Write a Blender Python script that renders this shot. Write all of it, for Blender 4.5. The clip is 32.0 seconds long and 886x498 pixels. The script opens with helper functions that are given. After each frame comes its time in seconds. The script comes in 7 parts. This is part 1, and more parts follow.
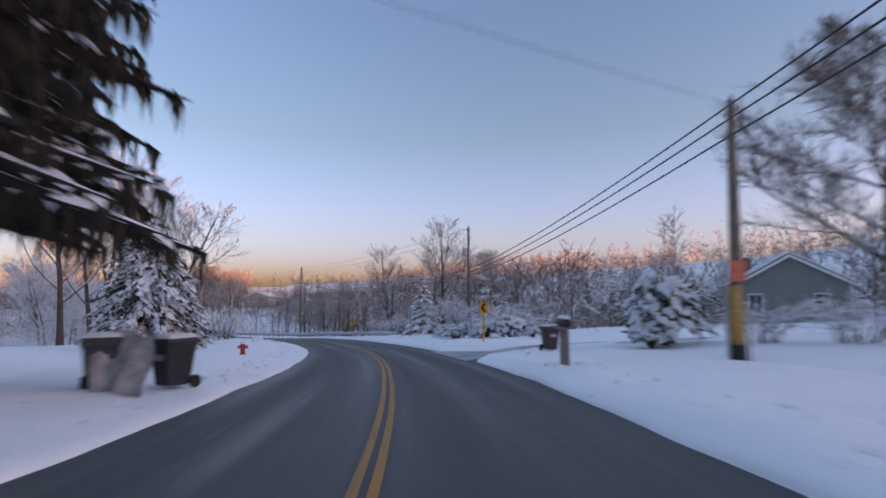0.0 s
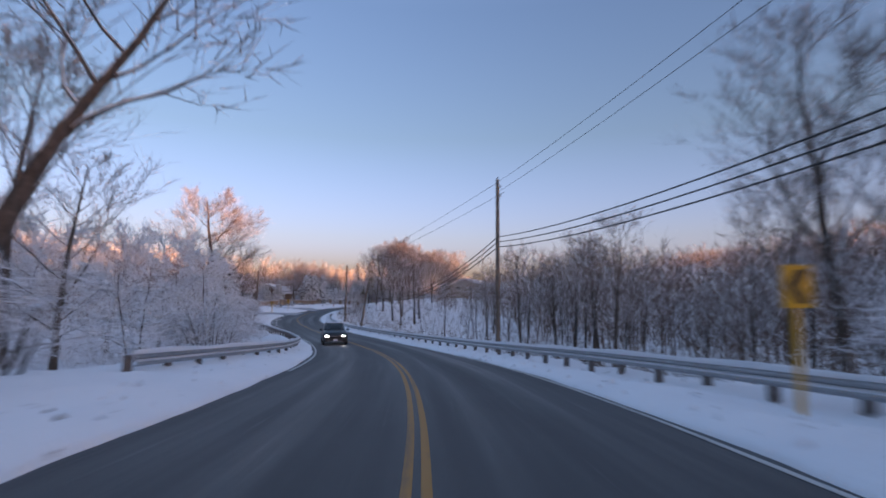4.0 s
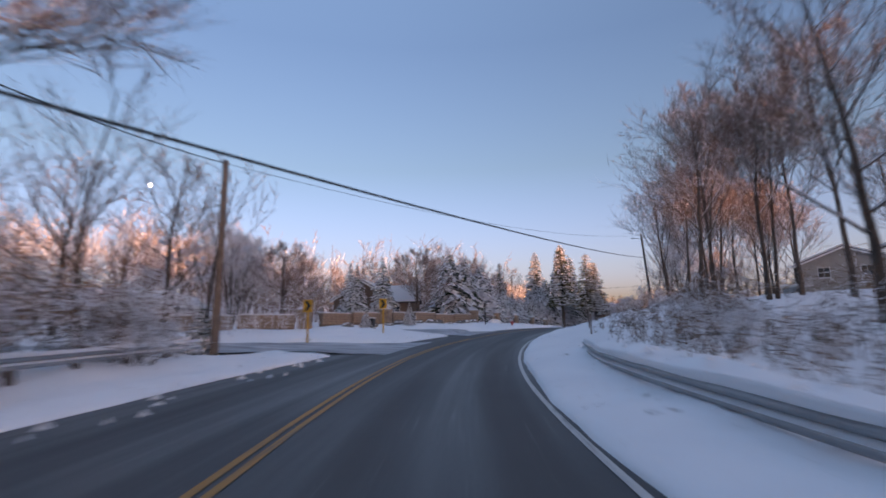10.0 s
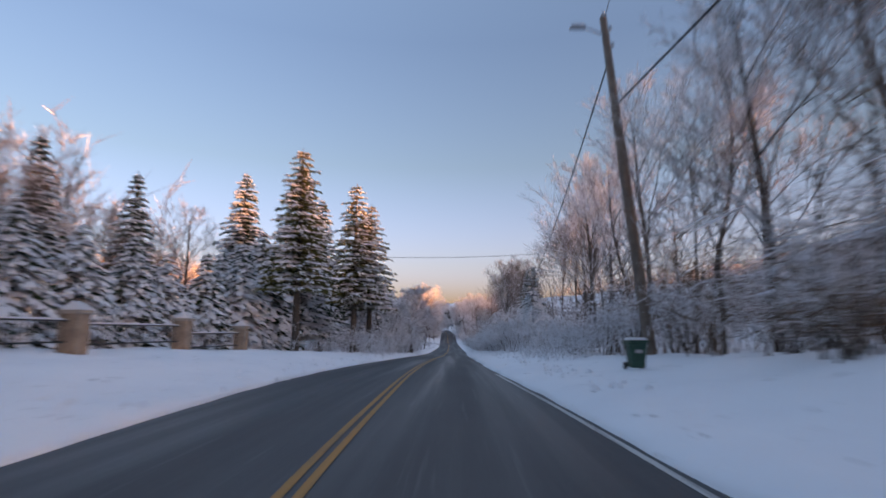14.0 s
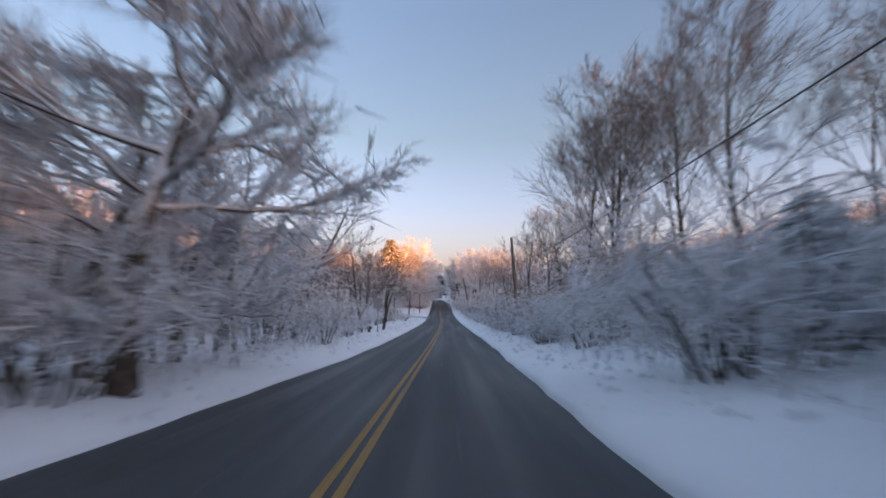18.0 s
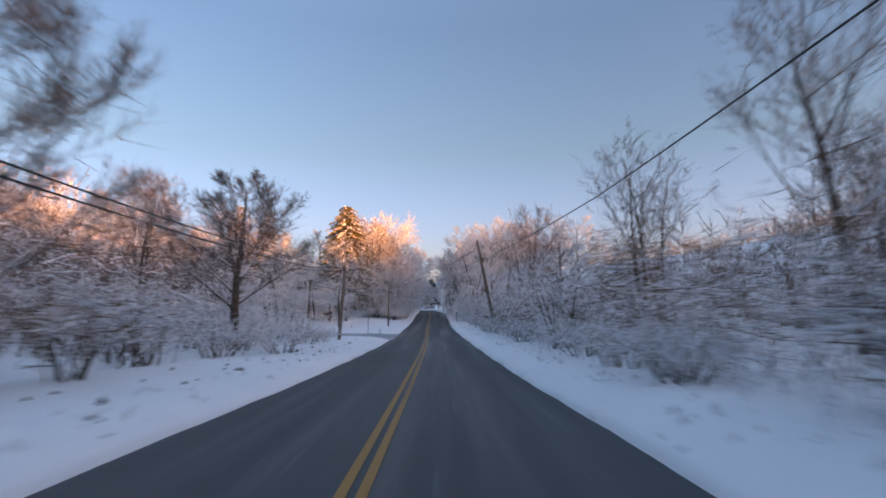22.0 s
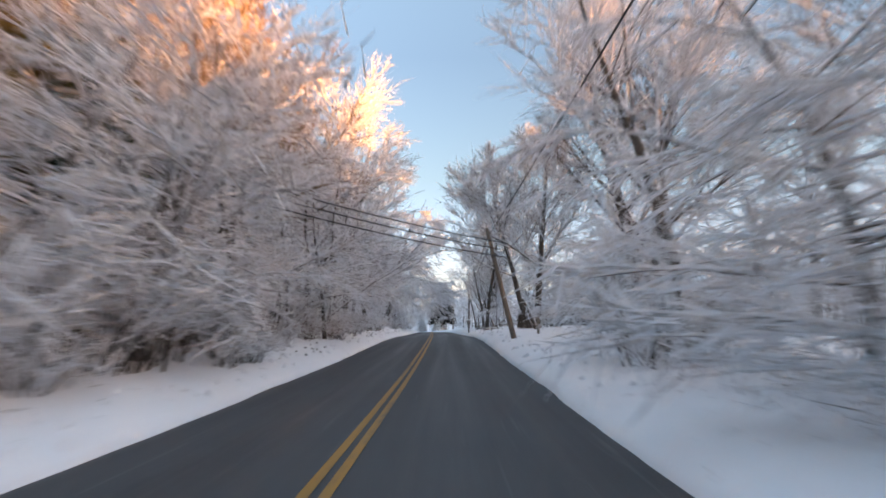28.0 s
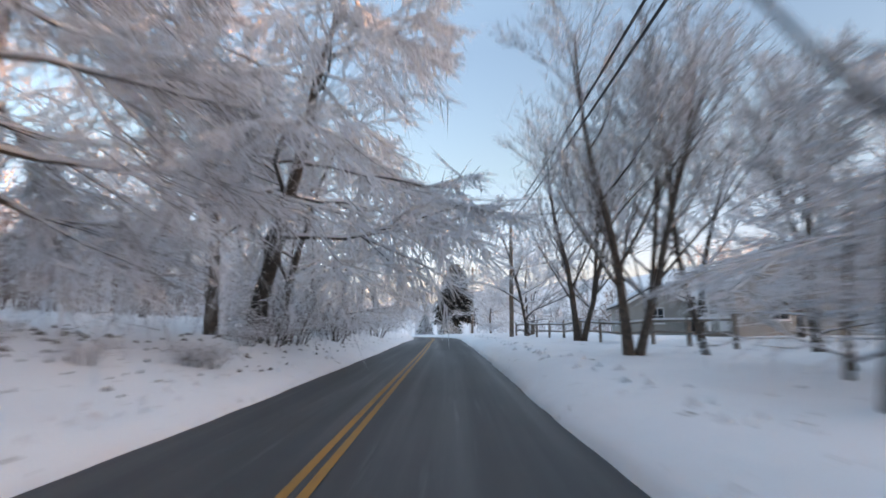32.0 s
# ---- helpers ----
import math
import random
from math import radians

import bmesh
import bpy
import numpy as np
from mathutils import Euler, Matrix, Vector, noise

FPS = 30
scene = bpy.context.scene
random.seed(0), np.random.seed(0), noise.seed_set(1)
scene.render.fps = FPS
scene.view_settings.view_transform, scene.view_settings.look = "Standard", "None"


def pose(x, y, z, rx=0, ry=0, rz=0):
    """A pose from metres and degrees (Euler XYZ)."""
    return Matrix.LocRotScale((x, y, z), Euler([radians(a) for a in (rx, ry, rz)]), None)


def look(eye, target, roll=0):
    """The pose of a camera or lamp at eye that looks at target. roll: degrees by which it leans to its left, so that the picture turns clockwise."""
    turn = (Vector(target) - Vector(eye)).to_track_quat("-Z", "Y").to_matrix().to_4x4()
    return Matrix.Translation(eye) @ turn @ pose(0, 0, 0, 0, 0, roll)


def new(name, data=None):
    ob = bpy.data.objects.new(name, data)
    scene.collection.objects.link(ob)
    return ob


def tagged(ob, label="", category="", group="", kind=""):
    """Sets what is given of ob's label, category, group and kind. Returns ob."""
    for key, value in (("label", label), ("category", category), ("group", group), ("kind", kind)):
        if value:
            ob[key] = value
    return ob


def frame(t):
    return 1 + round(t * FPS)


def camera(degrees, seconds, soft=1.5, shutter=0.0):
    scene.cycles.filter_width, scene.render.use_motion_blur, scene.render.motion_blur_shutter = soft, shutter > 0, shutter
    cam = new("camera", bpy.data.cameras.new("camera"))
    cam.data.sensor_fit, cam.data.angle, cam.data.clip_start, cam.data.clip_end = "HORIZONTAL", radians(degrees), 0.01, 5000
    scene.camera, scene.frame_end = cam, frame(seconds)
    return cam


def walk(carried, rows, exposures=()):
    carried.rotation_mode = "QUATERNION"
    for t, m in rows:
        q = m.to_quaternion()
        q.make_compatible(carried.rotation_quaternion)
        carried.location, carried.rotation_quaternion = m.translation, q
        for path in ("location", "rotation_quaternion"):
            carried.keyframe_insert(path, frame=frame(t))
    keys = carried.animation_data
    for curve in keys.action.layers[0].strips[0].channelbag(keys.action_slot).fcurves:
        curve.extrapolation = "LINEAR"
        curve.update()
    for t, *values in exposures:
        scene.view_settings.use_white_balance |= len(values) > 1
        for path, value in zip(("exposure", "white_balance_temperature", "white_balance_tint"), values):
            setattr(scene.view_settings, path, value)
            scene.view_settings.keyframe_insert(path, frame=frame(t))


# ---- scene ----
# ---- camera and its drive ----
cam = camera(80.0, 32.0, soft=1.7, shutter=0.65)
PATH = [
    (0, (54.120, -205.609, 2.347), (54.548, -203.666, 2.550), -0.6),
    (0.5, (55.314, -198.856, 2.080), (55.631, -196.891, 2.277), -0.6),
    (1, (56.142, -191.968, 1.799), (56.349, -189.987, 1.987), -0.8),
    (1.5, (56.620, -184.878, 1.503), (56.726, -182.889, 1.688), -0.3),
    (2, (56.733, -177.700, 1.189), (56.734, -175.709, 1.372), -0.1),
    (2.5, (56.478, -170.518, 0.872), (56.372, -168.530, 1.058), 1.0),
    (3, (55.864, -163.300, 0.559), (55.655, -161.319, 0.746), 0.6),
    (3.5, (54.886, -156.052, 0.258), (54.573, -154.087, 0.457), 0.4),
    (4, (53.548, -148.812, -0.031), (53.142, -146.864, 0.172), 0.4),
    (4.5, (51.867, -141.604, -0.331), (51.372, -139.676, -0.132), 0.5),
    (5, (49.845, -134.440, -0.659), (49.262, -132.537, -0.471), 0.8),
    (5.5, (47.472, -127.344, -1.032), (46.796, -125.469, -0.862), 1.6),
    (6, (44.716, -120.342, -1.399), (43.940, -118.508, -1.209), 1.3),
    (6.5, (41.550, -113.433, -1.700), (40.678, -111.645, -1.490), 1.1),
    (7, (37.979, -106.596, -1.933), (37.025, -104.853, -1.704), 0.8),
    (7.5, (34.073, -99.835, -2.091), (33.058, -98.130, -1.841), 0.6),
    (8, (29.980, -93.193, -2.171), (28.934, -91.510, -1.902), 0.5),
    (8.5, (25.865, -86.679, -2.188), (24.817, -85.000, -1.905), -0.0),
    (9, (21.860, -80.256, -2.152), (20.841, -78.561, -1.853), -0.6),
    (9.5, (18.022, -73.825, -2.075), (17.049, -72.105, -1.767), -1.4),
    (10, (14.380, -67.224, -1.965), (13.478, -65.468, -1.648), -0.9),
    (10.5, (11.030, -60.362, -1.794), (10.215, -58.567, -1.455), -1.4),
    (11, (8.070, -53.264, -1.554), (7.362, -51.427, -1.203), -1.0),
    (11.5, (5.546, -45.973, -1.260), (4.951, -44.098, -0.896), -1.1),
    (12, (3.478, -38.466, -0.943), (3.011, -36.556, -0.579), -0.6),
    (12.5, (1.895, -30.728, -0.637), (1.555, -28.791, -0.280), 0.3),
    (13, (0.819, -22.832, -0.364), (0.610, -20.875, -0.019), 0.7),
    (13.5, (0.239, -15.018, -0.153), (0.148, -13.050, 0.176), 0.8),
    (14, (0.013, -7.447, -0.017), (-0.008, -5.473, 0.288), 0.1),
    (14.5, (0.000, 0.000, 0.000), (0.026, 1.982, 0.267), -1.2),
    (15, (0.128, 7.436, -0.084), (0.184, 9.419, 0.171), -0.5),
    (15.5, (0.284, 14.878, -0.208), (0.322, 16.863, 0.035), -0.2),
    (16, (0.361, 22.317, -0.379), (0.372, 24.304, -0.150), 0.0),
    (16.5, (0.368, 29.751, -0.604), (0.370, 31.740, -0.394), 0.3),
    (17, (0.354, 37.178, -0.870), (0.354, 39.168, -0.670), 0.1),
    (17.5, (0.346, 44.582, -1.139), (0.348, 46.572, -0.940), -0.0),
    (18, (0.334, 51.837, -1.379), (0.335, 53.827, -1.174), 0.1),
    (18.5, (0.323, 58.954, -1.599), (0.327, 60.943, -1.389), 0.8),
    (19, (0.345, 66.169, -1.816), (0.363, 68.157, -1.597), 0.2),
    (19.5, (0.408, 73.496, -2.011), (0.434, 75.483, -1.784), -0.2),
    (20, (0.492, 80.775, -2.169), (0.526, 82.760, -1.929), -0.7),
    (20.5, (0.568, 87.977, -2.308), (0.602, 89.961, -2.062), -0.3),
    (21, (0.632, 95.102, -2.438), (0.665, 97.086, -2.187), -0.3),
    (21.5, (0.693, 102.093, -2.554), (0.725, 104.076, -2.299), -0.5),
    (22, (0.756, 108.892, -2.646), (0.785, 110.874, -2.386), -0.5),
    (22.5, (0.816, 115.485, -2.707), (0.839, 117.467, -2.441), -0.6),
    (23, (0.872, 121.938, -2.733), (0.897, 123.920, -2.462), -0.0),
    (23.5, (0.918, 128.367, -2.733), (0.945, 130.347, -2.454), -0.0),
    (24, (0.947, 134.889, -2.737), (0.980, 136.869, -2.461), -0.2),
    (24.5, (0.964, 141.367, -2.750), (0.999, 143.348, -2.472), -0.6),
    (25, (0.948, 147.505, -2.741), (0.949, 149.483, -2.448), -0.3),
    (25.5, (0.898, 153.339, -2.695), (0.885, 155.315, -2.389), -0.1),
    (26, (0.842, 159.123, -2.609), (0.828, 161.097, -2.290), -0.1),
    (26.5, (0.798, 165.102, -2.493), (0.787, 167.075, -2.168), 0.2),
    (27, (0.783, 171.375, -2.363), (0.776, 173.347, -2.036), 1.2),
    (27.5, (0.793, 177.569, -2.228), (0.787, 179.539, -1.895), 1.1),
    (28, (0.801, 183.544, -2.064), (0.778, 185.509, -1.715), -0.1),
    (28.5, (0.795, 189.551, -1.836), (0.772, 191.513, -1.466), -0.2),
    (29, (0.781, 195.575, -1.546), (0.753, 197.533, -1.160), -0.4),
    (29.5, (0.768, 201.539, -1.219), (0.743, 203.497, -0.826), -0.6),
    (30, (0.754, 207.440, -0.895), (0.729, 209.400, -0.507), -0.7),
    (30.5, (0.722, 213.350, -0.599), (0.692, 215.312, -0.224), -0.5),
    (31, (0.657, 219.449, -0.347), (0.612, 221.415, 0.013), 0.8),
    (31.5, (0.565, 225.782, -0.129), (0.503, 227.750, 0.217), 0.5),
    (32, (0.460, 232.189, 0.043), (0.383, 234.161, 0.381), 0.1),
]
walk(cam, [(t, look(eye, target, roll)) for t, eye, target, roll in PATH],
     exposures=[(0.0, 2.3, 7550, 24.5), (1.0, 2.1, 6850, 21.5), (3.0, 2.08, 6950, 22.5), (6.0, 1.9, 7250, 23.5), (10.0, 1.97, 7350, 22.5), (13.0, 2.15, 7550, 21.5), (14.0, 2.25, 7950, 21.5), (15.5, 2.4, 8050, 21.5), (18.0, 2.5, 8450, 21.5), (20.0, 2.25, 7750, 20.5), (24.0, 2.3, 7600, 14.5), (27.0, 2.5, 7950, 9.5), (28.0, 3.05, 9250, 12.5), (29.0, 3.05, 9700, 14), (30.0, 2.9, 9400, 15), (32.0, 3.1, 9250, 14)])

# ---- sky, sun ----
SUN_AZ = (0.84, -0.53)
SUN_EL = 2.4
world = bpy.data.worlds.new("winter_sky")
scene.world = world
world.use_nodes = True
wn, wl = world.node_tree.nodes, world.node_tree.links
sky = wn.new("ShaderNodeTexSky")
sky.sky_type = "NISHITA"
sky.sun_disc = False
sky.sun_elevation = radians(SUN_EL)
sky.sun_rotation = math.atan2(SUN_AZ[0], SUN_AZ[1])
sky.air_density, sky.dust_density, sky.ozone_density = 1.0, 2.5, 2.0
bg = wn["Background"]
# the rosy band opposite the low sun, blue above it, a boosted zenith over all
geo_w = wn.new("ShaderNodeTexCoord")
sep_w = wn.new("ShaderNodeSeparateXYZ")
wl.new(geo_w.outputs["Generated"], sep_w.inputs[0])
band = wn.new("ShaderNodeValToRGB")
# last stop: overhead sky, out of view, brightened to lift the snow
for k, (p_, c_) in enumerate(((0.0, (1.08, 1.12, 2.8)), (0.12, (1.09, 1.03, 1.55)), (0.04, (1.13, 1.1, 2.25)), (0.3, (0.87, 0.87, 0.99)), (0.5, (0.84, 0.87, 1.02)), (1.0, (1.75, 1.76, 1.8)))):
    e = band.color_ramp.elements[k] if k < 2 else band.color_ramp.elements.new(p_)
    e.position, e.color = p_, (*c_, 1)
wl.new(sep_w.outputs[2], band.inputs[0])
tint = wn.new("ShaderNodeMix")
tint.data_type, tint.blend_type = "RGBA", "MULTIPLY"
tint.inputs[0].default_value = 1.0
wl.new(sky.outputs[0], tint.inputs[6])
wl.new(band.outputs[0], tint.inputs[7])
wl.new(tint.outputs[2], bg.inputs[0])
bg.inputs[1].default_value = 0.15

sun_data = bpy.data.lights.new("sun", "SUN")
sun_data.energy, sun_data.angle, sun_data.color = 3.6, radians(0.6), (1.0, 0.43, 0.15)
sun = new("sun", sun_data)
sun.matrix_world = look((SUN_AZ[0] * 100, SUN_AZ[1] * 100, 100 * math.tan(radians(SUN_EL))), (0, 0, 0))


# ---- materials ----
def material(name, build):
    m = bpy.data.materials.new(name)
    m.use_nodes = True
    n, l = m.node_tree.nodes, m.node_tree.links
    build(n, l, n["Principled BSDF"])
    return m


def noise_tex(n, l, scale, detail=4.0, rough=0.6, coord="Object"):
    c = n.new("ShaderNodeTexCoord")
    t = n.new("ShaderNodeTexNoise")
    t.inputs["Scale"].default_value, t.inputs["Detail"].default_value, t.inputs["Roughness"].default_value = scale, detail, rough
    l.new(c.outputs[coord], t.inputs["Vector"])
    return t


def ramp(n, l, src, stops):
    r = n.new("ShaderNodeValToRGB")
    els = r.color_ramp.elements
    while len(els) < len(stops):
        els.new(0.5)
    for e, (p, c) in zip(els, stops):
        e.position, e.color = p, (*c, 1)
    l.new(src, r.inputs[0])
    return r


def bump(n, l, p, src, strength, dist):
    b = n.new("ShaderNodeBump")
    b.inputs["Strength"].default_value, b.inputs["Distance"].default_value = strength, dist
    l.new(src, b.inputs["Height"])
    l.new(b.outputs[0], p.inputs["Normal"])


def mixed(n, l, fac, a, b):
    m = n.new("ShaderNodeMix")
    m.data_type = "RGBA"
    l.new(fac, m.inputs[0])
    for i, v in ((6, a), (7, b)):
        if isinstance(v, tuple):
            m.inputs[i].default_value = (*v, 1)
        else:
            l.new(v, m.inputs[i])
    return m.outputs[2]


def plain(name, col, rough=0.6, metal=0.0, var=0.25, scale=6.0, bmp=0.1, spec=0.4):
    def build(n, l, p):
        t = noise_tex(n, l, scale)
        d, b = tuple(c * (1 - var) for c in col), tuple(min(1, c * (1 + var)) for c in col)
        l.new(ramp(n, l, t.outputs[0], [(0.3, d), (0.7, b)]).outputs[0], p.inputs["Base Color"])
        p.inputs["Roughness"].default_value, p.inputs["Metallic"].default_value = rough, metal
        p.inputs["Specular IOR Level"].default_value = spec
        if bmp:
            t2 = noise_tex(n, l, scale * 8)
            bump(n, l, p, t2.outputs[0], bmp, 0.02)
    return material(name, build)


def let_through(n, l, p, colour, share):
    """Mixes a translucent share into the surface: light passes thin twigs and loose snow."""
    t = n.new("ShaderNodeBsdfTranslucent")
    l.new(colour, t.inputs["Color"])
    m = n.new("ShaderNodeMixShader")
    m.inputs[0].default_value = share
    l.new(p.outputs[0], m.inputs[1])
    l.new(t.outputs[0], m.inputs[2])
    l.new(m.outputs[0], n["Material Output"].inputs["Surface"])


def snow_mat(name, speck=0.0, loose=False):
    def build(n, l, p):
        t = noise_tex(n, l, 0.35, 5)
        base = ramp(n, l, t.outputs[0], [(0.3, (0.87, 0.88, 0.9)), (0.7, (0.94, 0.945, 0.955))]).outputs[0]
        if speck:
            t3 = noise_tex(n, l, 2.2, 8, 0.75)
            f = ramp(n, l, t3.outputs[0], [(0.66 - speck, (0, 0, 0)), (0.72 - speck * 0.6, (1, 1, 1))]).outputs[0]
            base = mixed(n, l, f, base, (0.22, 0.19, 0.16))
        l.new(base, p.inputs["Base Color"])
        if loose:
            let_through(n, l, p, base, 0.35)
        p.inputs["Roughness"].default_value = 0.75
        p.inputs["Specular IOR Level"].default_value = 0.25
        t2 = noise_tex(n, l, 3.0, 8, 0.65)
        bump(n, l, p, t2.outputs[0], 0.5, 0.06)
    return material(name, build)


def bark_mat(name, dark, light, snow, amount):
    """Bark, with snow lying on whatever faces upwards."""
    def build(n, l, p):
        t = noise_tex(n, l, 5.0, 6)
        o = n.new("ShaderNodeObjectInfo")
        base = ramp(n, l, t.outputs[0], [(0.3, dark), (0.75, light)]).outputs[0]
        hsv = n.new("ShaderNodeHueSaturation")
        mr = n.new("ShaderNodeMapRange")
        mr.inputs[3].default_value, mr.inputs[4].default_value = 0.7, 1.3
        l.new(o.outputs["Random"], mr.inputs[0])
        l.new(mr.outputs[0], hsv.inputs["Value"])
        l.new(base, hsv.inputs["Color"])
        g = n.new("ShaderNodeNewGeometry")
        sep = n.new("ShaderNodeSeparateXYZ")
        l.new(g.outputs["Normal"], sep.inputs[0])
        t2 = noise_tex(n, l, 1.7, 4)
        add = n.new("ShaderNodeMath")
        add.operation = "MULTIPLY_ADD"
        l.new(t2.outputs[0], add.inputs[0])
        add.inputs[1].default_value = 0.7
        l.new(sep.outputs[2], add.inputs[2])
        f = ramp(n, l, add.outputs[0], [(max(0.0, 0.95 - amount), (0, 0, 0)), (max(0.12, 1.1 - amount), (1, 1, 1))]).outputs[0]
        colour = mixed(n, l, f, hsv.outputs[0], snow)
        l.new(colour, p.inputs["Base Color"])
        if amount > 0.9:
            let_through(n, l, p, colour, 0.42)
        p.inputs["Roughness"].default_value = 0.85
        p.inputs["Specular IOR Level"].default_value = 0.2
        t3 = noise_tex(n, l, 22, 4)
        bump(n, l, p, t3.outputs[0], 0.5, 0.03)
    return material(name, build)


def streaks(n, l, across, along, detail=5.0):
    """Noise drawn out along the road."""
    u = n.new("ShaderNodeUVMap")
    u.uv_map = "along_road"
    mp = n.new("ShaderNodeMapping")
    mp.inputs["Scale"].default_value = (across, along, 1.0)
    l.new(u.outputs[0], mp.inputs[0])
    t = n.new("ShaderNodeTexNoise")
    t.inputs["Scale"].default_value, t.inputs["Detail"].default_value = 1.0, detail
    l.new(mp.outputs[0], t.inputs["Vector"])
    return t


def asphalt_build(n, l, p):
    t = noise_tex(n, l, 0.5, 6)
    t2 = noise_tex(n, l, 45.0, 3)
    t3 = streaks(n, l, 1.1, 0.03)
    t4 = streaks(n, l, 7.0, 0.25)
    a = ramp(n, l, t.outputs[0], [(0.3, (0.045, 0.047, 0.05)), (0.72, (0.075, 0.077, 0.08))]).outputs[0]
    b = ramp(n, l, t3.outputs[0], [(0.36, (0.042, 0.043, 0.045)), (0.66, (0.11, 0.112, 0.115))]).outputs[0]
    g = ramp(n, l, t2.outputs[0], [(0.35, (0.03, 0.03, 0.031)), (0.7, (0.11, 0.11, 0.11))]).outputs[0]
    salt = ramp(n, l, t4.outputs[0], [(0.62, (0, 0, 0)), (0.8, (0.45, 0.45, 0.45))]).outputs[0]
    f = n.new("ShaderNodeValue")
    f.outputs[0].default_value = 0.5
    f2 = n.new("ShaderNodeValue")
    f2.outputs[0].default_value = 0.28
    base = mixed(n, l, f2.outputs[0], mixed(n, l, f.outputs[0], a, b), g)
    l.new(mixed(n, l, salt, base, (0.2, 0.205, 0.21)), p.inputs["Base Color"])
    r = ramp(n, l, t3.outputs[0], [(0.35, (0.45, 0.45, 0.45)), (0.65, (0.8, 0.8, 0.8))]).outputs[0]
    l.new(r, p.inputs["Roughness"])
    p.inputs["Specular IOR Level"].default_value = 0.4
    bump(n, l, p, t2.outputs[0], 0.35, 0.01)


def worn_paint(col):
    """Road paint worn through to the asphalt."""
    def build(n, l, p):
        t = noise_tex(n, l, 7.0, 6, 0.7)
        t2 = streaks(n, l, 9.0, 0.12)
        m = n.new("ShaderNodeMath")
        m.operation = "MULTIPLY_ADD"
        l.new(t.outputs[0], m.inputs[0])
        m.inputs[1].default_value = 0.5
        h = n.new("ShaderNodeMath")
        h.operation = "MULTIPLY"
        h.inputs[1].default_value = 0.5
        l.new(t2.outputs[0], h.inputs[0])
        l.new(h.outputs[0], m.inputs[2])
        f = ramp(n, l, m.outputs[0], [(0.5, (1, 1, 1)), (0.64, (0.2, 0.2, 0.2))]).outputs[0]
        l.new(mixed(n, l, f, (0.08, 0.08, 0.08), col), p.inputs["Base Color"])
        p.inputs["Roughness"].default_value = 0.65
    return build


def slush_build(n, l, p):
    c = n.new("ShaderNodeTexCoord")
    mp = n.new("ShaderNodeMapping")
    mp.inputs["Scale"].default_value = (0.35, 1.3, 1.0)
    l.new(c.outputs["Object"], mp.inputs[0])
    t = n.new("ShaderNodeTexNoise")
    t.inputs["Scale"].default_value, t.inputs["Detail"].default_value = 1.1, 7.0
    l.new(mp.outputs[0], t.inputs["Vector"])
    f = ramp(n, l, t.outputs[0], [(0.3, (0, 0, 0)), (0.72, (1, 1, 1))]).outputs[0]
    l.new(mixed(n, l, f, (0.13, 0.135, 0.145), (0.58, 0.6, 0.64)), p.inputs["Base Color"])
    p.inputs["Roughness"].default_value = 0.6
    bump(n, l, p, t.outputs[0], 0.4, 0.04)


SLUSH = material("slushy_asphalt", slush_build)
SNOW = snow_mat("snow")
VERGE = snow_mat("roadside_snow", 0.04)
ASPHALT = material("asphalt", asphalt_build)
YELLOW = material("yellow_paint", worn_paint((0.42, 0.2, 0.04)))
WHITE_LINE = material("white_paint", worn_paint((0.55, 0.55, 0.53)))
WHITE = (0.84, 0.85, 0.88)
BARK = bark_mat("bark", (0.045, 0.036, 0.03), (0.14, 0.11, 0.09), WHITE, 0.3)
TWIG = bark_mat("twigs", (0.12, 0.085, 0.07), (0.26, 0.19, 0.16), WHITE, 0.35)
FROST = bark_mat("frosted_twigs", (0.31, 0.285, 0.27), (0.5, 0.47, 0.45), WHITE, 1.35)
SNOWY = bark_mat("snow_coated_twigs", (0.5, 0.485, 0.475), (0.68, 0.665, 0.655), WHITE, 1.8)
SNOWY_BARK = bark_mat("snow_plastered_bark", (0.05, 0.041, 0.034), (0.15, 0.12, 0.1), WHITE, 0.45)
NEEDLE = bark_mat("spruce_needles", (0.018, 0.035, 0.018), (0.055, 0.08, 0.035), WHITE, 0.22)
PINE = bark_mat("pine_needles", (0.06, 0.062, 0.02), (0.17, 0.14, 0.045), WHITE, 0.2)
DRY = bark_mat("dry_brush", (0.1, 0.06, 0.035), (0.24, 0.15, 0.09), WHITE, 0.3)
SNOW_PAD = snow_mat("branch_snow", loose=True)
POLE = plain("pole_wood", (0.16, 0.125, 0.1), 0.85, var=0.3, scale=3)
WIRE = plain("black_cable", (0.012, 0.012, 0.013), 0.5, bmp=0)
STEEL = plain("galvanised_steel", (0.32, 0.33, 0.34), 0.5, metal=0.6, var=0.2)
RUST = plain("weathered_post", (0.14, 0.12, 0.11), 0.8, var=0.3)

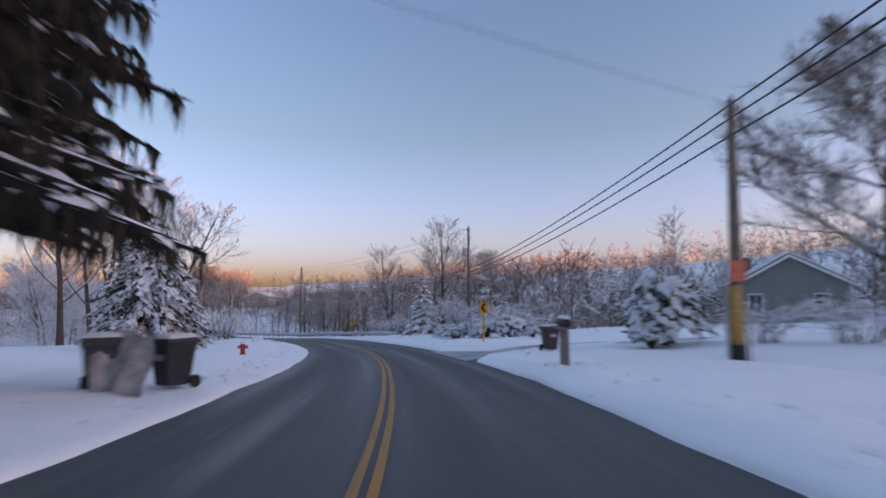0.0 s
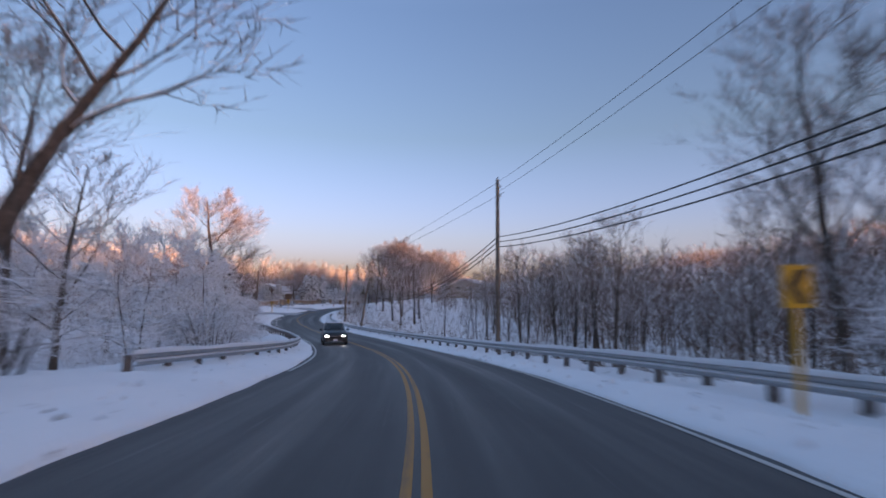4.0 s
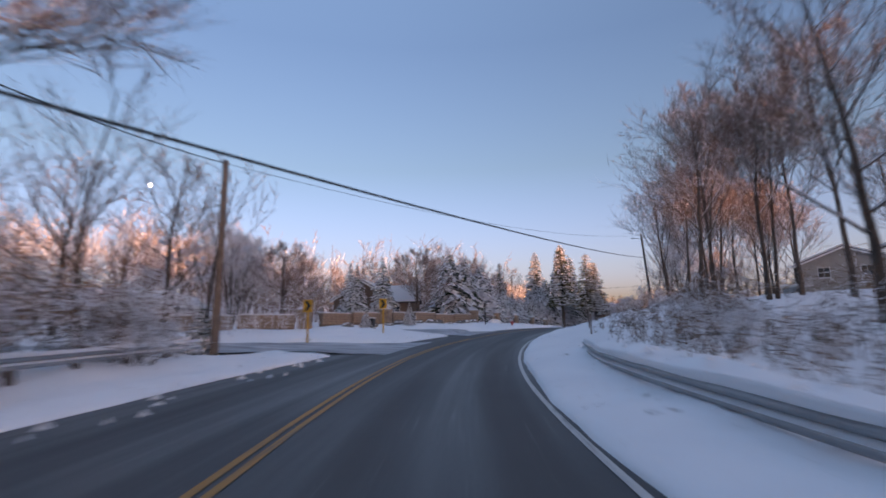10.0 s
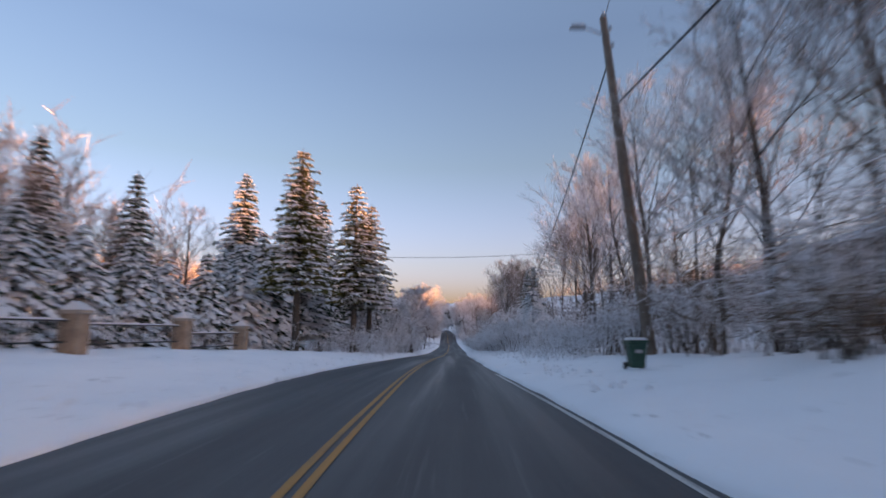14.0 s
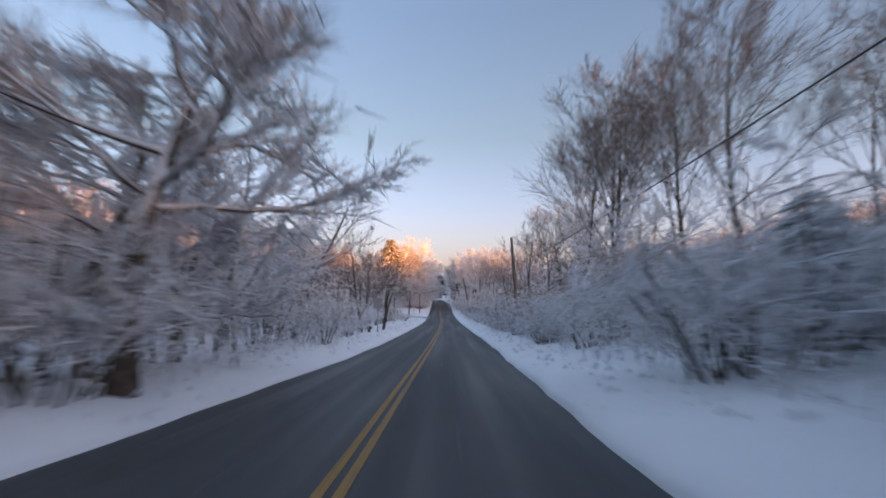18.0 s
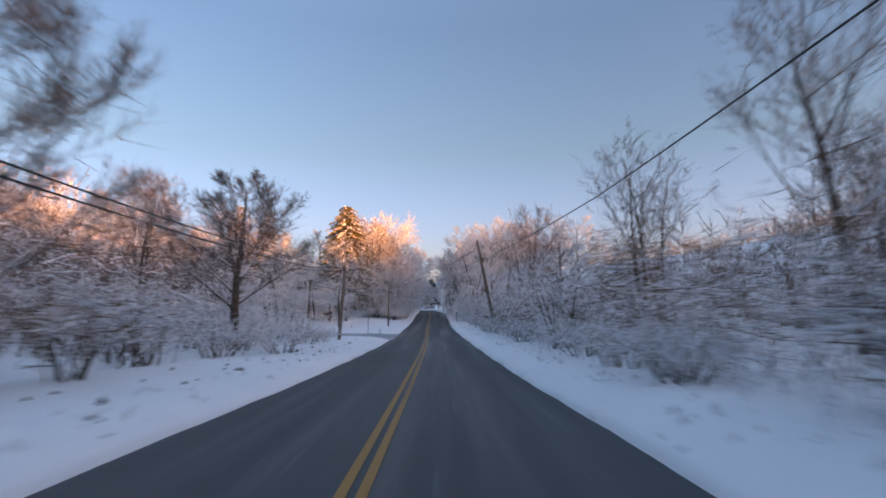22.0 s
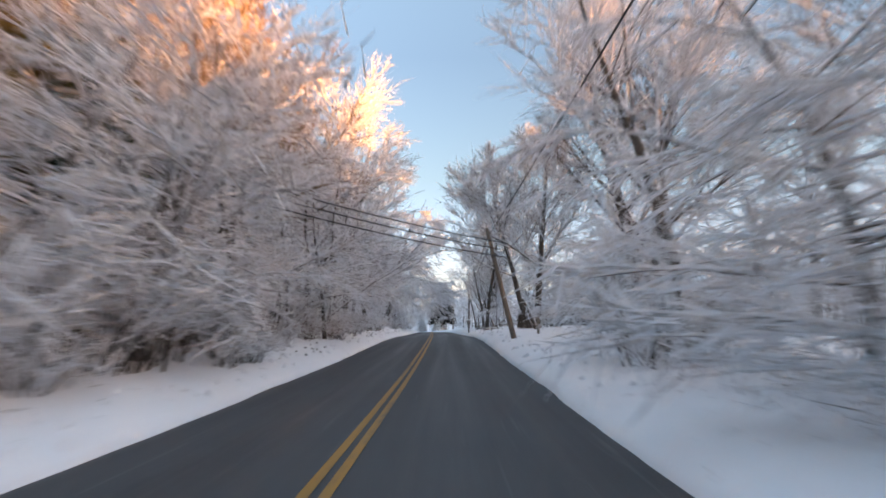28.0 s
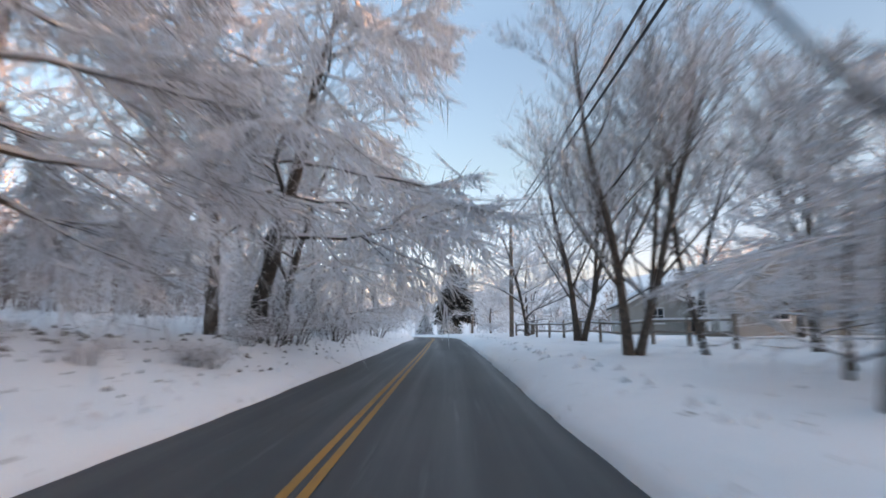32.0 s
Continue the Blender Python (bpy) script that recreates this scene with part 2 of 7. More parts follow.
# ---- the road's line: the wheel track of the lane ----
ROAD_AXIS = [
    (46.36, -234.59, 1.9),
    (54.12, -205.61, 0.9),
    (56.14, -191.97, 0.35),
    (56.73, -177.7, -0.26),
    (55.86, -163.3, -0.89),
    (53.55, -148.81, -1.48),
    (49.85, -134.44, -2.11),
    (44.72, -120.34, -2.85),
    (37.98, -106.6, -3.38),
    (29.98, -93.19, -3.62),
    (21.86, -80.26, -3.6),
    (14.38, -67.22, -3.41),
    (8.07, -53.26, -3),
    (3.48, -38.47, -2.39),
    (0.82, -22.83, -1.81),
    (0.01, -7.45, -1.47),
    (0.13, 7.44, -1.53),
    (0.35, 37.18, -2.32),
    (0.35, 66.17, -3.27),
    (0.63, 95.1, -3.89),
    (0.87, 121.94, -4.18),
    (0.95, 147.5, -4.19),
    (0.78, 171.38, -3.81),
    (0.78, 195.57, -3),
    (0.66, 219.45, -1.8),
    (0.46, 232.19, -1.41),
    (-0.75, 272.19, -0.35),
    (-2.9, 304.19, 0.25),
    (-11.5, 334.19, 0.45),
    (-26.5, 364.19, 0.55),
    (-169.54, 562.19, 2.09),
]


def spline(points, n=16):
    q = np.array(points, float)
    q = np.vstack([2 * q[0] - q[1], q, 2 * q[-1] - q[-2]])
    out = []
    for i in range(1, len(q) - 2):
        p0, p1, p2, p3 = q[i - 1:i + 3]
        d = [max(np.linalg.norm(b - a), 1e-6) ** 0.5 for a, b in ((p0, p1), (p1, p2), (p2, p3))]
        t1 = ((p1 - p0) / d[0] - (p2 - p0) / (d[0] + d[1]) + (p2 - p1) / d[1]) * d[1]
        t2 = ((p2 - p1) / d[1] - (p3 - p1) / (d[1] + d[2]) + (p3 - p2) / d[2]) * d[1]
        for u in np.arange(n) / n:
            out.append((2 * u**3 - 3 * u**2 + 1) * p1 + (u**3 - 2 * u**2 + u) * t1 + (-2 * u**3 + 3 * u**2) * p2 + (u**3 - u**2) * t2)
    out.append(q[-2])
    return np.array(out)


_c = spline(ROAD_AXIS, 24)
_l = np.r_[0, np.cumsum(np.hypot(*np.diff(_c[:, :2], axis=0).T))]
S = np.arange(0, _l[-1], 1.0)
AXIS = np.stack([np.interp(S, _l, _c[:, k]) for k in range(3)], 1)
TAN = np.gradient(AXIS[:, :2], axis=0)
TAN /= np.linalg.norm(TAN, axis=1)[:, None]
NOR = np.stack([TAN[:, 1], -TAN[:, 0]], 1)
S_END = float(S[-1])


def axis_at(s):
    x, y, z, a, b = (np.interp(s, S, c) for c in (AXIS[:, 0], AXIS[:, 1], AXIS[:, 2], NOR[:, 0], NOR[:, 1]))
    return x, y, z, a, b


# chainage, left edge, centre line, right edge
EDGE_S = [0, 30, 45, 58, 75, 95, 120, 143, 160, 175, 190, 205, 215, 237, 250, 262, 280, 297, 325, 345, 380, 425, 465, 490, 560]
EDGE_L = [-4, -4, -4, -3.4, -3.5, -4, -4.3, -4.4, -5.6, -6.2, -6.6, -6, -4.9, -4.1, -5, -5.5, -4.8, -4.2, -3.4, -3.6, -3.4, -3.6, -3.9, -3.6, -3.6]
CENTRE = [-0.6, -0.6, -0.5, -0.2, -0.2, -0.1, -0.7, -1.25, -1.4, -1.8, -2.5, -2.8, -1.95, -1.1, -1.5, -1.7, -1.6, -1.0, -0.73, -0.73, -0.8, -1.06, -1.1, -1.4, -1.4]
EDGE_R = [3, 3, 3.1, 3.4, 3.6, 3.8, 3, 2.6, 2.1, 1.9, 1.5, 1.5, 1.85, 2.9, 2.2, 1.6, 1.6, 1.65, 2.45, 2.4, 1.95, 1.9, 2.15, 1.5, 1.5]


def smooth_tab(s, xs, ys):
    return sum(np.interp(np.asarray(s, float) + d, xs, ys) for d in (-8, -4, 0, 4, 8)) / 5


# heights over the road at the verge, 8 m, 20 m and 50 m from the wheel track
RIGHT = [(0, .2, .3, .6, 1), (30, .25, .3, .6, 1), (60, .3, .5, 1, 1.5), (85, .3, .6, .5, 0), (100, .15, -.6, -2, -2), (120, .15, -1, -2.5, -2.5),
         (160, .15, -.8, -2.2, -2), (185, .2, .1, -.3, 0), (200, .3, 1, 1.5, 2), (214, .4, 1.7, 2.4, 2.8), (226, .3, 1.5, 2.4, 3), (243, .3, 2, 2.7, 3.2),
         (255, .3, .8, 1.5, 2.5), (276, .3, .7, 1.4, 2), (294, .35, 1.2, 3.2, 4.5), (318, .35, 1, 2.6, 3.6), (338, .35, .5, .6, .5), (400, .35, .5, .6, 1), (440, .35, .4, .5, .6), (452, .45, .6, .7, .8), (464, .55, .8, .9, 1.0), (490, .55, .75, .9, 1.0), (515, .5, .65, .8, 1.0), (600, .4, .5, .7, 1)]
LEFT = [(0, .15, .3, .5, .8), (30, .15, .3, .5, .8), (80, .2, .4, .6, .6), (100, .3, .5, .4, -.5), (120, .15, -.6, -1.5, -2), (180, .15, -.5, -1, -1),
        (200, .15, .2, .6, 1), (225, .2, .5, 1, 1.5), (250, .25, .6, 1.2, 1.6), (280, .3, .5, 1, 1.5), (300, .3, .3, .5, 1), (330, .3, .2, 0, 0),
        (385, .3, .3, .3, 1), (400, .15, .2, .4, 1.5), (430, .2, .3, .8, 2), (445, .35, .9, 1.8, 3), (600, .4, 1.2, 2.2, 3.5)]
# side roads and drives: chainage at the junction, side, half width, skew along the road per metre out, length
SIDE_ROADS = [(55, 1, 1.6, 0.02, 45), (204, -1, 2.6, -0.1, 60), (226, 1, 1.9, 1.0, 26), (219, -1, 2.8, 0.25, 14), (401, -1, 3.4, 0.05, 60)]


def side_mask(s, lat):
    """1 on a side road, falling to 0 at its snow banks; and its half width is wider at the mouth."""
    m = np.zeros(np.broadcast(s, lat).shape)
    for s0, sd, hw, sk, ln in SIDE_ROADS:
        out = lat * sd
        d = np.abs(s - s0 - sk * out)
        flare = hw + 3.0 * np.exp(-np.clip(out - 2.5, 0, None) / 2.2)
        k = np.clip((flare + 0.9 - d) / 0.9, 0, 1) * (out > 0) * np.clip((ln + 4 - out) / 4, 0, 1)
        m = np.maximum(m, k)
    return m


# guard rails: chainage and offset from the wheel track
RAIL_R = [(86, 7.9), (94, 7.1), (100, 6.5), (110, 5.6), (120, 4.95), (130, 4.6), (140, 4.2), (150, 3.8), (160, 3.45), (172, 3.35), (184, 3.35), (192, 3.3), (197, 3.6)]
RAIL_L = [(101, -7.0), (108, -6.2), (116, -5.4), (124, -5.2), (132, -5.6), (140, -5.9), (148, -6.5), (156, -7.0), (164, -7.9), (172, -9.2), (180, -10.3), (188, -10.9), (198, -11.2)]


def wob(x, y, f, ph=0.0):
    return (np.sin(x * f + ph) * np.cos(y * f * 1.13 - ph) + 0.6 * np.sin(x * f * 2.3 - y * f * 1.7 + ph * 2) + 0.4 * np.sin(y * f * 3.9 + x * f * 3.1)) / 2


def rise(s, lat):
    """The snow's height over the road beside it."""
    s, lat = np.broadcast_arrays(np.asarray(s, float), np.asarray(lat, float))
    out = np.zeros(s.shape)
    for tab, sd, edge in ((RIGHT, 1, EDGE_R), (LEFT, -1, EDGE_L)):
        t = np.array(tab)
        e = np.abs(smooth_tab(s, EDGE_S, edge))
        a = lat * sd
        h = [smooth_tab(s, t[:, 0], t[:, k]) for k in range(1, 5)]
        d = np.clip(a - e, 0, None)
        v = np.where(a < e + 1.2, h[0] * np.sin(np.clip(d / 1.2, 0, 1) * 1.57) ** 0.7,
            np.where(a < 8, h[0] + (h[1] - h[0]) * (a - e - 1.2) / np.maximum(8 - e - 1.2, 0.5),
            np.where(a < 20, h[1] + (h[2] - h[1]) * (a - 8) / 12, h[2] + (h[3] - h[2]) * np.clip((a - 20) / 30, 0, 1))))
        v = v + np.clip(d - 0.3, 0, 1) * (0.06 * wob(s, a, 1.9) + 0.1 * wob(s, a, 0.55, 1.0)) + np.clip((d - 3) / 6, 0, 1) * 0.16 * wob(s, a, 0.23, 2.0)
        rs_, rl_ = np.abs(np.array(RAIL_R if sd > 0 else RAIL_L)).T
        back = a - np.interp(s, rs_, rl_) - 0.62
        ends = np.clip((s - rs_[0]) / 5, 0, 1) * np.clip((rs_[-1] - s) / 5, 0, 1)
        v = v + ends * (0.46 if sd > 0 else 0.5) * np.exp(-np.where(back < 0, (back / 0.38) ** 2, (back / 1.3) ** 2)) * (1 + 0.25 * wob(s, a, 0.7, 3.0))
        out = np.where(lat * sd > 0, v, out)
    far = np.clip((np.abs(lat) - 50) / 60, 0, 1)
    # rise added far to the right, heights set by the shade it casts
    shade_rise = np.clip((lat - 70) / 80, 0, 1)
    out = out + np.where(lat < 0, 3.5 * far + 6.5 * np.clip((-lat - 42) / 70, 0, 1) * np.clip((s - 150) / 60, 0, 1)
                          + 5.0 * np.clip((-lat - 30) / 26, 0, 1) * np.clip((s - 345) / 30, 0, 1) * np.clip((500 - s) / 40, 0, 1), 0.0) + (11.0 + 9.5 * np.clip((205 - s) / 60, 0, 1) + 4.0 * np.exp(-(((s - 290) / 45) ** 2)) + 10.0 * np.clip((s - 335) / 50, 0, 1) + 7.0 * np.clip((s - 385) / 40, 0, 1)) * shade_rise * shade_rise * (3 - 2 * shade_rise)
    m = side_mask(s, lat)
    flat = np.where(np.abs(lat) < 6, 0.0, 0.5 * out)
    return out * (1 - m) + m * (np.minimum(flat, out) + 0.01)


def place(s, lat, dz=0.0):
    x, y, z, a, b = axis_at(s)
    return Vector((x + a * lat, y + b * lat, z + float(rise(s, lat)) + dz))


def mesh_object(name, v, f, mat, parent=None, label="", smooth=False, link=True):
    me = bpy.data.meshes.new(name)
    me.from_pydata(v if isinstance(v, list) else v.tolist(), [], f if isinstance(f, list) else f.tolist())
    for m in mat if isinstance(mat, (list, tuple)) else [mat]:
        me.materials.append(m)
    if smooth:
        me.polygons.foreach_set("use_smooth", [True] * len(me.polygons))
    me.update()
    if not link:
        return me
    ob = new(name, me)
    if parent:
        ob.parent = parent
    if label:
        ob["label"] = label
    return ob


def grid_faces(nu, nv, flip=False):
    i, j = np.meshgrid(np.arange(nu - 1), np.arange(nv - 1), indexing="ij")
    a = i * nv + j
    q = np.stack([a, a + 1, a + nv + 1, a + nv], -1).reshape(-1, 4)
    return q[:, ::-1] if flip else q


def strip(name, s, lats, dz, mat, **kw):
    """A sheet along the road: s (n), lats (n, k) and heights over the road (n, k)."""
    x, y, z, a, b = axis_at(s)
    v = np.stack([x[:, None] + a[:, None] * lats, y[:, None] + b[:, None] * lats, z[:, None] + dz], -1).reshape(-1, 3)
    ob = mesh_object(name, v, grid_faces(len(s), lats.shape[1], True), mat, **kw)
    uv = ob.data.uv_layers.new(name="along_road")
    idx = np.empty(len(ob.data.loops), int)
    ob.data.loops.foreach_get("vertex_index", idx)
    both = np.stack([lats.ravel(), np.broadcast_to(s[:, None], lats.shape).ravel()], 1)
    uv.data.foreach_set("uv", both[idx].ravel())
    return ob


# ---- road ----
rs = np.arange(0, S_END, 1.0)
el, cl, er = (smooth_tab(rs, EDGE_S, t) for t in (EDGE_L, CENTRE, EDGE_R))
u = np.linspace(0, 1, 9)
lat = (el - 1.0)[:, None] * (1 - u) + (er + 1.0)[:, None] * u
crown = 0.05 * (1 - (2 * u - 1) ** 2) - 0.03
road = tagged(strip("road", rs, lat, np.broadcast_to(crown, lat.shape) + 0 * lat, ASPHALT, smooth=True), "grey asphalt two-lane road with snow along both edges", "road", kind="structure")


def painted(name, s, centre, width, mat, label, gaps=0.0):
    fr = np.clip((centre - el_at(s) + 1) / (er_at(s) - el_at(s) + 2), 0, 1)
    h = 0.05 * (1 - (2 * fr - 1) ** 2) - 0.03 + 0.008
    lats = np.stack([centre - width / 2, centre + width / 2], 1)
    return tagged(strip(name, s, lats, np.stack([h, h], 1), mat), label, "road marking", kind="structure")


def el_at(s):
    return smooth_tab(s, EDGE_S, EDGE_L)


def er_at(s):
    return smooth_tab(s, EDGE_S, EDGE_R)


for k, off in enumerate((-0.09, 0.09)):
    painted("centre_line", rs, cl + off, 0.1, YELLOW, "worn double yellow centre line")
for s0, s1, side in ((60, 150, 1), (150, 212, 1), (236, 262, 1), (105, 150, -1)):
    s_ = np.arange(s0, s1, 1.0)
    painted("edge_line", s_, (er_at(s_) - 0.12) if side > 0 else (el_at(s_) + 0.15), 0.1, WHITE_LINE, "faded white road edge line half under snow")

# side roads
for k, (s0, sd, hw, sk, ln) in enumerate(SIDE_ROADS):
    o = np.linspace(1.5, ln, 40)
    w = hw + 3.0 * np.exp(-np.clip(o - 2.5, 0, None) / 2.2)
    w_ = np.linspace(-1, 1, 7)
    ss = s0 + sk * o[:, None] + w[:, None] * w_
    ll = (o * sd)[:, None] + 0 * ss
    x, y, z, a, b = axis_at(ss)
    hz = rise(ss, ll) + 0.02 - 0.05 * (np.abs(ll) < 3.5)
    v = np.stack([x + a * ll, y + b * ll, z + hz], -1).reshape(-1, 3)
    tagged(mesh_object("side_road", v, grid_faces(40, 7, sd < 0), SLUSH, smooth=True), "ploughed grey side road with thin trodden snow", "road", kind="structure")

# verges: fine snow strips beside the road
vs = np.arange(0, S_END, 0.5)
for sd, name in ((1, "snow_verge"), (-1, "snow_verge")):
    e = np.abs(er_at(vs) if sd > 0 else el_at(vs)) + 0.1 * wob(vs, vs * 0.3, 0.35) + 0.05 * wob(vs, vs * 0.2, 1.1, 1.0)
    d = np.array([0, .05, .12, .25, .45, .7, 1.0, 1.4, 1.9, 2.5, 3.2, 4.0, 5.0, 6.5])
    ll = (e[:, None] + d) * sd
    sv = np.broadcast_to(vs[:, None], ll.shape)
    hz = rise(sv, ll) + 0.025 * wob(sv * 3.1, ll * 3.1, 1.7) * (d > .2) - 0.1 * (d == 0) - 0.02 * (d == .05) + 0.05 * np.minimum(d, 0.2)
    m = side_mask(sv, ll)
    hz = hz - 0.35 * m
    hz[:, -1] -= 0.12
    tagged(strip(name, vs, ll if sd > 0 else ll[:, ::-1], hz if sd > 0 else hz[:, ::-1], VERGE, smooth=True), "ploughed snow bank along the road edge", "snow", kind="structure")

# ground: one sheet to the horizon
gx = np.r_[-3000, -1500, -800, -400, -250, np.arange(-180, 240, 2.0), 300, 450, 900, 1500, 3000]
gy = np.r_[-3000, -1500, -800, -500, -360, np.arange(-300, 420, 2.5), 450, 500, 560, 700, 1000, 1600, 3000]
GX, GY = np.meshgrid(gx, gy, indexing="ij")
P = np.stack([GX.ravel(), GY.ravel()], 1)
near_i = np.empty(len(P), int)
coarse = AXIS[::3, :2]
for k in range(0, len(P), 4000):
    dd = ((P[k:k + 4000, None] - coarse[None]) ** 2).sum(-1)
    near_i[k:k + 4000] = np.argmin(dd, 1) * 3
off = P - AXIS[near_i, :2]
gs = S[near_i] + (off * TAN[near_i]).sum(1)
gl = (off * NOR[near_i]).sum(1)
gl = np.where(np.abs((off * TAN[near_i]).sum(1)) > 6, np.sign(gl + 1e-9) * np.hypot(*off.T), gl)
gz = np.interp(gs, S, AXIS[:, 2]) + rise(np.clip(gs, 0, S_END), gl)
inner = np.clip((7.0 - np.minimum(np.where(gl > 0, gl - er_at(gs), -gl + el_at(gs)), 7.0)) / 3.0, 0, 1)
gz = gz - 0.45 * inner - 0.02
gz = gz - 0.06 * side_mask(gs, gl)
tagged(mesh_object("ground", np.stack([GX.ravel(), GY.ravel(), gz], 1), grid_faces(len(gx), len(gy), True), SNOW, smooth=True), "snow-covered ground with gentle banks", "snow", kind="structure")


# ---- trees ----
class Sheaf:
    """Collects tubes and spikes for one mesh."""
    def __init__(self):
        self.v, self.f = [], []

    def tube(self, pts, rad, n):
        base = len(self.v)
        for k, (p, r) in enumerate(zip(pts, rad)):
            d = (pts[min(k + 1, len(pts) - 1)] - pts[max(k - 1, 0)]).normalized()
            a = d.orthogonal().normalized()
            b = d.cross(a)
            for j in range(n):
                w = 2 * math.pi * j / n
                self.v.append(p + (a * math.cos(w) + b * math.sin(w)) * r)
        for k in range(len(pts) - 1):
            for j in range(n):
                q, q2 = base + k * n + j, base + k * n + (j + 1) % n
                self.f.append((q, q2, q2 + n, q + n))

    def spike(self, p, tip, r):
        d = tip - p
        a = d.orthogonal().normalized() * r
        b = d.cross(a).normalized() * r
        k = len(self.v)
        self.v += [p + a, p - a * 0.5 + b * 0.87, p - a * 0.5 - b * 0.87, tip]
        self.f += [(k, k + 1, k + 3), (k + 1, k + 2, k + 3), (k + 2, k, k + 3)]

    def sliver(self, p, tip, r):
        d = tip - p
        a = d.orthogonal().normalized()
        w = (len(self.v) * 2.39) % 6.28
        a = (a * math.cos(w) + d.cross(a).normalized() * math.sin(w)) * r
        k = len(self.v)
        self.v += [p + a, p - a, tip]
        self.f.append((k, k + 1, k + 2))

    def pad(self, p, d, ln, wd, th):
        """A low lump of snow along d."""
        d = d.normalized()
        side = d.cross(Vector((0, 0, 1)))
        side = side.normalized() if side.length > 1e-3 else Vector((1, 0, 0))
        up = side.cross(d)
        k = len(self.v)
        ring = [(-0.5, 0), (-0.2, 0.5), (0.25, 0.45), (0.5, 0), (0.25, -0.45), (-0.2, -0.5)]
        for a, b in ring:
            self.v.append(p + d * ln * a + side * wd * b - up * th * 0.15)
        self.v += [p + up * th - d * ln * 0.12, p + up * th * 0.85 + d * ln * 0.16]
        t0, t1 = k + 6, k + 7
        self.f += [(k, t0, k + 1), (k + 1, t0, t1), (k + 1, t1, k + 2), (k + 2, t1, k + 3), (k + 3, t1, k + 4), (k + 4, t1, t0), (k + 4, t0, k + 5), (k + 5, t0, k)]

    def mesh(self, name, mat, smooth=True):
        return mesh_object(name, [tuple(p) for p in self.v], self.f, mat, smooth=smooth, link=False)


def assemble(name, parts, label, category):
    """A template: the name, the (part name, mesh) pairs, the label and the category."""
    return name, parts, label, category


def stand(template, m, label="", group=""):
    name, kids, lab, cat = template
    root = new(name)
    root.matrix_world = m
    for pname, me in kids:
        ch = new(pname, me)
        ch.parent = root
        if pname != "trunk":
            ch["kind"] = "stuff"
    tagged(root, label or lab, cat, group)
    return root


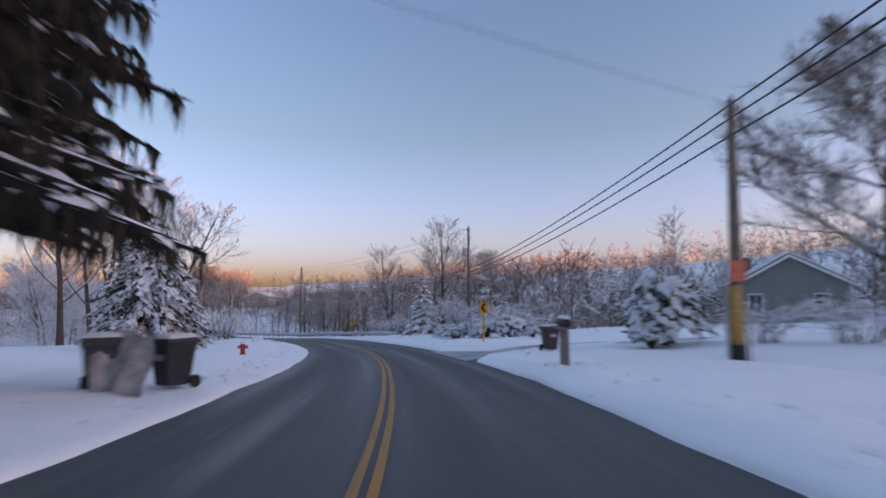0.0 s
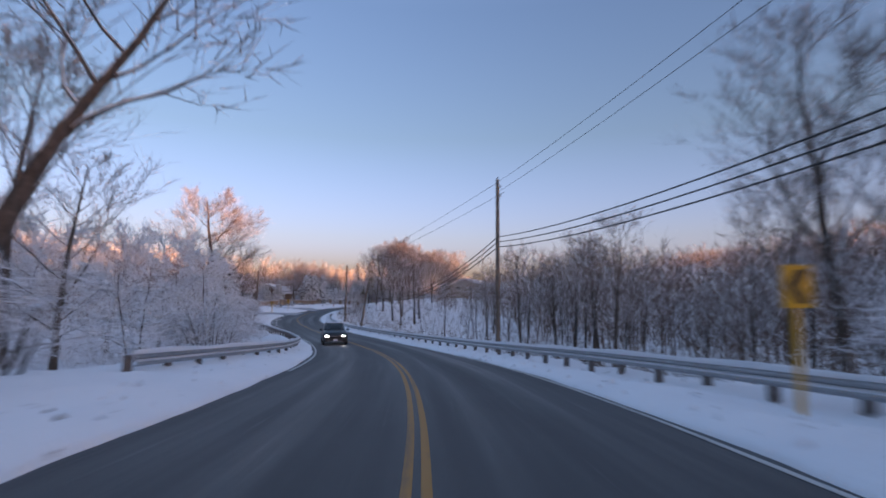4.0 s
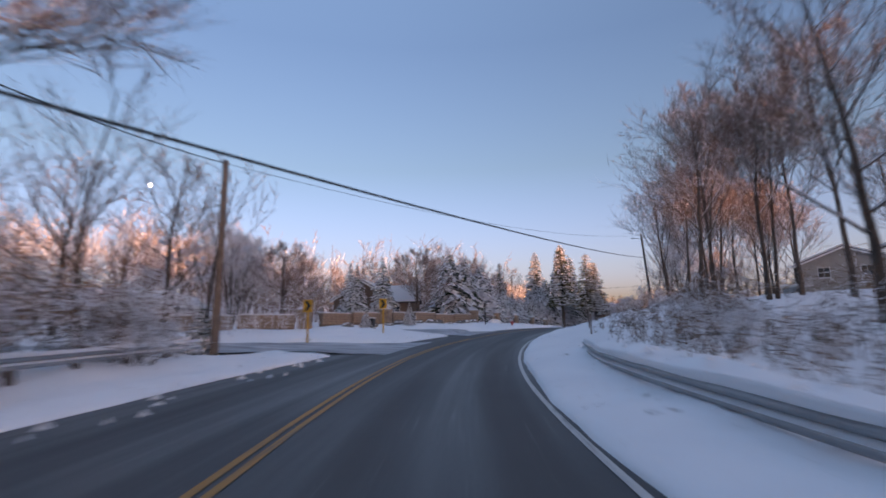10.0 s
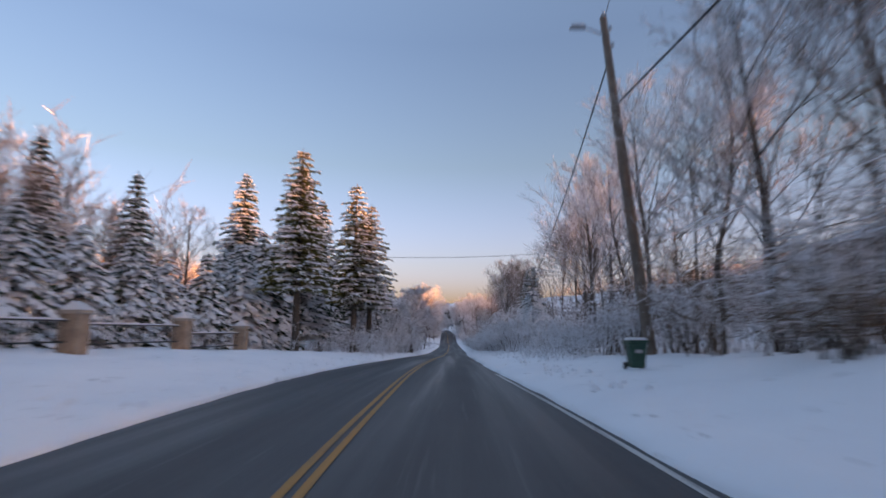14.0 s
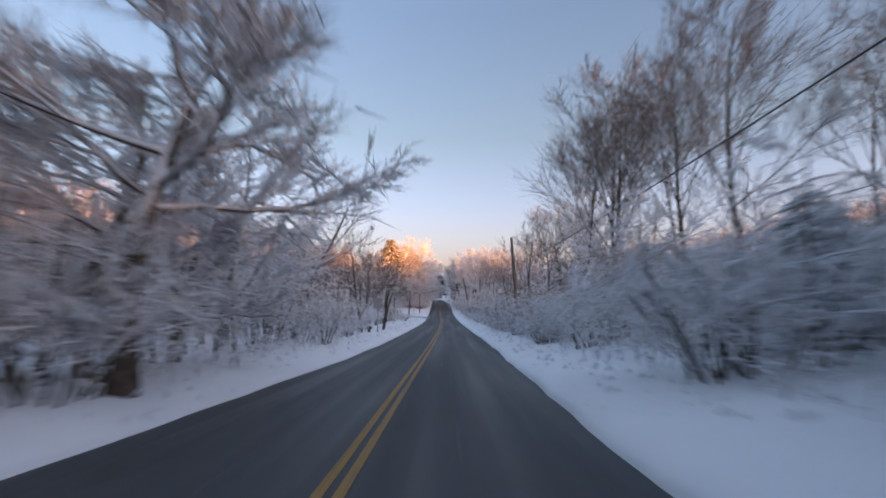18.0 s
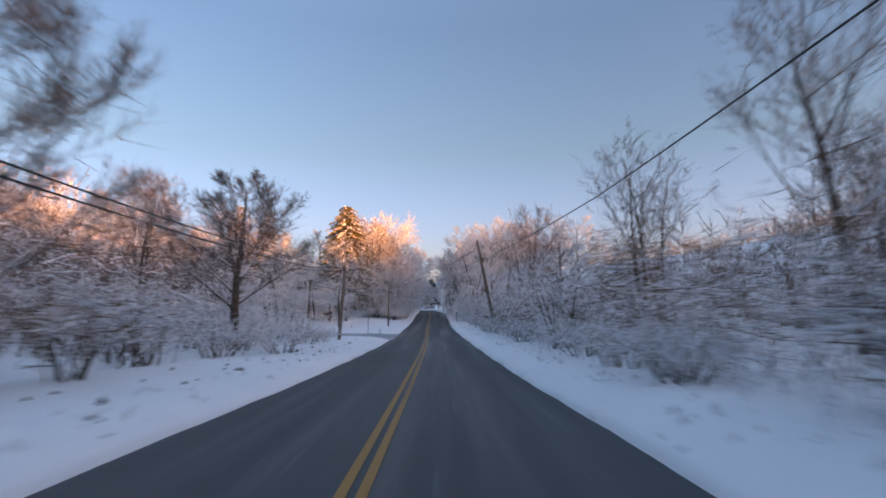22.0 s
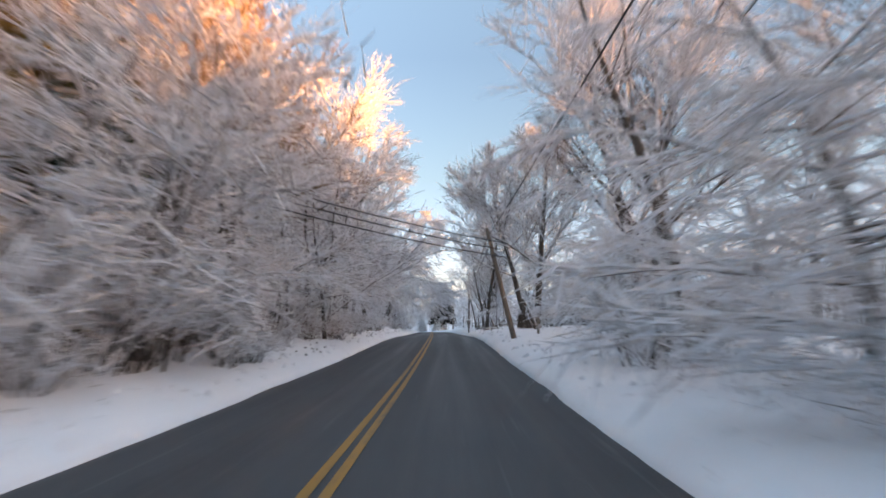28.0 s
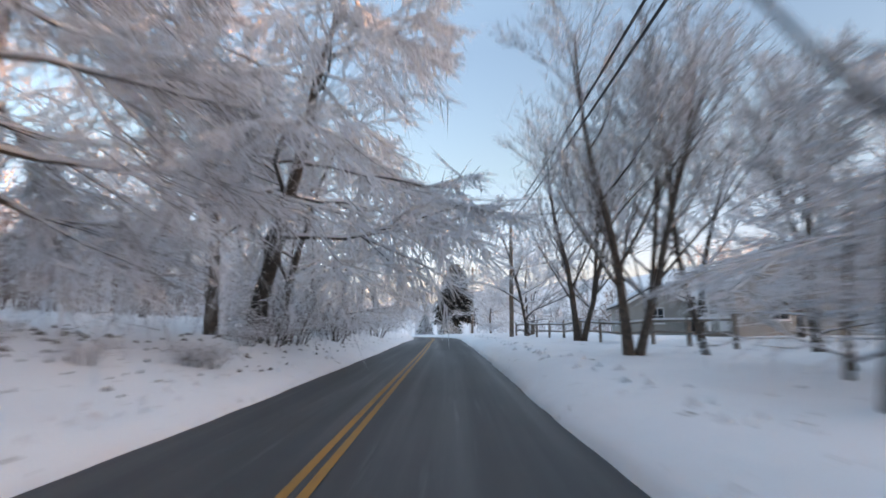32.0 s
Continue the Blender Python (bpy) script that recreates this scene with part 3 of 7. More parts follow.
def bare_tree(seed, h, r, fork=0.3, limbs=11, spread=0.55, twigs=8, lean=0.0, curve=0.25, droop=0.0, snow=0.0, twig_mat=None, sub=6, name="bare_tree", label="", stems=1, side=3, lift=0.04, bark=None):
    rng = random.Random(seed)
    wood, fine, pads = Sheaf(), Sheaf(), Sheaf()

    def bend(p, d, ln, n, wander, up):
        pts, q, d = [p.copy()], p.copy(), d.normalized()
        for _ in range(n):
            d = (d + Vector((rng.uniform(-1, 1), rng.uniform(-1, 1), rng.uniform(-1, 1))) * wander + Vector((0, 0, up))).normalized()
            q = q + d * (ln / n)
            pts.append(q.copy())
        return pts, d

    for st in range(stems):
        a0 = rng.uniform(0, 6.28)
        tilt = Vector((math.cos(a0), math.sin(a0), 0)) * (0.0 if stems == 1 else 0.22) + Vector((lean, 0, 1))
        hh = h * (1 if st == 0 else rng.uniform(0.75, 0.95))
        rr = r * (1 if st == 0 else rng.uniform(0.6, 0.9))
        trunk, _ = bend(Vector((0, 0, -0.4)) + (Vector((math.cos(a0), math.sin(a0), 0)) * (0.0 if stems == 1 else r * 0.9)), tilt, hh * 0.86, 8, 0.07 + 0.12 * curve, 0.03)
        n = len(trunk)
        wood.tube(trunk, [rr * (1.25 if k == 0 else 1.0) * (1 - 0.9 * (k / (n - 1)) ** 1.1) + 0.012 for k in range(n)], 8)
        for i in range(limbs):
            f = fork + (1 - fork) * (i + rng.random()) / limbs * 0.98
            k = min(int(f * (n - 1)), n - 2)
            p = trunk[k].lerp(trunk[k + 1], f * (n - 1) - k)
            a = i * 2.4 + rng.uniform(-0.5, 0.5)
            out = Vector((math.cos(a), math.sin(a), 0))
            d = out * spread * rng.uniform(0.7, 1.2) + Vector((0, 0, 1 - spread * 0.55 - droop))
            ln = hh * (0.42 * (1 - f) ** 0.7 + 0.1) * rng.uniform(0.8, 1.2)
            br = max(0.018, rr * 0.42 * (1 - f) ** 0.8 + 0.012)
            pts, _ = bend(p, d, ln, 5, 0.13 + 0.15 * curve, lift - droop * 0.25)
            wood.tube(pts, [br * (1 - 0.8 * j / 5) for j in range(6)], 4)
            if snow > 0.16:
                pads.tube([q + Vector((0, 0, br * 0.75 * (1 - 0.7 * j / 5))) for j, q in enumerate(pts)], [(br * 0.85 * min(1.0, 0.35 + snow) + 0.03 * snow) * (1 - 0.75 * j / 5) for j in range(6)], 3)
            for s_ in range(sub):
                g = 0.22 + 0.78 * (s_ + rng.random()) / sub
                kk = min(int(g * 5), 4)
                p2 = pts[kk].lerp(pts[kk + 1], g * 5 - kk)
                d2 = (pts[kk + 1] - pts[kk]).normalized()
                d2 = d2 + Vector((rng.uniform(-1, 1), rng.uniform(-1, 1), rng.uniform(-0.35, 0.7) - droop)) * 0.85
                l2 = ln * (0.5 * (1 - g) + 0.22) * rng.uniform(0.8, 1.2)
                r2 = max(0.008, br * 0.4 * (1 - g * 0.6))
                pp, dd = bend(p2, d2, l2, 2, 0.2, 0.05 - droop * 0.35)
                wood.tube(pp, [r2, r2 * 0.65, r2 * 0.3], 3)
                if snow > 0.4:
                    pads.tube([q + Vector((0, 0, r2 + 0.008)) for q in pp], [r2 * 0.9 + 0.024 * snow] * 2 + [0.004], 3)
                for w in range(twigs):
                    g2 = 0.15 + 0.85 * (w + rng.random()) / twigs
                    k3 = min(int(g2 * 2), 1)
                    p3 = pp[k3].lerp(pp[k3 + 1], g2 * 2 - k3)
                    d3 = (pp[k3 + 1] - pp[k3]).normalized() + Vector((rng.uniform(-1, 1), rng.uniform(-1, 1), rng.uniform(-0.5, 0.8) - droop * 1.5)) * 0.8
                    tip3 = p3 + d3.normalized() * l2 * rng.uniform(0.4, 0.8)
                    fine.sliver(p3, tip3, 0.013 + 0.019 * snow)
                    for _ in range(side):
                        p4 = p3.lerp(tip3, rng.uniform(0.15, 0.8))
                        d4 = d3.normalized() + Vector((rng.uniform(-1, 1), rng.uniform(-1, 1), rng.uniform(-0.6, 0.8) - droop)) * 0.9
                        fine.sliver(p4, p4 + d4.normalized() * l2 * rng.uniform(0.2, 0.45), 0.01 + 0.015 * snow)
    parts = [("trunk", wood.mesh("trunk", bark or (SNOWY_BARK if twig_mat else BARK))), ("crown", fine.mesh("crown", twig_mat or TWIG, smooth=False))]
    if pads.v:
        parts.append(("branch_snow", pads.mesh("branch_snow", SNOW_PAD)))
    return assemble(name, parts, label or "tall bare deciduous tree with fine twigs and a little snow", "tree")


def bush(seed, h, r, stems=14, snow=0.8, mat=None, label="", name="bush", arch=0.5):
    rng = random.Random(seed)
    wood, fine, pads = Sheaf(), Sheaf(), Sheaf()
    for i in range(stems):
        a = i * 2.4 + rng.uniform(-0.4, 0.4)
        d = Vector((math.cos(a), math.sin(a), 0))
        p = d * rng.uniform(0, 0.3 * r) - Vector((0, 0, 0.2))
        hh, rr = h * rng.uniform(0.6, 1.0), r * rng.uniform(0.5, 1.1)
        pts = [p + Vector((0, 0, 0)), p + d * rr * 0.2 + Vector((0, 0, hh * 0.5)), p + d * rr * 0.55 + Vector((0, 0, hh * 0.9)), p + d * rr * 0.95 + Vector((0, 0, hh * (0.95 - arch * 0.35)))]
        pts = [q + Vector((rng.uniform(-.1, .1), rng.uniform(-.1, .1), rng.uniform(-.05, .05))) * r for q in pts]
        wood.tube(pts, [0.03, 0.022, 0.014, 0.006], 4)
        pads.tube([q + Vector((0, 0, 0.02)) for q in pts[1:]], [0.03 * snow, 0.035 * snow, 0.012], 3)
        for w in range(11):
            g = 0.2 + 0.8 * (w + rng.random()) / 11
            k = min(int(g * 3), 2)
            p3 = pts[k].lerp(pts[k + 1], g * 3 - k)
            d3 = (pts[k + 1] - pts[k]).normalized() * 0.6 + Vector((rng.uniform(-1, 1), rng.uniform(-1, 1), rng.uniform(-0.5, 0.7)))
            tip = p3 + d3.normalized() * r * rng.uniform(0.25, 0.55)
            fine.sliver(p3, tip, 0.02)
            for _ in range(4):
                g3 = rng.uniform(0.2, 0.9)
                p4 = p3.lerp(tip, g3)
                fine.sliver(p4, p4 + (d3.normalized() * 0.4 + Vector((rng.uniform(-1, 1), rng.uniform(-1, 1), rng.uniform(-0.6, 0.6)))) * r * 0.18, 0.016)
    parts = [("branchwork", wood.mesh("branchwork", BARK)), ("crown", fine.mesh("crown", mat or FROST, smooth=False)), ("branch_snow", pads.mesh("branch_snow", SNOW_PAD))]
    return assemble(name, parts, label or "bare roadside bush with snow on its arching twigs", "bush")


def spruce(seed, h, r, mat=None, snow=1.0, start=0.03, droop=0.35, label="", name="spruce_tree", dens=1.0, shape=1.0, hang=0.0, padk=1.0, padn=1.0):
    rng = random.Random(seed)
    wood, leaf, pads = Sheaf(), Sheaf(), Sheaf()
    wood.tube([Vector((0, 0, -0.3)), Vector((0.02, 0, h * 0.5)), Vector((0, 0, h))], [0.035 * h * 0.6, 0.02 * h * 0.6, 0.02], 7)
    whorls = int(h * 2.1 * dens) + 5
    for i in range(whorls):
        f = start + (1 - start) * (i + 0.3 * rng.random()) / whorls
        z = h * f
        rad = r * ((1 - f) ** shape * 0.95 + 0.05)
        for j in range(max(5, int(9 * (1 - f) + 4))):
            a = j * 6.283 / max(5, int(9 * (1 - f) + 4)) + i * 0.77 + rng.uniform(-0.25, 0.25)
            d = Vector((math.cos(a), math.sin(a), 0))
            side = Vector((-d.y, d.x, 0))
            ln = rad * rng.uniform(0.75, 1.15)
            z0 = z + rng.uniform(-0.1, 0.1)
            mid = Vector((0, 0, z0)) + d * ln * 0.55 - Vector((0, 0, ln * droop * 0.35))
            tip = Vector((0, 0, z0)) + d * ln - Vector((0, 0, ln * droop * (0.75 + 0.3 * rng.random())))
            leaf.tube([Vector((0, 0, z0)), mid, tip], [0.03 + 0.03 * ln, 0.05 + 0.05 * ln, 0.01], 3)
            nq = int(3 + 1.5 * min(ln, 4.5))
            w_ = min(ln, 2.2)
            for q in range(nq):
                g = 0.15 + 0.85 * (q + rng.random() * 0.7) / nq
                b = Vector((0, 0, z0)).lerp(mid, g / 0.55) if g < 0.55 else mid.lerp(tip, (g - 0.55) / 0.45)
                for sg in (-1, 1):
                    e = b + side * sg * (0.12 + 0.32 * w_ * (1.05 - g)) + d * 0.14 * w_ - Vector((0, 0, 0.05 + (0.12 + 0.35 * max(droop - 0.4, 0)) * w_ * rng.random()))
                    leaf.sliver(b, e, 0.07 + 0.036 * w_)
                    for _ in range(6 if hang else 0):
                        q0 = b.lerp(e, rng.random())
                        leaf.sliver(q0, q0 + Vector((rng.uniform(-.12, .12), rng.uniform(-.12, .12), -hang * rng.uniform(0.25, 1.0))), 0.055)
            if snow > 0:
                npad = int((3 + 0.9 * ln) * padn)
                for q in range(npad):
                    if rng.random() < snow:
                        g = 0.25 + 0.72 * (q + rng.random()) / npad
                        b = Vector((0, 0, z0)).lerp(mid, g / 0.55) if g < 0.55 else mid.lerp(tip, (g - 0.55) / 0.45)
                        dd = (tip - mid) + side * rng.uniform(-0.4, 0.4) * ln
                        pads.pad(b + side * rng.uniform(-0.2, 0.2) * w_ + Vector((0, 0, 0.03 + 0.02 * w_)), dd, padk * (w_ * rng.uniform(0.2, 0.38) + 0.1), padk * (w_ * rng.uniform(0.13, 0.24) + 0.06), padk * (0.04 + 0.035 * w_))
    parts = [("trunk", wood.mesh("trunk", BARK)), ("crown", leaf.mesh("crown", mat or NEEDLE, smooth=False))]
    if pads.v:
        parts.append(("branch_snow", pads.mesh("branch_snow", SNOW_PAD)))
    return assemble(name, parts, label or "dark green spruce loaded with snow", "tree")


WHITE_LABEL = "bare tree with every branch coated in fresh snow"
TREES = [bare_tree(11, 17, 0.24, 0.24, 16, 0.68, 8, snow=0.14, side=4), bare_tree(12, 19, 0.27, 0.3, 16, 0.6, 8, snow=0.14, side=4), bare_tree(13, 15, 0.2, 0.18, 15, 0.8, 8, curve=0.5, snow=0.17, side=4),
         bare_tree(14, 18, 0.22, 0.34, 15, 0.6, 9, snow=0.14, side=4)]
SLIM = [bare_tree(21, 12, 0.1, 0.22, 9, 0.5, 6, sub=5, snow=0.15, side=2), bare_tree(22, 9, 0.08, 0.15, 9, 0.6, 6, sub=5, curve=0.6, snow=0.2, side=2), bare_tree(23, 14, 0.12, 0.3, 9, 0.45, 6, sub=5, snow=0.15, side=2)]
WHITE_TREES = [bare_tree(31, 16, 0.24, 0.14, 14, 0.75, 8, curve=0.4, droop=0.12, snow=1.0, twig_mat=SNOWY, label=WHITE_LABEL, side=5),
               bare_tree(32, 12, 0.16, 0.08, 14, 0.85, 8, curve=0.6, droop=0.25, snow=1.0, twig_mat=SNOWY, label=WHITE_LABEL, side=5),
               bare_tree(33, 18, 0.26, 0.25, 13, 0.6, 8, curve=0.3, droop=0.08, snow=0.9, twig_mat=SNOWY, label=WHITE_LABEL, side=5)]
WHITE_SLIM = [bare_tree(34, 8, 0.07, 0.08, 10, 0.8, 7, sub=5, curve=0.6, droop=0.25, snow=1.0, twig_mat=SNOWY, label="young tree bowed under fresh snow"),
              bare_tree(35, 11, 0.1, 0.12, 10, 0.7, 7, sub=5, curve=0.4, droop=0.15, snow=1.0, twig_mat=SNOWY, label="young tree bowed under fresh snow")]
RUSTY = bark_mat("rusty_twigs", (0.17, 0.11, 0.06), (0.36, 0.24, 0.13), WHITE, 0.62)
RUST_TREES = [bare_tree(37, 17, 0.24, 0.12, 16, 0.7, 9, curve=0.4, droop=0.08, snow=0.45, twig_mat=RUSTY, bark=BARK, side=6, label="tall tree with rusty twigs and snow in low sun"), bare_tree(38, 16, 0.22, 0.16, 16, 0.65, 9, curve=0.3, droop=0.08, snow=0.45, twig_mat=RUSTY, bark=BARK, side=6, label="tall tree with rusty twigs and snow in low sun")]
BIG_VASE = bare_tree(71, 21, 0.5, 0.3, 15, 0.75, 10, snow=0.05, sub=8, stems=2, side=5, name="large_bare_tree", label="large spreading bare tree with a forked trunk")
FORKED = bare_tree(77, 16, 0.27, 0.3, 18, 0.8, 11, snow=0.6, twig_mat=FROST, sub=8, stems=2, side=5, name="large_bare_tree", label="large bare tree with a forked trunk on the lawn")
LONE = bare_tree(79, 21, 0.46, 0.26, 22, 1.05, 11, curve=0.5, snow=0.05, sub=9, side=6, lift=0.05, name="large_bare_tree", label="large bare tree with a wide spreading crown")
LEANING = bare_tree(72, 14, 0.26, 0.45, 9, 0.7, 7, lean=0.3, curve=0.9, snow=0.4, name="leaning_tree", label="leaning bare tree with crooked limbs")
OLD_CROOKED = bare_tree(92, 11.5, 0.24, 0.36, 15, 0.95, 10, bark=BARK, curve=1.1, droop=0.06, snow=0.9, twig_mat=FROST, sub=8, side=6, name="crooked_tree", label="old crooked tree with snow-laden hanging twigs over the road")
CROOKED = bare_tree(73, 8.5, 0.2, 0.18, 12, 0.95, 9, bark=BARK, curve=1.3, droop=0.1, snow=0.9, twig_mat=FROST, side=5, name="crooked_tree", label="crooked old fruit tree with snow on twisted limbs")
ROUND = bare_tree(74, 9, 0.22, 0.18, 16, 0.8, 11, snow=0.1, sub=8, side=6, name="round_tree", label="bare tree with a round dense crown")
VASE = bare_tree(75, 18, 0.24, 0.15, 18, 0.55, 7, snow=0.4, sub=6, side=4, stems=3, twig_mat=FROST, bark=BARK, label="tall vase-shaped bare tree")
TALL = [bare_tree(81, 17.5, 0.16, 0.34, 17, 0.5, 10, sub=7, snow=0.12, side=4, lift=0.07), bare_tree(82, 17, 0.17, 0.3, 17, 0.58, 10, sub=7, snow=0.12, side=4, lift=0.07), bare_tree(83, 17.5, 0.15, 0.4, 16, 0.5, 10, sub=7, snow=0.12, side=4, lift=0.07)]
FROST_TALL = [bare_tree(85, 16, 0.15, 0.3, 15, 0.5, 8, sub=6, snow=0.35, side=3, lift=0.07, twig_mat=FROST, bark=BARK, label="tall bare tree with frosted twigs"), bare_tree(86, 15, 0.13, 0.34, 14, 0.45, 8, sub=6, snow=0.35, side=3, lift=0.07, twig_mat=FROST, bark=BARK, label="tall bare tree with frosted twigs")]
FAN = bare_tree(76, 12, 0.15, 0.2, 20, 0.55, 8, sub=6, snow=0.35, side=4, twig_mat=FROST, bark=BARK, label="tall bare tree with a fan of fine branches")
WEEPING = bare_tree(84, 15, 0.26, 0.26, 22, 1.1, 11, curve=0.5, droop=0.36, lift=0.09, snow=1.0, sub=9, side=8, twig_mat=SNOWY, name="weeping_tree", label="large tree with snow-laden boughs hanging over the road")
BUSHES = [bush(41, 2.6, 2.0), bush(42, 3.4, 2.2, 12), bush(43, 1.8, 1.7, 16), bush(44, 4.2, 2.6, 13, arch=0.7)]
WHITE_BUSHES = [bush(47, 2.4, 2.2, 16, snow=1.5, mat=SNOWY, arch=0.9, label="bush buried under arching snow-coated twigs"), bush(48, 3.2, 2.6, 16, snow=1.5, mat=SNOWY, arch=1.0, label="bush buried under arching snow-coated twigs")]
BROWN = [bush(45, 2.4, 1.8, 14, snow=0.4, mat=DRY, label="brown dry bush with some snow"), bush(46, 3.2, 2.0, 12, snow=0.4, mat=DRY, label="brown dry bush with some snow")]
SPRUCES = [spruce(51, 9, 2.9), spruce(52, 12, 3.4), spruce(53, 6, 2.3, snow=1.2)]
WALL_SPRUCES = [spruce(56, 9.6, 4.3, snow=1.3, droop=0.46, padk=1.25, shape=0.8, dens=0.85, label="broad spruce with drooping snow-loaded boughs"), spruce(57, 8.6, 3.6, snow=1.3, droop=0.45, padk=1.25, shape=0.85, dens=0.9, label="broad spruce with drooping snow-loaded boughs")]
YOUNG_SPRUCE = spruce(58, 5.6, 2.4, snow=1.0, droop=0.4, padk=1.5, padn=0.8, dens=0.9)
CEDAR = spruce(62, 11, 2.4, droop=0.2, snow=1.1, shape=0.75, label="dark conifer dusted with snow")
PINES = [spruce(63, 17, 4.0, dens=0.55, droop=0.15, snow=0.5, start=0.3, shape=0.6, mat=PINE, name="pine_tree", label="tall pine with bare lower trunk and snowy boughs")]
FIR = spruce(68, 17, 4.2, dens=1.0, droop=0.22, snow=0.9, shape=0.7, start=0.1, label="tall dark fir with snowy tiers")
# brown-yellow needles with the gold of low sunlight mixed into their colour
SUN_GOLD_NEEDLE = bark_mat("sun_gold_spruce_needles", (0.085, 0.07, 0.022), (0.24, 0.175, 0.055), WHITE, 0.2)
GOLDEN = spruce(67, 18, 5.8, dens=1.05, droop=0.3, snow=0.35, start=0.1, shape=0.45, hang=0.35, padk=0.7, padn=1.3, mat=SUN_GOLD_NEEDLE, label="massive golden-lit spruce with snow on its boughs")
OLD_NEEDLE = bark_mat("old_spruce_needles", (0.02, 0.018, 0.015), (0.055, 0.048, 0.038), WHITE, 0.12)
DARK_SPRUCE = spruce(65, 19, 6.6, dens=0.85, droop=0.26, snow=0.1, start=0.22, shape=0.42, hang=0.9, mat=OLD_NEEDLE, label="large dark spruce with hanging boughs")
GREY_NEEDLE = bark_mat("frosted_fir_needles", (0.035, 0.055, 0.045), (0.11, 0.135, 0.11), WHITE, 0.5)
WIDE_FIR = spruce(66, 8.5, 4.6, mat=GREY_NEEDLE, dens=1.0, droop=0.6, snow=0.75, shape=0.55, hang=0.28, padk=0.62, padn=2.8, label="broad rounded evergreen laden with snow")
WHITE_NEEDLE = bark_mat("snow_coated_needles", (0.09, 0.115, 0.105), (0.24, 0.27, 0.25), WHITE, 1.15)
HEMLOCKS = [spruce(k_, h_, r_, mat=WHITE_NEEDLE, snow=1.3, droop=0.42, padk=0.62, padn=3.2, shape=0.5, dens=1.0, label="evergreen with drooping boughs buried in snow") for k_, h_, r_ in ((95, 7.5, 3.2), (96, 5.5, 2.8))]


def juniper(seed, w, h, boughs=70, label=""):
    """A low sprawling evergreen: boughs arching outwards, each tip bent under lumps of snow."""
    rng = random.Random(seed)
    wood, leaf, pads = Sheaf(), Sheaf(), Sheaf()
    for i in range(boughs):
        a, e = i * 2.4 + rng.uniform(-0.3, 0.3), rng.random() ** 0.8
        d = Vector((math.cos(a), math.sin(a) * 0.75, 0))
        side = Vector((-d.y, d.x, 0))
        top = d * w * (0.25 + 0.75 * (1 - e) ** 0.6) * rng.uniform(0.8, 1.05) + Vector((0, 0, h * (0.25 + 0.75 * e) * rng.uniform(0.85, 1.1)))
        mid = top * 0.6 + Vector((0, 0, 0.14 * h))
        tip = top + d * 0.22 * w - Vector((0, 0, 0.16 * h))
        wood.tube([Vector((0, 0, -0.2)), mid, top], [0.03, 0.02, 0.008], 3)
        for k in range(13):
            g = 0.3 + 0.7 * rng.random()
            b = mid.lerp(top, g) if rng.random() < 0.6 else top.lerp(tip, g)
            leaf.sliver(b, b + d * rng.uniform(-0.05, 0.3) + side * rng.uniform(-0.34, 0.34) + Vector((0, 0, rng.uniform(-0.3, 0.1))), 0.055)
        for k in range(4):
            b = mid.lerp(top, 0.45 + 0.4 * rng.random()) if k < 2 else top.lerp(tip, rng.random())
            pads.pad(b + side * rng.uniform(-0.18, 0.18) + Vector((0, 0, 0.05)), (tip - top) + side * rng.uniform(-0.1, 0.1), rng.uniform(0.2, 0.42), rng.uniform(0.14, 0.26), rng.uniform(0.07, 0.13))
    parts = [("branchwork", wood.mesh("branchwork", BARK)), ("crown", leaf.mesh("crown", NEEDLE, smooth=False)), ("branch_snow", pads.mesh("branch_snow", SNOW_PAD))]
    return assemble("juniper_bush", parts, label or "sprawling evergreen bush bowed under lumps of snow", "bush")


JUNIPERS = [juniper(101, 1.5, 1.35), juniper(102, 1.25, 1.0, 55), juniper(103, 1.1, 1.9, 60)]
rng_w = random.Random(5)


def put(tpl, s, lat, scale=1.0, turn=None, label="", group="", lean=0.0, dz=0.0):
    p = place(s, lat, dz)
    t = rng_w.uniform(0, 360) if turn is None else turn
    m = Matrix.Translation(p) @ Matrix.Rotation(radians(lean), 4, "Y") @ Matrix.Rotation(radians(t), 4, "Z") @ Matrix.Scale(scale, 4)
    return stand(tpl, m, label, group)


def clear(s, lat, margin=1.5):
    return float(side_mask(np.array(s), np.array(lat))) < 0.01 and float(side_mask(np.array(s + margin), np.array(lat))) < 0.01 and float(side_mask(np.array(s - margin), np.array(lat))) < 0.01


def woods(kinds, s0, s1, l0, l1, count, sc=(0.8, 1.15), group="woodland trees", lean=3):
    for _ in range(count):
        s, l = rng_w.uniform(s0, s1), rng_w.uniform(l0, l1)
        if clear(s, l):
            put(rng_w.choice(kinds), s, l, rng_w.uniform(*sc), group=group, lean=rng_w.uniform(-lean, lean))



# ---- far woods and undergrowth: nobody could count them ----
def with_slivers(v, f, base, tip, rad):
    """Adds the finest twigs, one narrow blade each."""
    a = np.cross(tip - base, np.random.default_rng(4).normal(size=base.shape))
    a /= np.linalg.norm(a, axis=1)[:, None] + 1e-9
    w = np.stack([base + a * rad[:, None], base - a * rad[:, None], tip], 1).reshape(-1, 3)
    return np.concatenate([v, w]), np.concatenate([f, len(v) + np.arange(len(w)).reshape(-1, 3)])


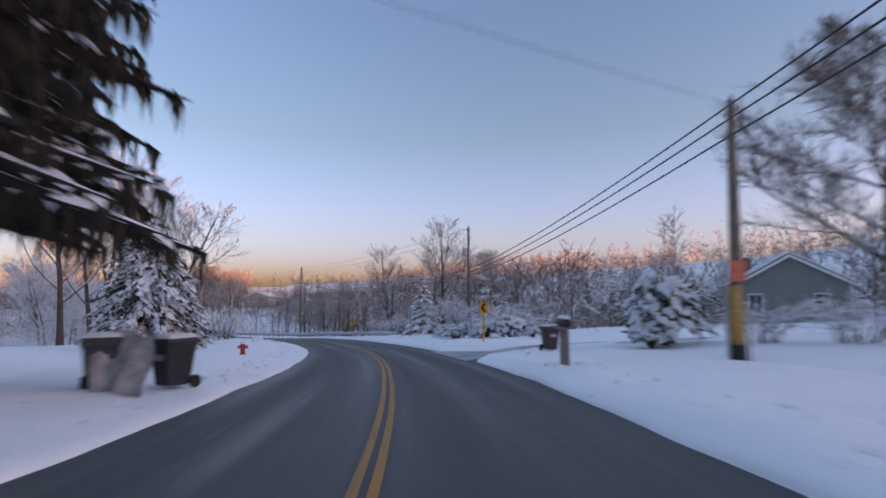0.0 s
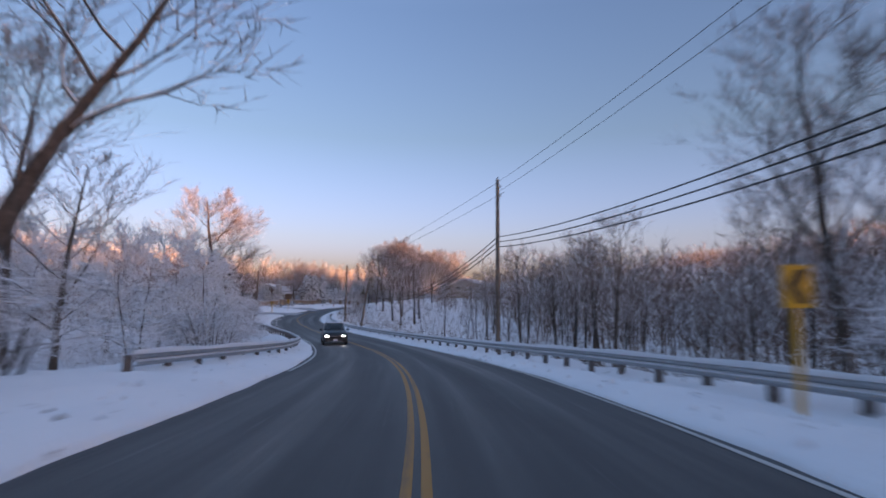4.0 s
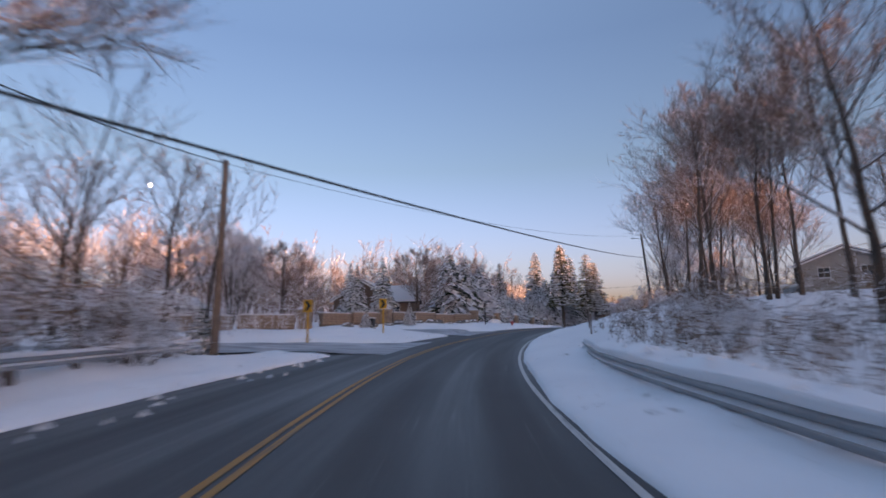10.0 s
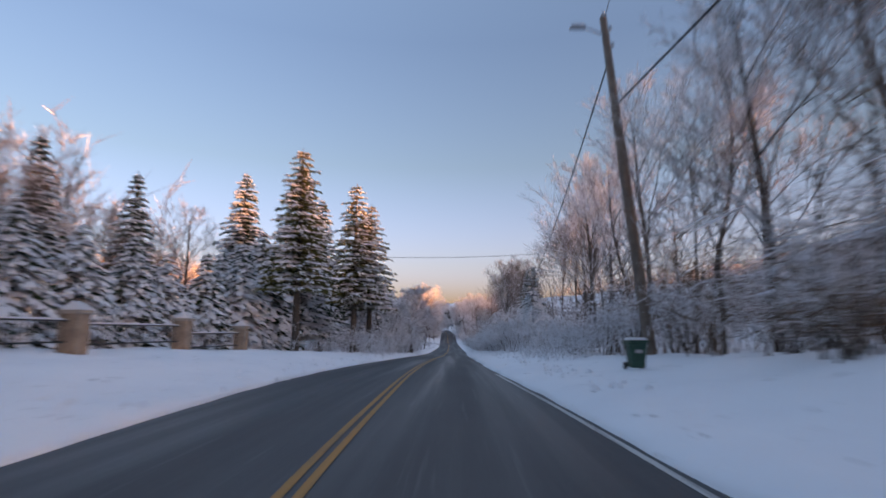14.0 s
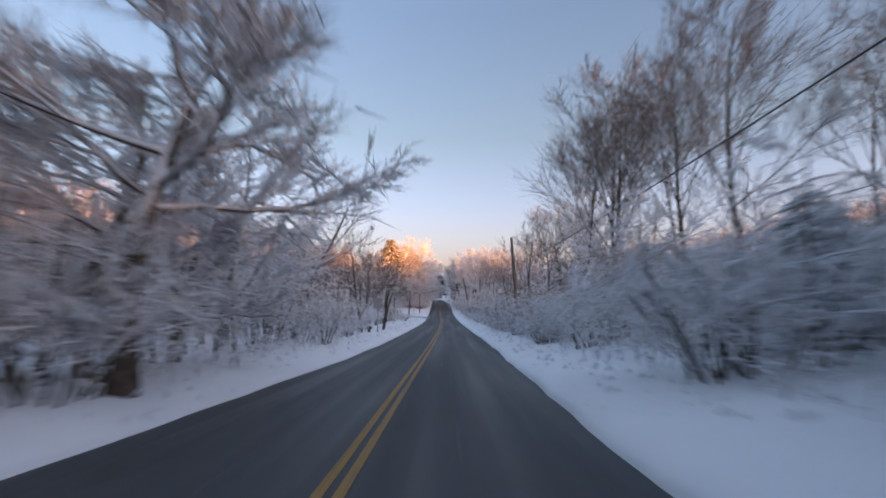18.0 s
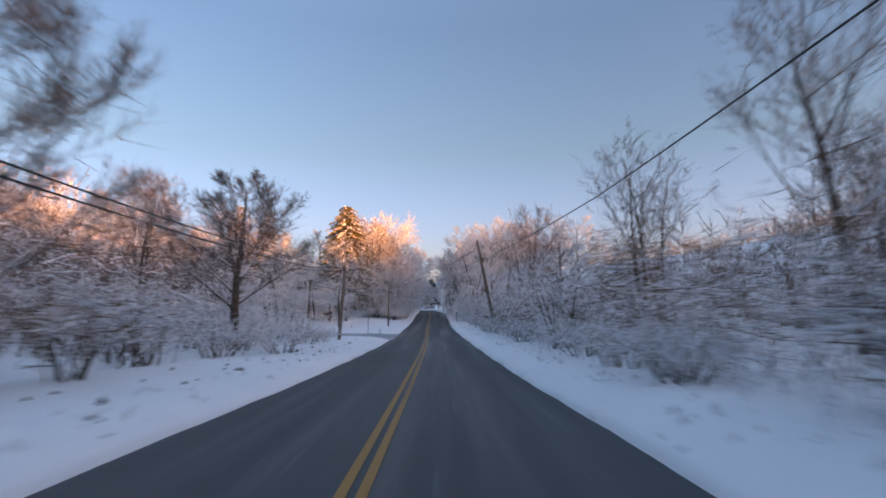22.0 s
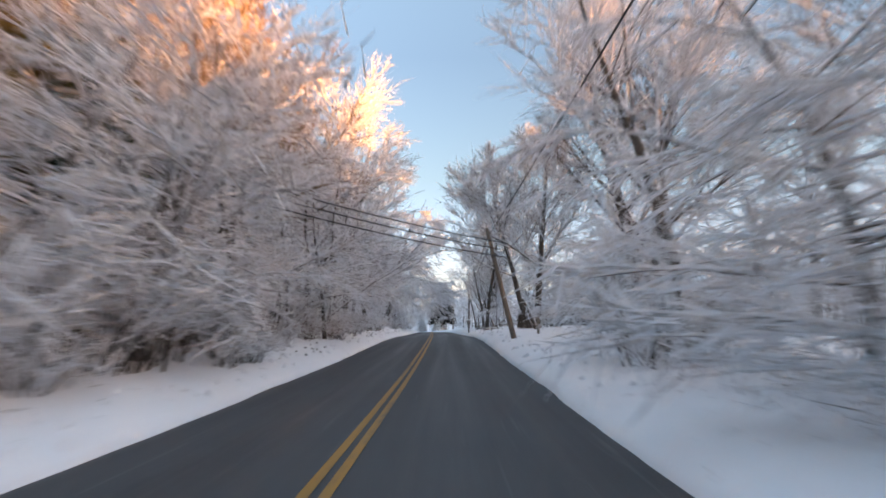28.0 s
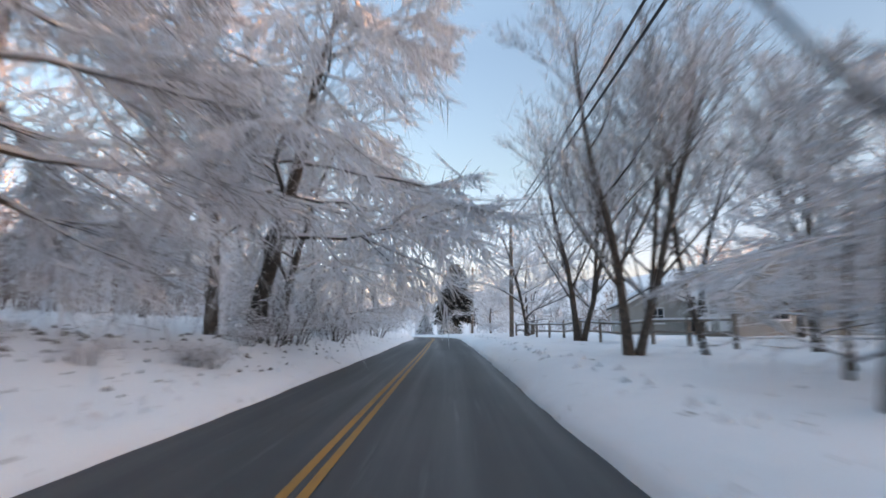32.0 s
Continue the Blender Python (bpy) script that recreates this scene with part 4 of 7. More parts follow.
def spikes_object(name, base, tip, rad, mat, label, category, fine=None):
    """Three-sided spikes as one mesh."""
    d = tip - base
    d /= np.linalg.norm(d, axis=1)[:, None] + 1e-9
    ref = np.where(np.abs(d[:, 2:3]) > 0.9, np.array([[1.0, 0, 0]]), np.array([[0, 0, 1.0]]))
    a = np.cross(d, ref)
    a /= np.linalg.norm(a, axis=1)[:, None] + 1e-9
    b = np.cross(d, a)
    r = rad[:, None]
    v = np.stack([base + a * r, base - a * r * 0.5 + b * r * 0.87, base - a * r * 0.5 - b * r * 0.87, tip], 1).reshape(-1, 3)
    k = (np.arange(len(base)) * 4)[:, None]
    f = np.concatenate([k + [0, 1, 3], k + [1, 2, 3], k + [2, 0, 3]], 1).reshape(-1, 3)
    if fine:
        v, f = with_slivers(v, f, *fine)
    return tagged(mesh_object(name, v, f, mat), label, category, kind="stuff")


nrg = np.random.default_rng(8)


# where houses stand, and how much room they take
HOUSE_PLOTS = [(69.5, 40.5, 9), (75.6, 38.3, 5), (66, 34, 5), (60, 30, 5), (243.5, -29, 9), (229, -52, 9), (218, -60, 9), (268, 29, 12), (437, -19, 7), (520, 24, 9), (452, -36, 6)]


def spots(s0, s1, l0, l1, n):
    s, l = nrg.uniform(s0, s1, n), nrg.uniform(l0, l1, n)
    ok = side_mask(s, l) < 0.01
    for hs, hl, hr in HOUSE_PLOTS:
        ok &= np.hypot(s - hs, l - hl) > hr
    s, l = s[ok], l[ok]
    x, y, z, a, b = axis_at(s)
    return np.stack([x + a * l, y + b * l, z + rise(s, l) - 0.1], 1)


def belt(name, regions, h, mat, label, limbs=15, thick=0.055):
    """Distant trees: a tapering stem and a fan of upswept branches with twigs."""
    P_ = np.concatenate([spots(*r) for r in regions])
    n = len(P_)
    hh = nrg.uniform(h[0], h[1], n)
    tips = P_ + np.stack([nrg.normal(0, 0.5, n), nrg.normal(0, 0.5, n), hh], 1)
    B, T, R_ = [P_], [tips], [0.006 * hh + 0.035]
    B2, T2, R2 = [], [], []
    for k in range(limbs):
        f = nrg.uniform(0.1, 0.95, n)
        b0 = P_ + (tips - P_) * f[:, None]
        ang = nrg.uniform(0, 6.283, n)
        ln = hh * (0.34 * (1 - f) + 0.1) * nrg.uniform(0.7, 1.3, n)
        dv = np.stack([np.cos(ang) * 0.6, np.sin(ang) * 0.6, nrg.uniform(0.45, 1.0, n)], 1)
        t0 = b0 + dv * ln[:, None]
        B.append(b0), T.append(t0), R_.append(np.full(n, thick))
        for _ in range(4):
            g = nrg.uniform(0.25, 0.9, n)
            b1 = b0 + (t0 - b0) * g[:, None]
            d1 = dv + nrg.normal(0, 0.5, (n, 3))
            B2.append(b1), T2.append(b1 + d1 * (ln * 0.45)[:, None]), R2.append(np.full(n, thick * 0.7))
    return spikes_object(name, np.concatenate(B), np.concatenate(T), np.concatenate(R_), mat, label, "trees", (np.concatenate(B2), np.concatenate(T2), np.concatenate(R2)))


def brush(name, regions, h, mat, label, side=6, rad=0.014):
    """Undergrowth: thin stems, each with side twigs."""
    P_ = np.concatenate([spots(*r) for r in regions])
    n = len(P_)
    hh = nrg.uniform(h[0], h[1], n)
    lean_ = np.clip(nrg.normal(0, 0.28, (n, 2)), -0.4, 0.4) * hh[:, None]
    tips = P_ + np.concatenate([lean_, hh[:, None]], 1)
    B, T, R_ = [P_], [tips], [np.full(n, rad * 1.3)]
    B2, T2, R2 = [], [], []
    for k in range(side):
        f = nrg.uniform(0.2, 0.95, n)
        b0 = P_ + (tips - P_) * f[:, None]
        t0 = b0 + np.stack([*np.clip(nrg.normal(0, 0.3, (2, n)), -0.5, 0.5), nrg.uniform(-0.12, 0.3, n)], 1) * hh[:, None] * 0.75
        B2.append(b0), T2.append(t0), R2.append(np.full(n, rad * 1.25))
        for _ in range(3):
            b1 = b0 + (t0 - b0) * nrg.uniform(0.2, 0.95, n)[:, None]
            B2.append(b1), T2.append(b1 + np.stack([nrg.normal(0, 0.2, n), nrg.normal(0, 0.2, n), nrg.uniform(-0.12, 0.22, n)], 1) * hh[:, None] * 0.5), R2.append(np.full(n, rad))
    return spikes_object(name, np.concatenate(B), np.concatenate(T), np.concatenate(R_), mat, label, "undergrowth", (np.concatenate(B2), np.concatenate(T2), np.concatenate(R2)))


belt("far_woods", [(40, 110, 26, 95, 240), (88, 190, 30, 48, 120), (95, 200, 30, 90, 300), (200, 236, 34, 90, 90), (300, 420, 24, 34, 60), (300, 388, 36, 80, 170), (388, 420, 34, 80, 80), (420, 620, 34, 85, 220), (0, 40, 36, 100, 110)], (8, 13), TWIG, "bare woodland behind the road with reddish tops")
# trees on the added right-hand rise, raising its shadow line
belt("far_woods", [(0, 222, 95, 165, 330), (222, 345, 95, 165, 210), (345, 620, 95, 165, 400)], (7, 11), TWIG, "bare woods on a rise added to block low sun", limbs=13, thick=0.09)
belt("far_woods", [(30, 120, -100, -36, 210), (120, 215, -100, -34, 260), (215, 300, -95, -38, 190), (300, 400, -95, -36, 230), (400, 620, -80, -28, 280), (0, 30, -60, -15, 60)], (10, 16), TWIG, "bare woodland on rising ground with sunlit tops")
belt("far_woods", [(560, 760, -30, -6, 90), (560, 760, 6, 30, 80), (S_END - 6, S_END - 1, -14, 14, 30), (576, 640, 4, 40, 110), (484, 560, -44, -16, 110)], (9, 15), FROST, "frosted bare woodland lining the road ahead")
belt("far_woods", [(259, 300, -46, -25, 75)], (12, 16), TWIG, "rosy bare trees behind the spruces")
belt("far_woods", [(222, 257, -48, -34, 40)], (8, 11), TWIG, "rosy bare trees behind the garden")
brush("undergrowth", [(60, 120, 26, 60, 500), (110, 215, 36, 70, 700), (196, 245, 24, 50, 260)], (1.4, 4.2), DRY, "dense brown thicket under the far trees", 7, 0.035)
brush("undergrowth", [(30, 120, -60, -30, 600), (120, 215, -60, -32, 600), (290, 400, -60, -28, 500)], (1.4, 4.2), DRY, "dense brown thicket under the far trees", 7, 0.035)
brush("undergrowth", [(62, 100, 14, 45, 380), (98, 200, 8, 40, 1300), (196, 250, 16, 40, 180)], (0.6, 2.6), DRY, "brown undergrowth and saplings with some snow")
brush("undergrowth", [(205, 300, -60, -38, 350), (252, 300, -38, -21, 300), (206, 214, -36, -15, 160)], (0.9, 3.4), FROST, "snow-covered tangle of garden brush")
brush("undergrowth", [(98, 200, 6.6, 14, 650), (190, 206, 5, 11, 110)], (0.35, 1.3), DRY, "dry weeds poking through the snow", 5, 0.01)
brush("undergrowth", [(84, 128, -40, -8, 460), (118, 172, -36, -9.6, 960), (172, 206, -36, -14, 150)], (0.9, 3.2), FROST, "snow-covered tangle of roadside brush")
brush("undergrowth", [(247, 272, 6.6, 13, 150)], (2.5, 5.0), DRY, "tall brown thicket beside the road", 9, 0.014)
brush("undergrowth", [(252, 284, 6.0, 20, 520), (330, 446, 3.9, 18, 2100)], (0.8, 3.6), FROST, "snow-covered tangle of roadside brush")
brush("undergrowth", [(284, 330, 3.8, 16, 620)], (0.8, 3.0), SNOWY, "roadside brush buried in fresh snow")
brush("undergrowth", [(278, 330, -26, -5.2, 700), (330, 344, -36, -7, 120), (360, 390, -30, -7, 360)], (0.6, 2.8), FROST, "snow-covered tangle of roadside brush")
brush("undergrowth", [(438, 460, -14, -5.4, 330), (460, 500, -12, -5.4, 90), (500, 560, -14, -5.4, 500), (441, 560, -30, -13, 900), (404, 446, -36, -17, 300)], (0.7, 3.8), SNOWY, "snow-covered tangle of roadside brush")
brush("undergrowth", [(330, 440, 4.6, 9.5, 900), (318, 330, 5, 9, 100)], (1.0, 4.2), DRY, "dense brown brush with a little snow beside the road", 8, 0.011)
brush("undergrowth", [(446, 600, 18, 40, 800)], (0.7, 3.4), SNOWY, "snow-covered brush at the back of the lawn")

brush("undergrowth", [(168, 206, 4.6, 9.5, 360)], (0.3, 1.3), DRY, "dead weeds and stalks on the snowy slope", 6, 0.011)
brush("undergrowth", [(171, 179, -24, -10.2, 150), (179, 206, -30, -11.5, 520)], (1.2, 4.2), DRY, "dense brown thicket behind the guard rail", 8, 0.02)
brush("undergrowth", [(262, 330, 3.9, 6.2, 480), (330, 446, 3.9, 6.2, 800), (279, 332, -7.5, -5.0, 300)], (0.35, 1.25), SNOWY, "low snow-covered brush along the road", 6, 0.013)
brush("far_thicket", [(336, 402, -34, -15, 420)], (2.5, 5.5), TWIG, "reddish-brown thicket behind the roadside bushes", 8, 0.035)
brush("far_thicket", [(40, 215, 42, 80, 1000), (420, 600, 34, 60, 800)], (3.0, 7.0), TWIG, "dense reddish-brown thicket behind the roadside", 8, 0.05)
# thicket hiding the lit slope of the added right-hand rise
brush("far_thicket", [(0, 225, 92, 170, 1200), (345, 620, 92, 170, 850)], (3.0, 6.5), TWIG, "bare thicket covering the rise added to block low sun", 8, 0.09)
brush("far_thicket", [(250, 420, 20, 46, 700)], (1.5, 3.2), TWIG, "low reddish-brown thicket behind the roadside", 8, 0.035)
belt("far_woods", [(372, 470, -92, -40, 260), (205, 262, -110, -52, 170)], (8, 13), FROST, "snow-coated trees on the sunlit hillside", limbs=18, thick=0.06)
brush("far_thicket", [(60, 215, -75, -34, 1000), (215, 300, -75, -46, 450), (300, 340, -60, -24, 400), (340, 412, -60, -22, 1300), (404, 440, -65, -34, 400), (440, 600, -60, -24, 1300)], (3.5, 8.5), TWIG, "dense reddish-brown thicket behind the roadside", 8, 0.05)

# ---- trees and bushes that can be told apart ----
# the start: yards and drives
put(DARK_SPRUCE, 40, -10.6, 1.0, 20)
put(WIDE_FIR, 65.5, -12.7, 0.93, 80)
put(SPRUCES[2], 77.5, -11.9, 0.86, 10, label="small spruce with tiers of snow")
put(YOUNG_SPRUCE, 80, 8.7, 0.95, 200, label="dark green young spruce with heaps of snow on its boughs")
put(ROUND, 46.5, 17.6, 1.5, 30, label="large bare tree with arching limbs")
put(JUNIPERS[2], 49.2, 10.4, 1.4, 120, label="bowed evergreen heaped with thick snow"), put(JUNIPERS[1], 48.9, 9.7, 0.8, 40, label="low evergreen heaped with thick snow")
for s_, l_, k_, sc_ in ((63.6, 9.6, 0, 1.0), (64.6, 8.2, 1, 1.1), (66.5, 8.0, 2, 0.75), (68, 7.2, 1, 1.0), (62.4, 10.6, 1, 0.6), (71.5, 7.6, 1, 0.9)):
    put(JUNIPERS[k_], s_, l_, sc_, group="snow-mounded evergreens by the curve sign")
put(BUSHES[2], 72, 11.0, 0.9), put(BUSHES[2], 47.5, 13.2, 0.9), put(BUSHES[2], 45.5, 14.8, 1.0), put(BUSHES[0], 44.0, 17.0, 1.0)
put(WHITE_SLIM[0], 76, 13.5, 0.8), put(WHITE_SLIM[0], 71.5, 15.5, 0.55), put(WHITE_SLIM[1], 66, 19, 0.45), put(BUSHES[3], 83, 13.5, 1.0), put(BUSHES[3], 77.5, 11.2, 0.9), put(BUSHES[1], 88, 10.5, 1.0), put(BUSHES[1], 92, 9.6, 0.9)
put(LEANING, 104.5, -14.8, 1.52, 35)
for s_, l_, k_, sc_ in ((99.4, -15.6, 1, 1.05), (107.4, -21.8, 0, 1.2), (112, -16.5, 3, 0.9), (96, -20, 1, 1.1), (91, -23, 0, 1.15), (118, -17, 2, 0.9), (101, -19, 3, 1.05)):
    put(TREES[k_], s_, l_, sc_)
put(BUSHES[3], 91, -9.5, 1.0), put(BUSHES[0], 95, -8.5, 1.0), put(BUSHES[1], 99, -8.8, 0.9)
woods(TREES + SLIM, 84, 106, 12, 22, 11, (0.55, 0.8))
woods(SLIM, 68, 84, 24, 40, 6, (0.4, 0.55))
woods(TREES + SLIM, 84, 116, 26, 52, 12, (0.6, 0.85))
woods(BUSHES, 66, 100, 9, 15, 10)
# the curve
woods(SLIM, 100, 176, 10, 26, 15, (0.6, 0.85))
woods(TREES, 100, 172, 16, 34, 8, (0.45, 0.6))
woods(TREES, 104, 150, 14, 34, 13, (0.55, 0.82))
for s_, l_, sc_ in ((178, 15, 0.72), (181, 18, 0.75), (184, 14.5, 0.68), (188, 20, 0.7), (191, 17, 0.7)):
    put(TREES[int(s_) % 4], s_, l_, sc_)
woods(BUSHES, 118, 202, -14, -10.0, 36, (0.9, 1.35))
put(WHITE_TREES[1], 147, -13, 1.0), put(WHITE_TREES[1], 153, -14.5, 1.1), put(WHITE_TREES[0], 144, -17, 0.85), put(WHITE_TREES[1], 159, -14, 0.8), put(WHITE_SLIM[1], 165, -13.5, 0.8), put(WHITE_SLIM[0], 138, -12.5, 1.1)
woods(WHITE_SLIM, 116, 184, -22, -12, 12, (0.7, 1.1))
woods(WHITE_TREES, 124, 160, -30, -17, 5, (0.7, 0.9))
put(LONE, 191, -17.3, 1.25, 15)
put(CROOKED, 171, -17, 1.2, 60, label="crooked bare tree above the brush")
put(TREES[2], 192, -19, 0.8), put(TREES[1], 197, -24, 0.7), put(SLIM[2], 196, -14.5, 0.9), put(BROWN[0], 191, -13, 1.1), put(BROWN[1], 195, -13.5, 1.0), put(BROWN[0], 199, -15, 0.9), put(BROWN[1], 185, -12.2, 1.4), put(BROWN[0], 188, -12.4, 1.5), put(BROWN[1], 190.5, -14.5, 1.6), put(BROWN[1], 194, -16, 1.6), put(BROWN[0], 181, -12.6, 1.3)
put(TREES[0], 207, -21, 0.75), put(SLIM[0], 206, -17, 1.0), put(SLIM[1], 209, -22, 1.1), put(TREES[2], 206, -28, 0.9), put(CROOKED, 213, -27, 1.0, 200)
put(SPRUCES[2], 200.5, -13, 0.4, label="small rounded shrub covered with snow")
# the mound and the wood behind it
put(TREES[2], 198, 13.5, 0.95, 40)
for s_, l_, k_, sc_ in ((205, 21, 0, 0.7), (213, 24, 2, 0.7), (224, 25, 1, 0.7)):
    put(TREES[k_], s_, l_, sc_)
for k_, (s_, l_) in enumerate(((237.5, 10.2), (241, 12), (243, 13.6), (245.2, 15), (248.5, 16.6), (251, 18.6), (254, 20.4), (259, 23.5), (250.5, 11.8), (256, 13.4), (247, 19.5))):
    put(TALL[k_ % 3], s_, l_, 0.86 + 0.03 * (k_ % 4), group="tall trees on the mound")
for k_, (s_, l_) in enumerate(((255, 8.8), (261, 9.8), (265.5, 9.2), (271, 10.4), (276, 9.6), (282, 10.4))):
    put(FROST_TALL[k_ % 2], s_, l_, 0.82 + 0.04 * (k_ % 3), group="frosted roadside trees")
for k_, (s_, l_) in enumerate(((250.5, 7.6), (253, 8.6), (256, 7.4), (259.5, 8.2), (263, 7.4), (267, 8.4))):
    put(SLIM[(0, 1, 1)[k_ % 3]], s_, l_ + 0.4, 0.75, label="slender brown sapling in a thicket")
    put(BUSHES[(1, 3)[k_ % 2]], s_ + 1, l_ + 0.2, 0.75)
for s_, l_, k_, sc_ in ((213.2, 11.3, 1, 0.86), (214, 15, 0, 0.86), (216.5, 16, 2, 0.84), (219, 18, 1, 0.86), (209, 17.5, 0, 0.9), (221.5, 13.4, 2, 0.9), (229, 14.0, 2, 0.9)):
    put(TALL[k_], s_, l_, sc_, group="tall trees on the mound")
woods(BUSHES[:3], 190, 206, 6, 11, 8, (0.4, 0.6))
put(BROWN[1], 198, 8.2, 0.8), put(BROWN[0], 201, 9.0, 0.7)
put(BUSHES[3], 246, 7.5, 0.9), put(BUSHES[1], 249.5, 6.8, 1.0), put(BROWN[0], 249.2, 6.4, 0.7), put(BROWN[0], 252, 7.2, 0.8), put(SPRUCES[2], 262, 24, 1.0)
# behind the stone wall
for s_, l_, k_, sc_ in ((235.5, -26.8, 0, 0.84), (233.4, -24.2, 0, 0.78), (234.9, -21.6, 0, 0.88)):
    put(SPRUCES[k_], s_, l_, sc_, group="spruces behind the stone wall")
for s_, l_, k_, sc_ in ((246.3, -18.4, 0, 1.0), (248.4, -17.4, 0, 0.98), (252.6, -16.6, 1, 1.04), (257, -17.2, 1, 0.85), (250.5, -21.5, 0, 0.9), (261, -17.6, 1, 0.68), (265, -17.8, 0, 0.62), (269.5, -18, 1, 0.72), (273.5, -18.2, 0, 0.64), (277.5, -17.5, 1, 0.8), (283.5, -19, 0, 0.85)):
    put(WALL_SPRUCES[k_], s_, l_, sc_, group="spruces behind the stone wall")
put(ROUND, 238.2, -18.6, 1.12, 0, label="bare round-crowned tree in a snowy garden")
put(VASE, 221, -29, 0.6), put(VASE, 225, -32, 0.62), put(ROUND, 222.5, -24.5, 1.0, 40, label="bare round-crowned tree in a snowy garden")
put(WALL_SPRUCES[1], 281, -16.4, 0.95), put(WALL_SPRUCES[0], 286.5, -16.8, 1.1), put(FIR, 294, -15.6, 1.12), put(FIR, 298.5, -14.6, 1.0), put(FIR, 290, -20, 1.0), put(CEDAR, 279, -24, 1.2), put(CEDAR, 272, -26, 1.2)
put(SPRUCES[2], 227.5, -13.6, 0.38, label="small clipped evergreen mounded with snow"), put(SPRUCES[2], 219, -13.4, 0.3, label="small clipped evergreen mounded with snow")
for s_, l_, k_, sc_ in ((256, -25, 1, 0.72), (261, -28, 2, 0.7), (266, -24, 0, 0.7), (272, -27, 1, 0.75), (278, -25, 2, 0.75), (284, -28, 0, 0.75), (270, -33, 3, 0.8), (292, -26, 1, 0.8)):
    put(TREES[k_], s_, l_, sc_)
# the straight, first half
woods(SLIM + TREES[:2], 268, 330, 11, 22, 10)
for k_, (s_, l_, sc_) in enumerate(((294, 8.2, 0.75), (299.5, 7.6, 0.6), (302, 9.4, 0.8), (310.5, 7.6, 0.6))):
    put(HEMLOCKS[k_ % 2], s_, l_, sc_, group="snow-laden roadside evergreens")
put(TALL[0], 297.5, 13.5, 0.85), put(TALL[1], 301.5, 15.5, 0.9), put(TALL[2], 307, 14, 0.8), put(TALL[1], 318, 10.5, 0.8), put(TALL[0], 323.5, 11, 0.78), put(TALL[0], 327.5, 8.8, 0.85), put(TALL[1], 331, 10.2, 0.88), put(TALL[2], 335, 9.4, 0.82), put(WHITE_SLIM[0], 292.5, 6.0, 0.6), put(WHITE_SLIM[0], 296, 5.6, 0.55), put(WHITE_SLIM[0], 302.5, 5.5, 0.55), put(WHITE_SLIM[0], 307.5, 5.6, 0.6)
woods(WHITE_SLIM, 312, 328, 5.6, 9, 6, (0.45, 0.65))
woods(WHITE_SLIM, 298, 330, -9.5, -6, 7, (0.6, 0.9))
put(WHITE_TREES[1], 318.5, -9.2, 0.85), put(WHITE_TREES[0], 324, -10, 0.65)
woods(BUSHES + WHITE_BUSHES, 260, 284, 5.8, 9.0, 12, (0.5, 0.75))
woods(WHITE_BUSHES, 284, 330, 4.4, 9.5, 30, (0.8, 1.2), group="snow-buried bushes")
put(BUSHES[2], 291.5, -6.8, 0.8), put(BUSHES[2], 294, -6.3, 0.7), put(BUSHES[0], 293, -7.8, 0.8), put(WHITE_SLIM[0], 299, 8.2, 0.6)
put(CEDAR, 307, 9.6, 0.85, 30, label="dark conifer with snowy boughs beside the road"), put(CEDAR, 309, 10.8, 0.92, label="dark conifer with snowy boughs beside the road")
put(PINES[0], 290, -9.2, 0.95), put(PINES[0], 291, -7.9, 0.85), put(PINES[0], 281, -12, 0.95)
put(FIR, 307, -11.4, 1.0, 10)
put(OLD_CROOKED, 308.1, -5.0, 0.92, 40, lean=-4), put(CROOKED, 311, -7.6, 0.95, 100), put(CROOKED, 314, -7.2, 0.8, 10), put(CROOKED, 302, -8, 0.85, 250)
woods(SLIM, 292, 330, -18, -9.5, 6)
woods(BUSHES + WHITE_BUSHES, 279, 332, -9, -5.6, 18)
put(BUSHES[2], 335.5, -6.6, 0.75), put(BUSHES[2], 336.5, -8.4, 0.9), put(BUSHES[0], 338, -7.4, 0.7), put(BUSHES[2], 333.5, -7.6, 0.8), put(BUSHES[0], 341, -6.6, 0.5), put(BUSHES[2], 332.5, -6.2, 0.6)
put(TREES[2], 339, -12.5, 0.55), put(TREES[0], 344.5, -14, 0.5), put(TREES[3], 350.5, -12.5, 0.5), put(TREES[2], 347, -17, 0.6), put(TREES[1], 355, -15, 0.5), put(LEANING, 329, -8.6, 0.75, 20), put(TREES[2], 326, -12, 0.7), put(SLIM[1], 340.5, -6.4, 0.8), put(SLIM[0], 343, -7.8, 0.72), put(SLIM[2], 351, -9, 0.85), put(SLIM[1], 348, -9.5, 0.8), put(BUSHES[3], 343, -9, 1.0), put(BUSHES[1], 339, -8, 1.0), put(BROWN[1], 346, -10.5, 1.4), put(BROWN[1], 341, -12, 1.4)
put(FAN, 344, 12, 0.95), put(TREES[2], 350, 14.4, 0.95, 40), put(TREES[0], 356, 12.5, 0.72), put(SLIM[0], 351, 8, 0.9), put(TREES[3], 357, 11, 0.75)
put(ROUND, 367, -10, 1.08, 30), put(BROWN[1], 366, -8.4, 0.9), put(BROWN[0], 368.5, -8.0, 0.9), put(TREES[0], 371, 11.5, 0.72), put(BROWN[0], 363, -7.4, 0.7), put(WHITE_BUSHES[1], 360, -9.5, 0.9), put(WHITE_BUSHES[0], 352, -8.4, 0.9), put(WHITE_BUSHES[1], 356, -11, 0.9), put(WHITE_BUSHES[0], 364.5, -10, 1.0), put(WHITE_BUSHES[0], 358, -8, 0.8)
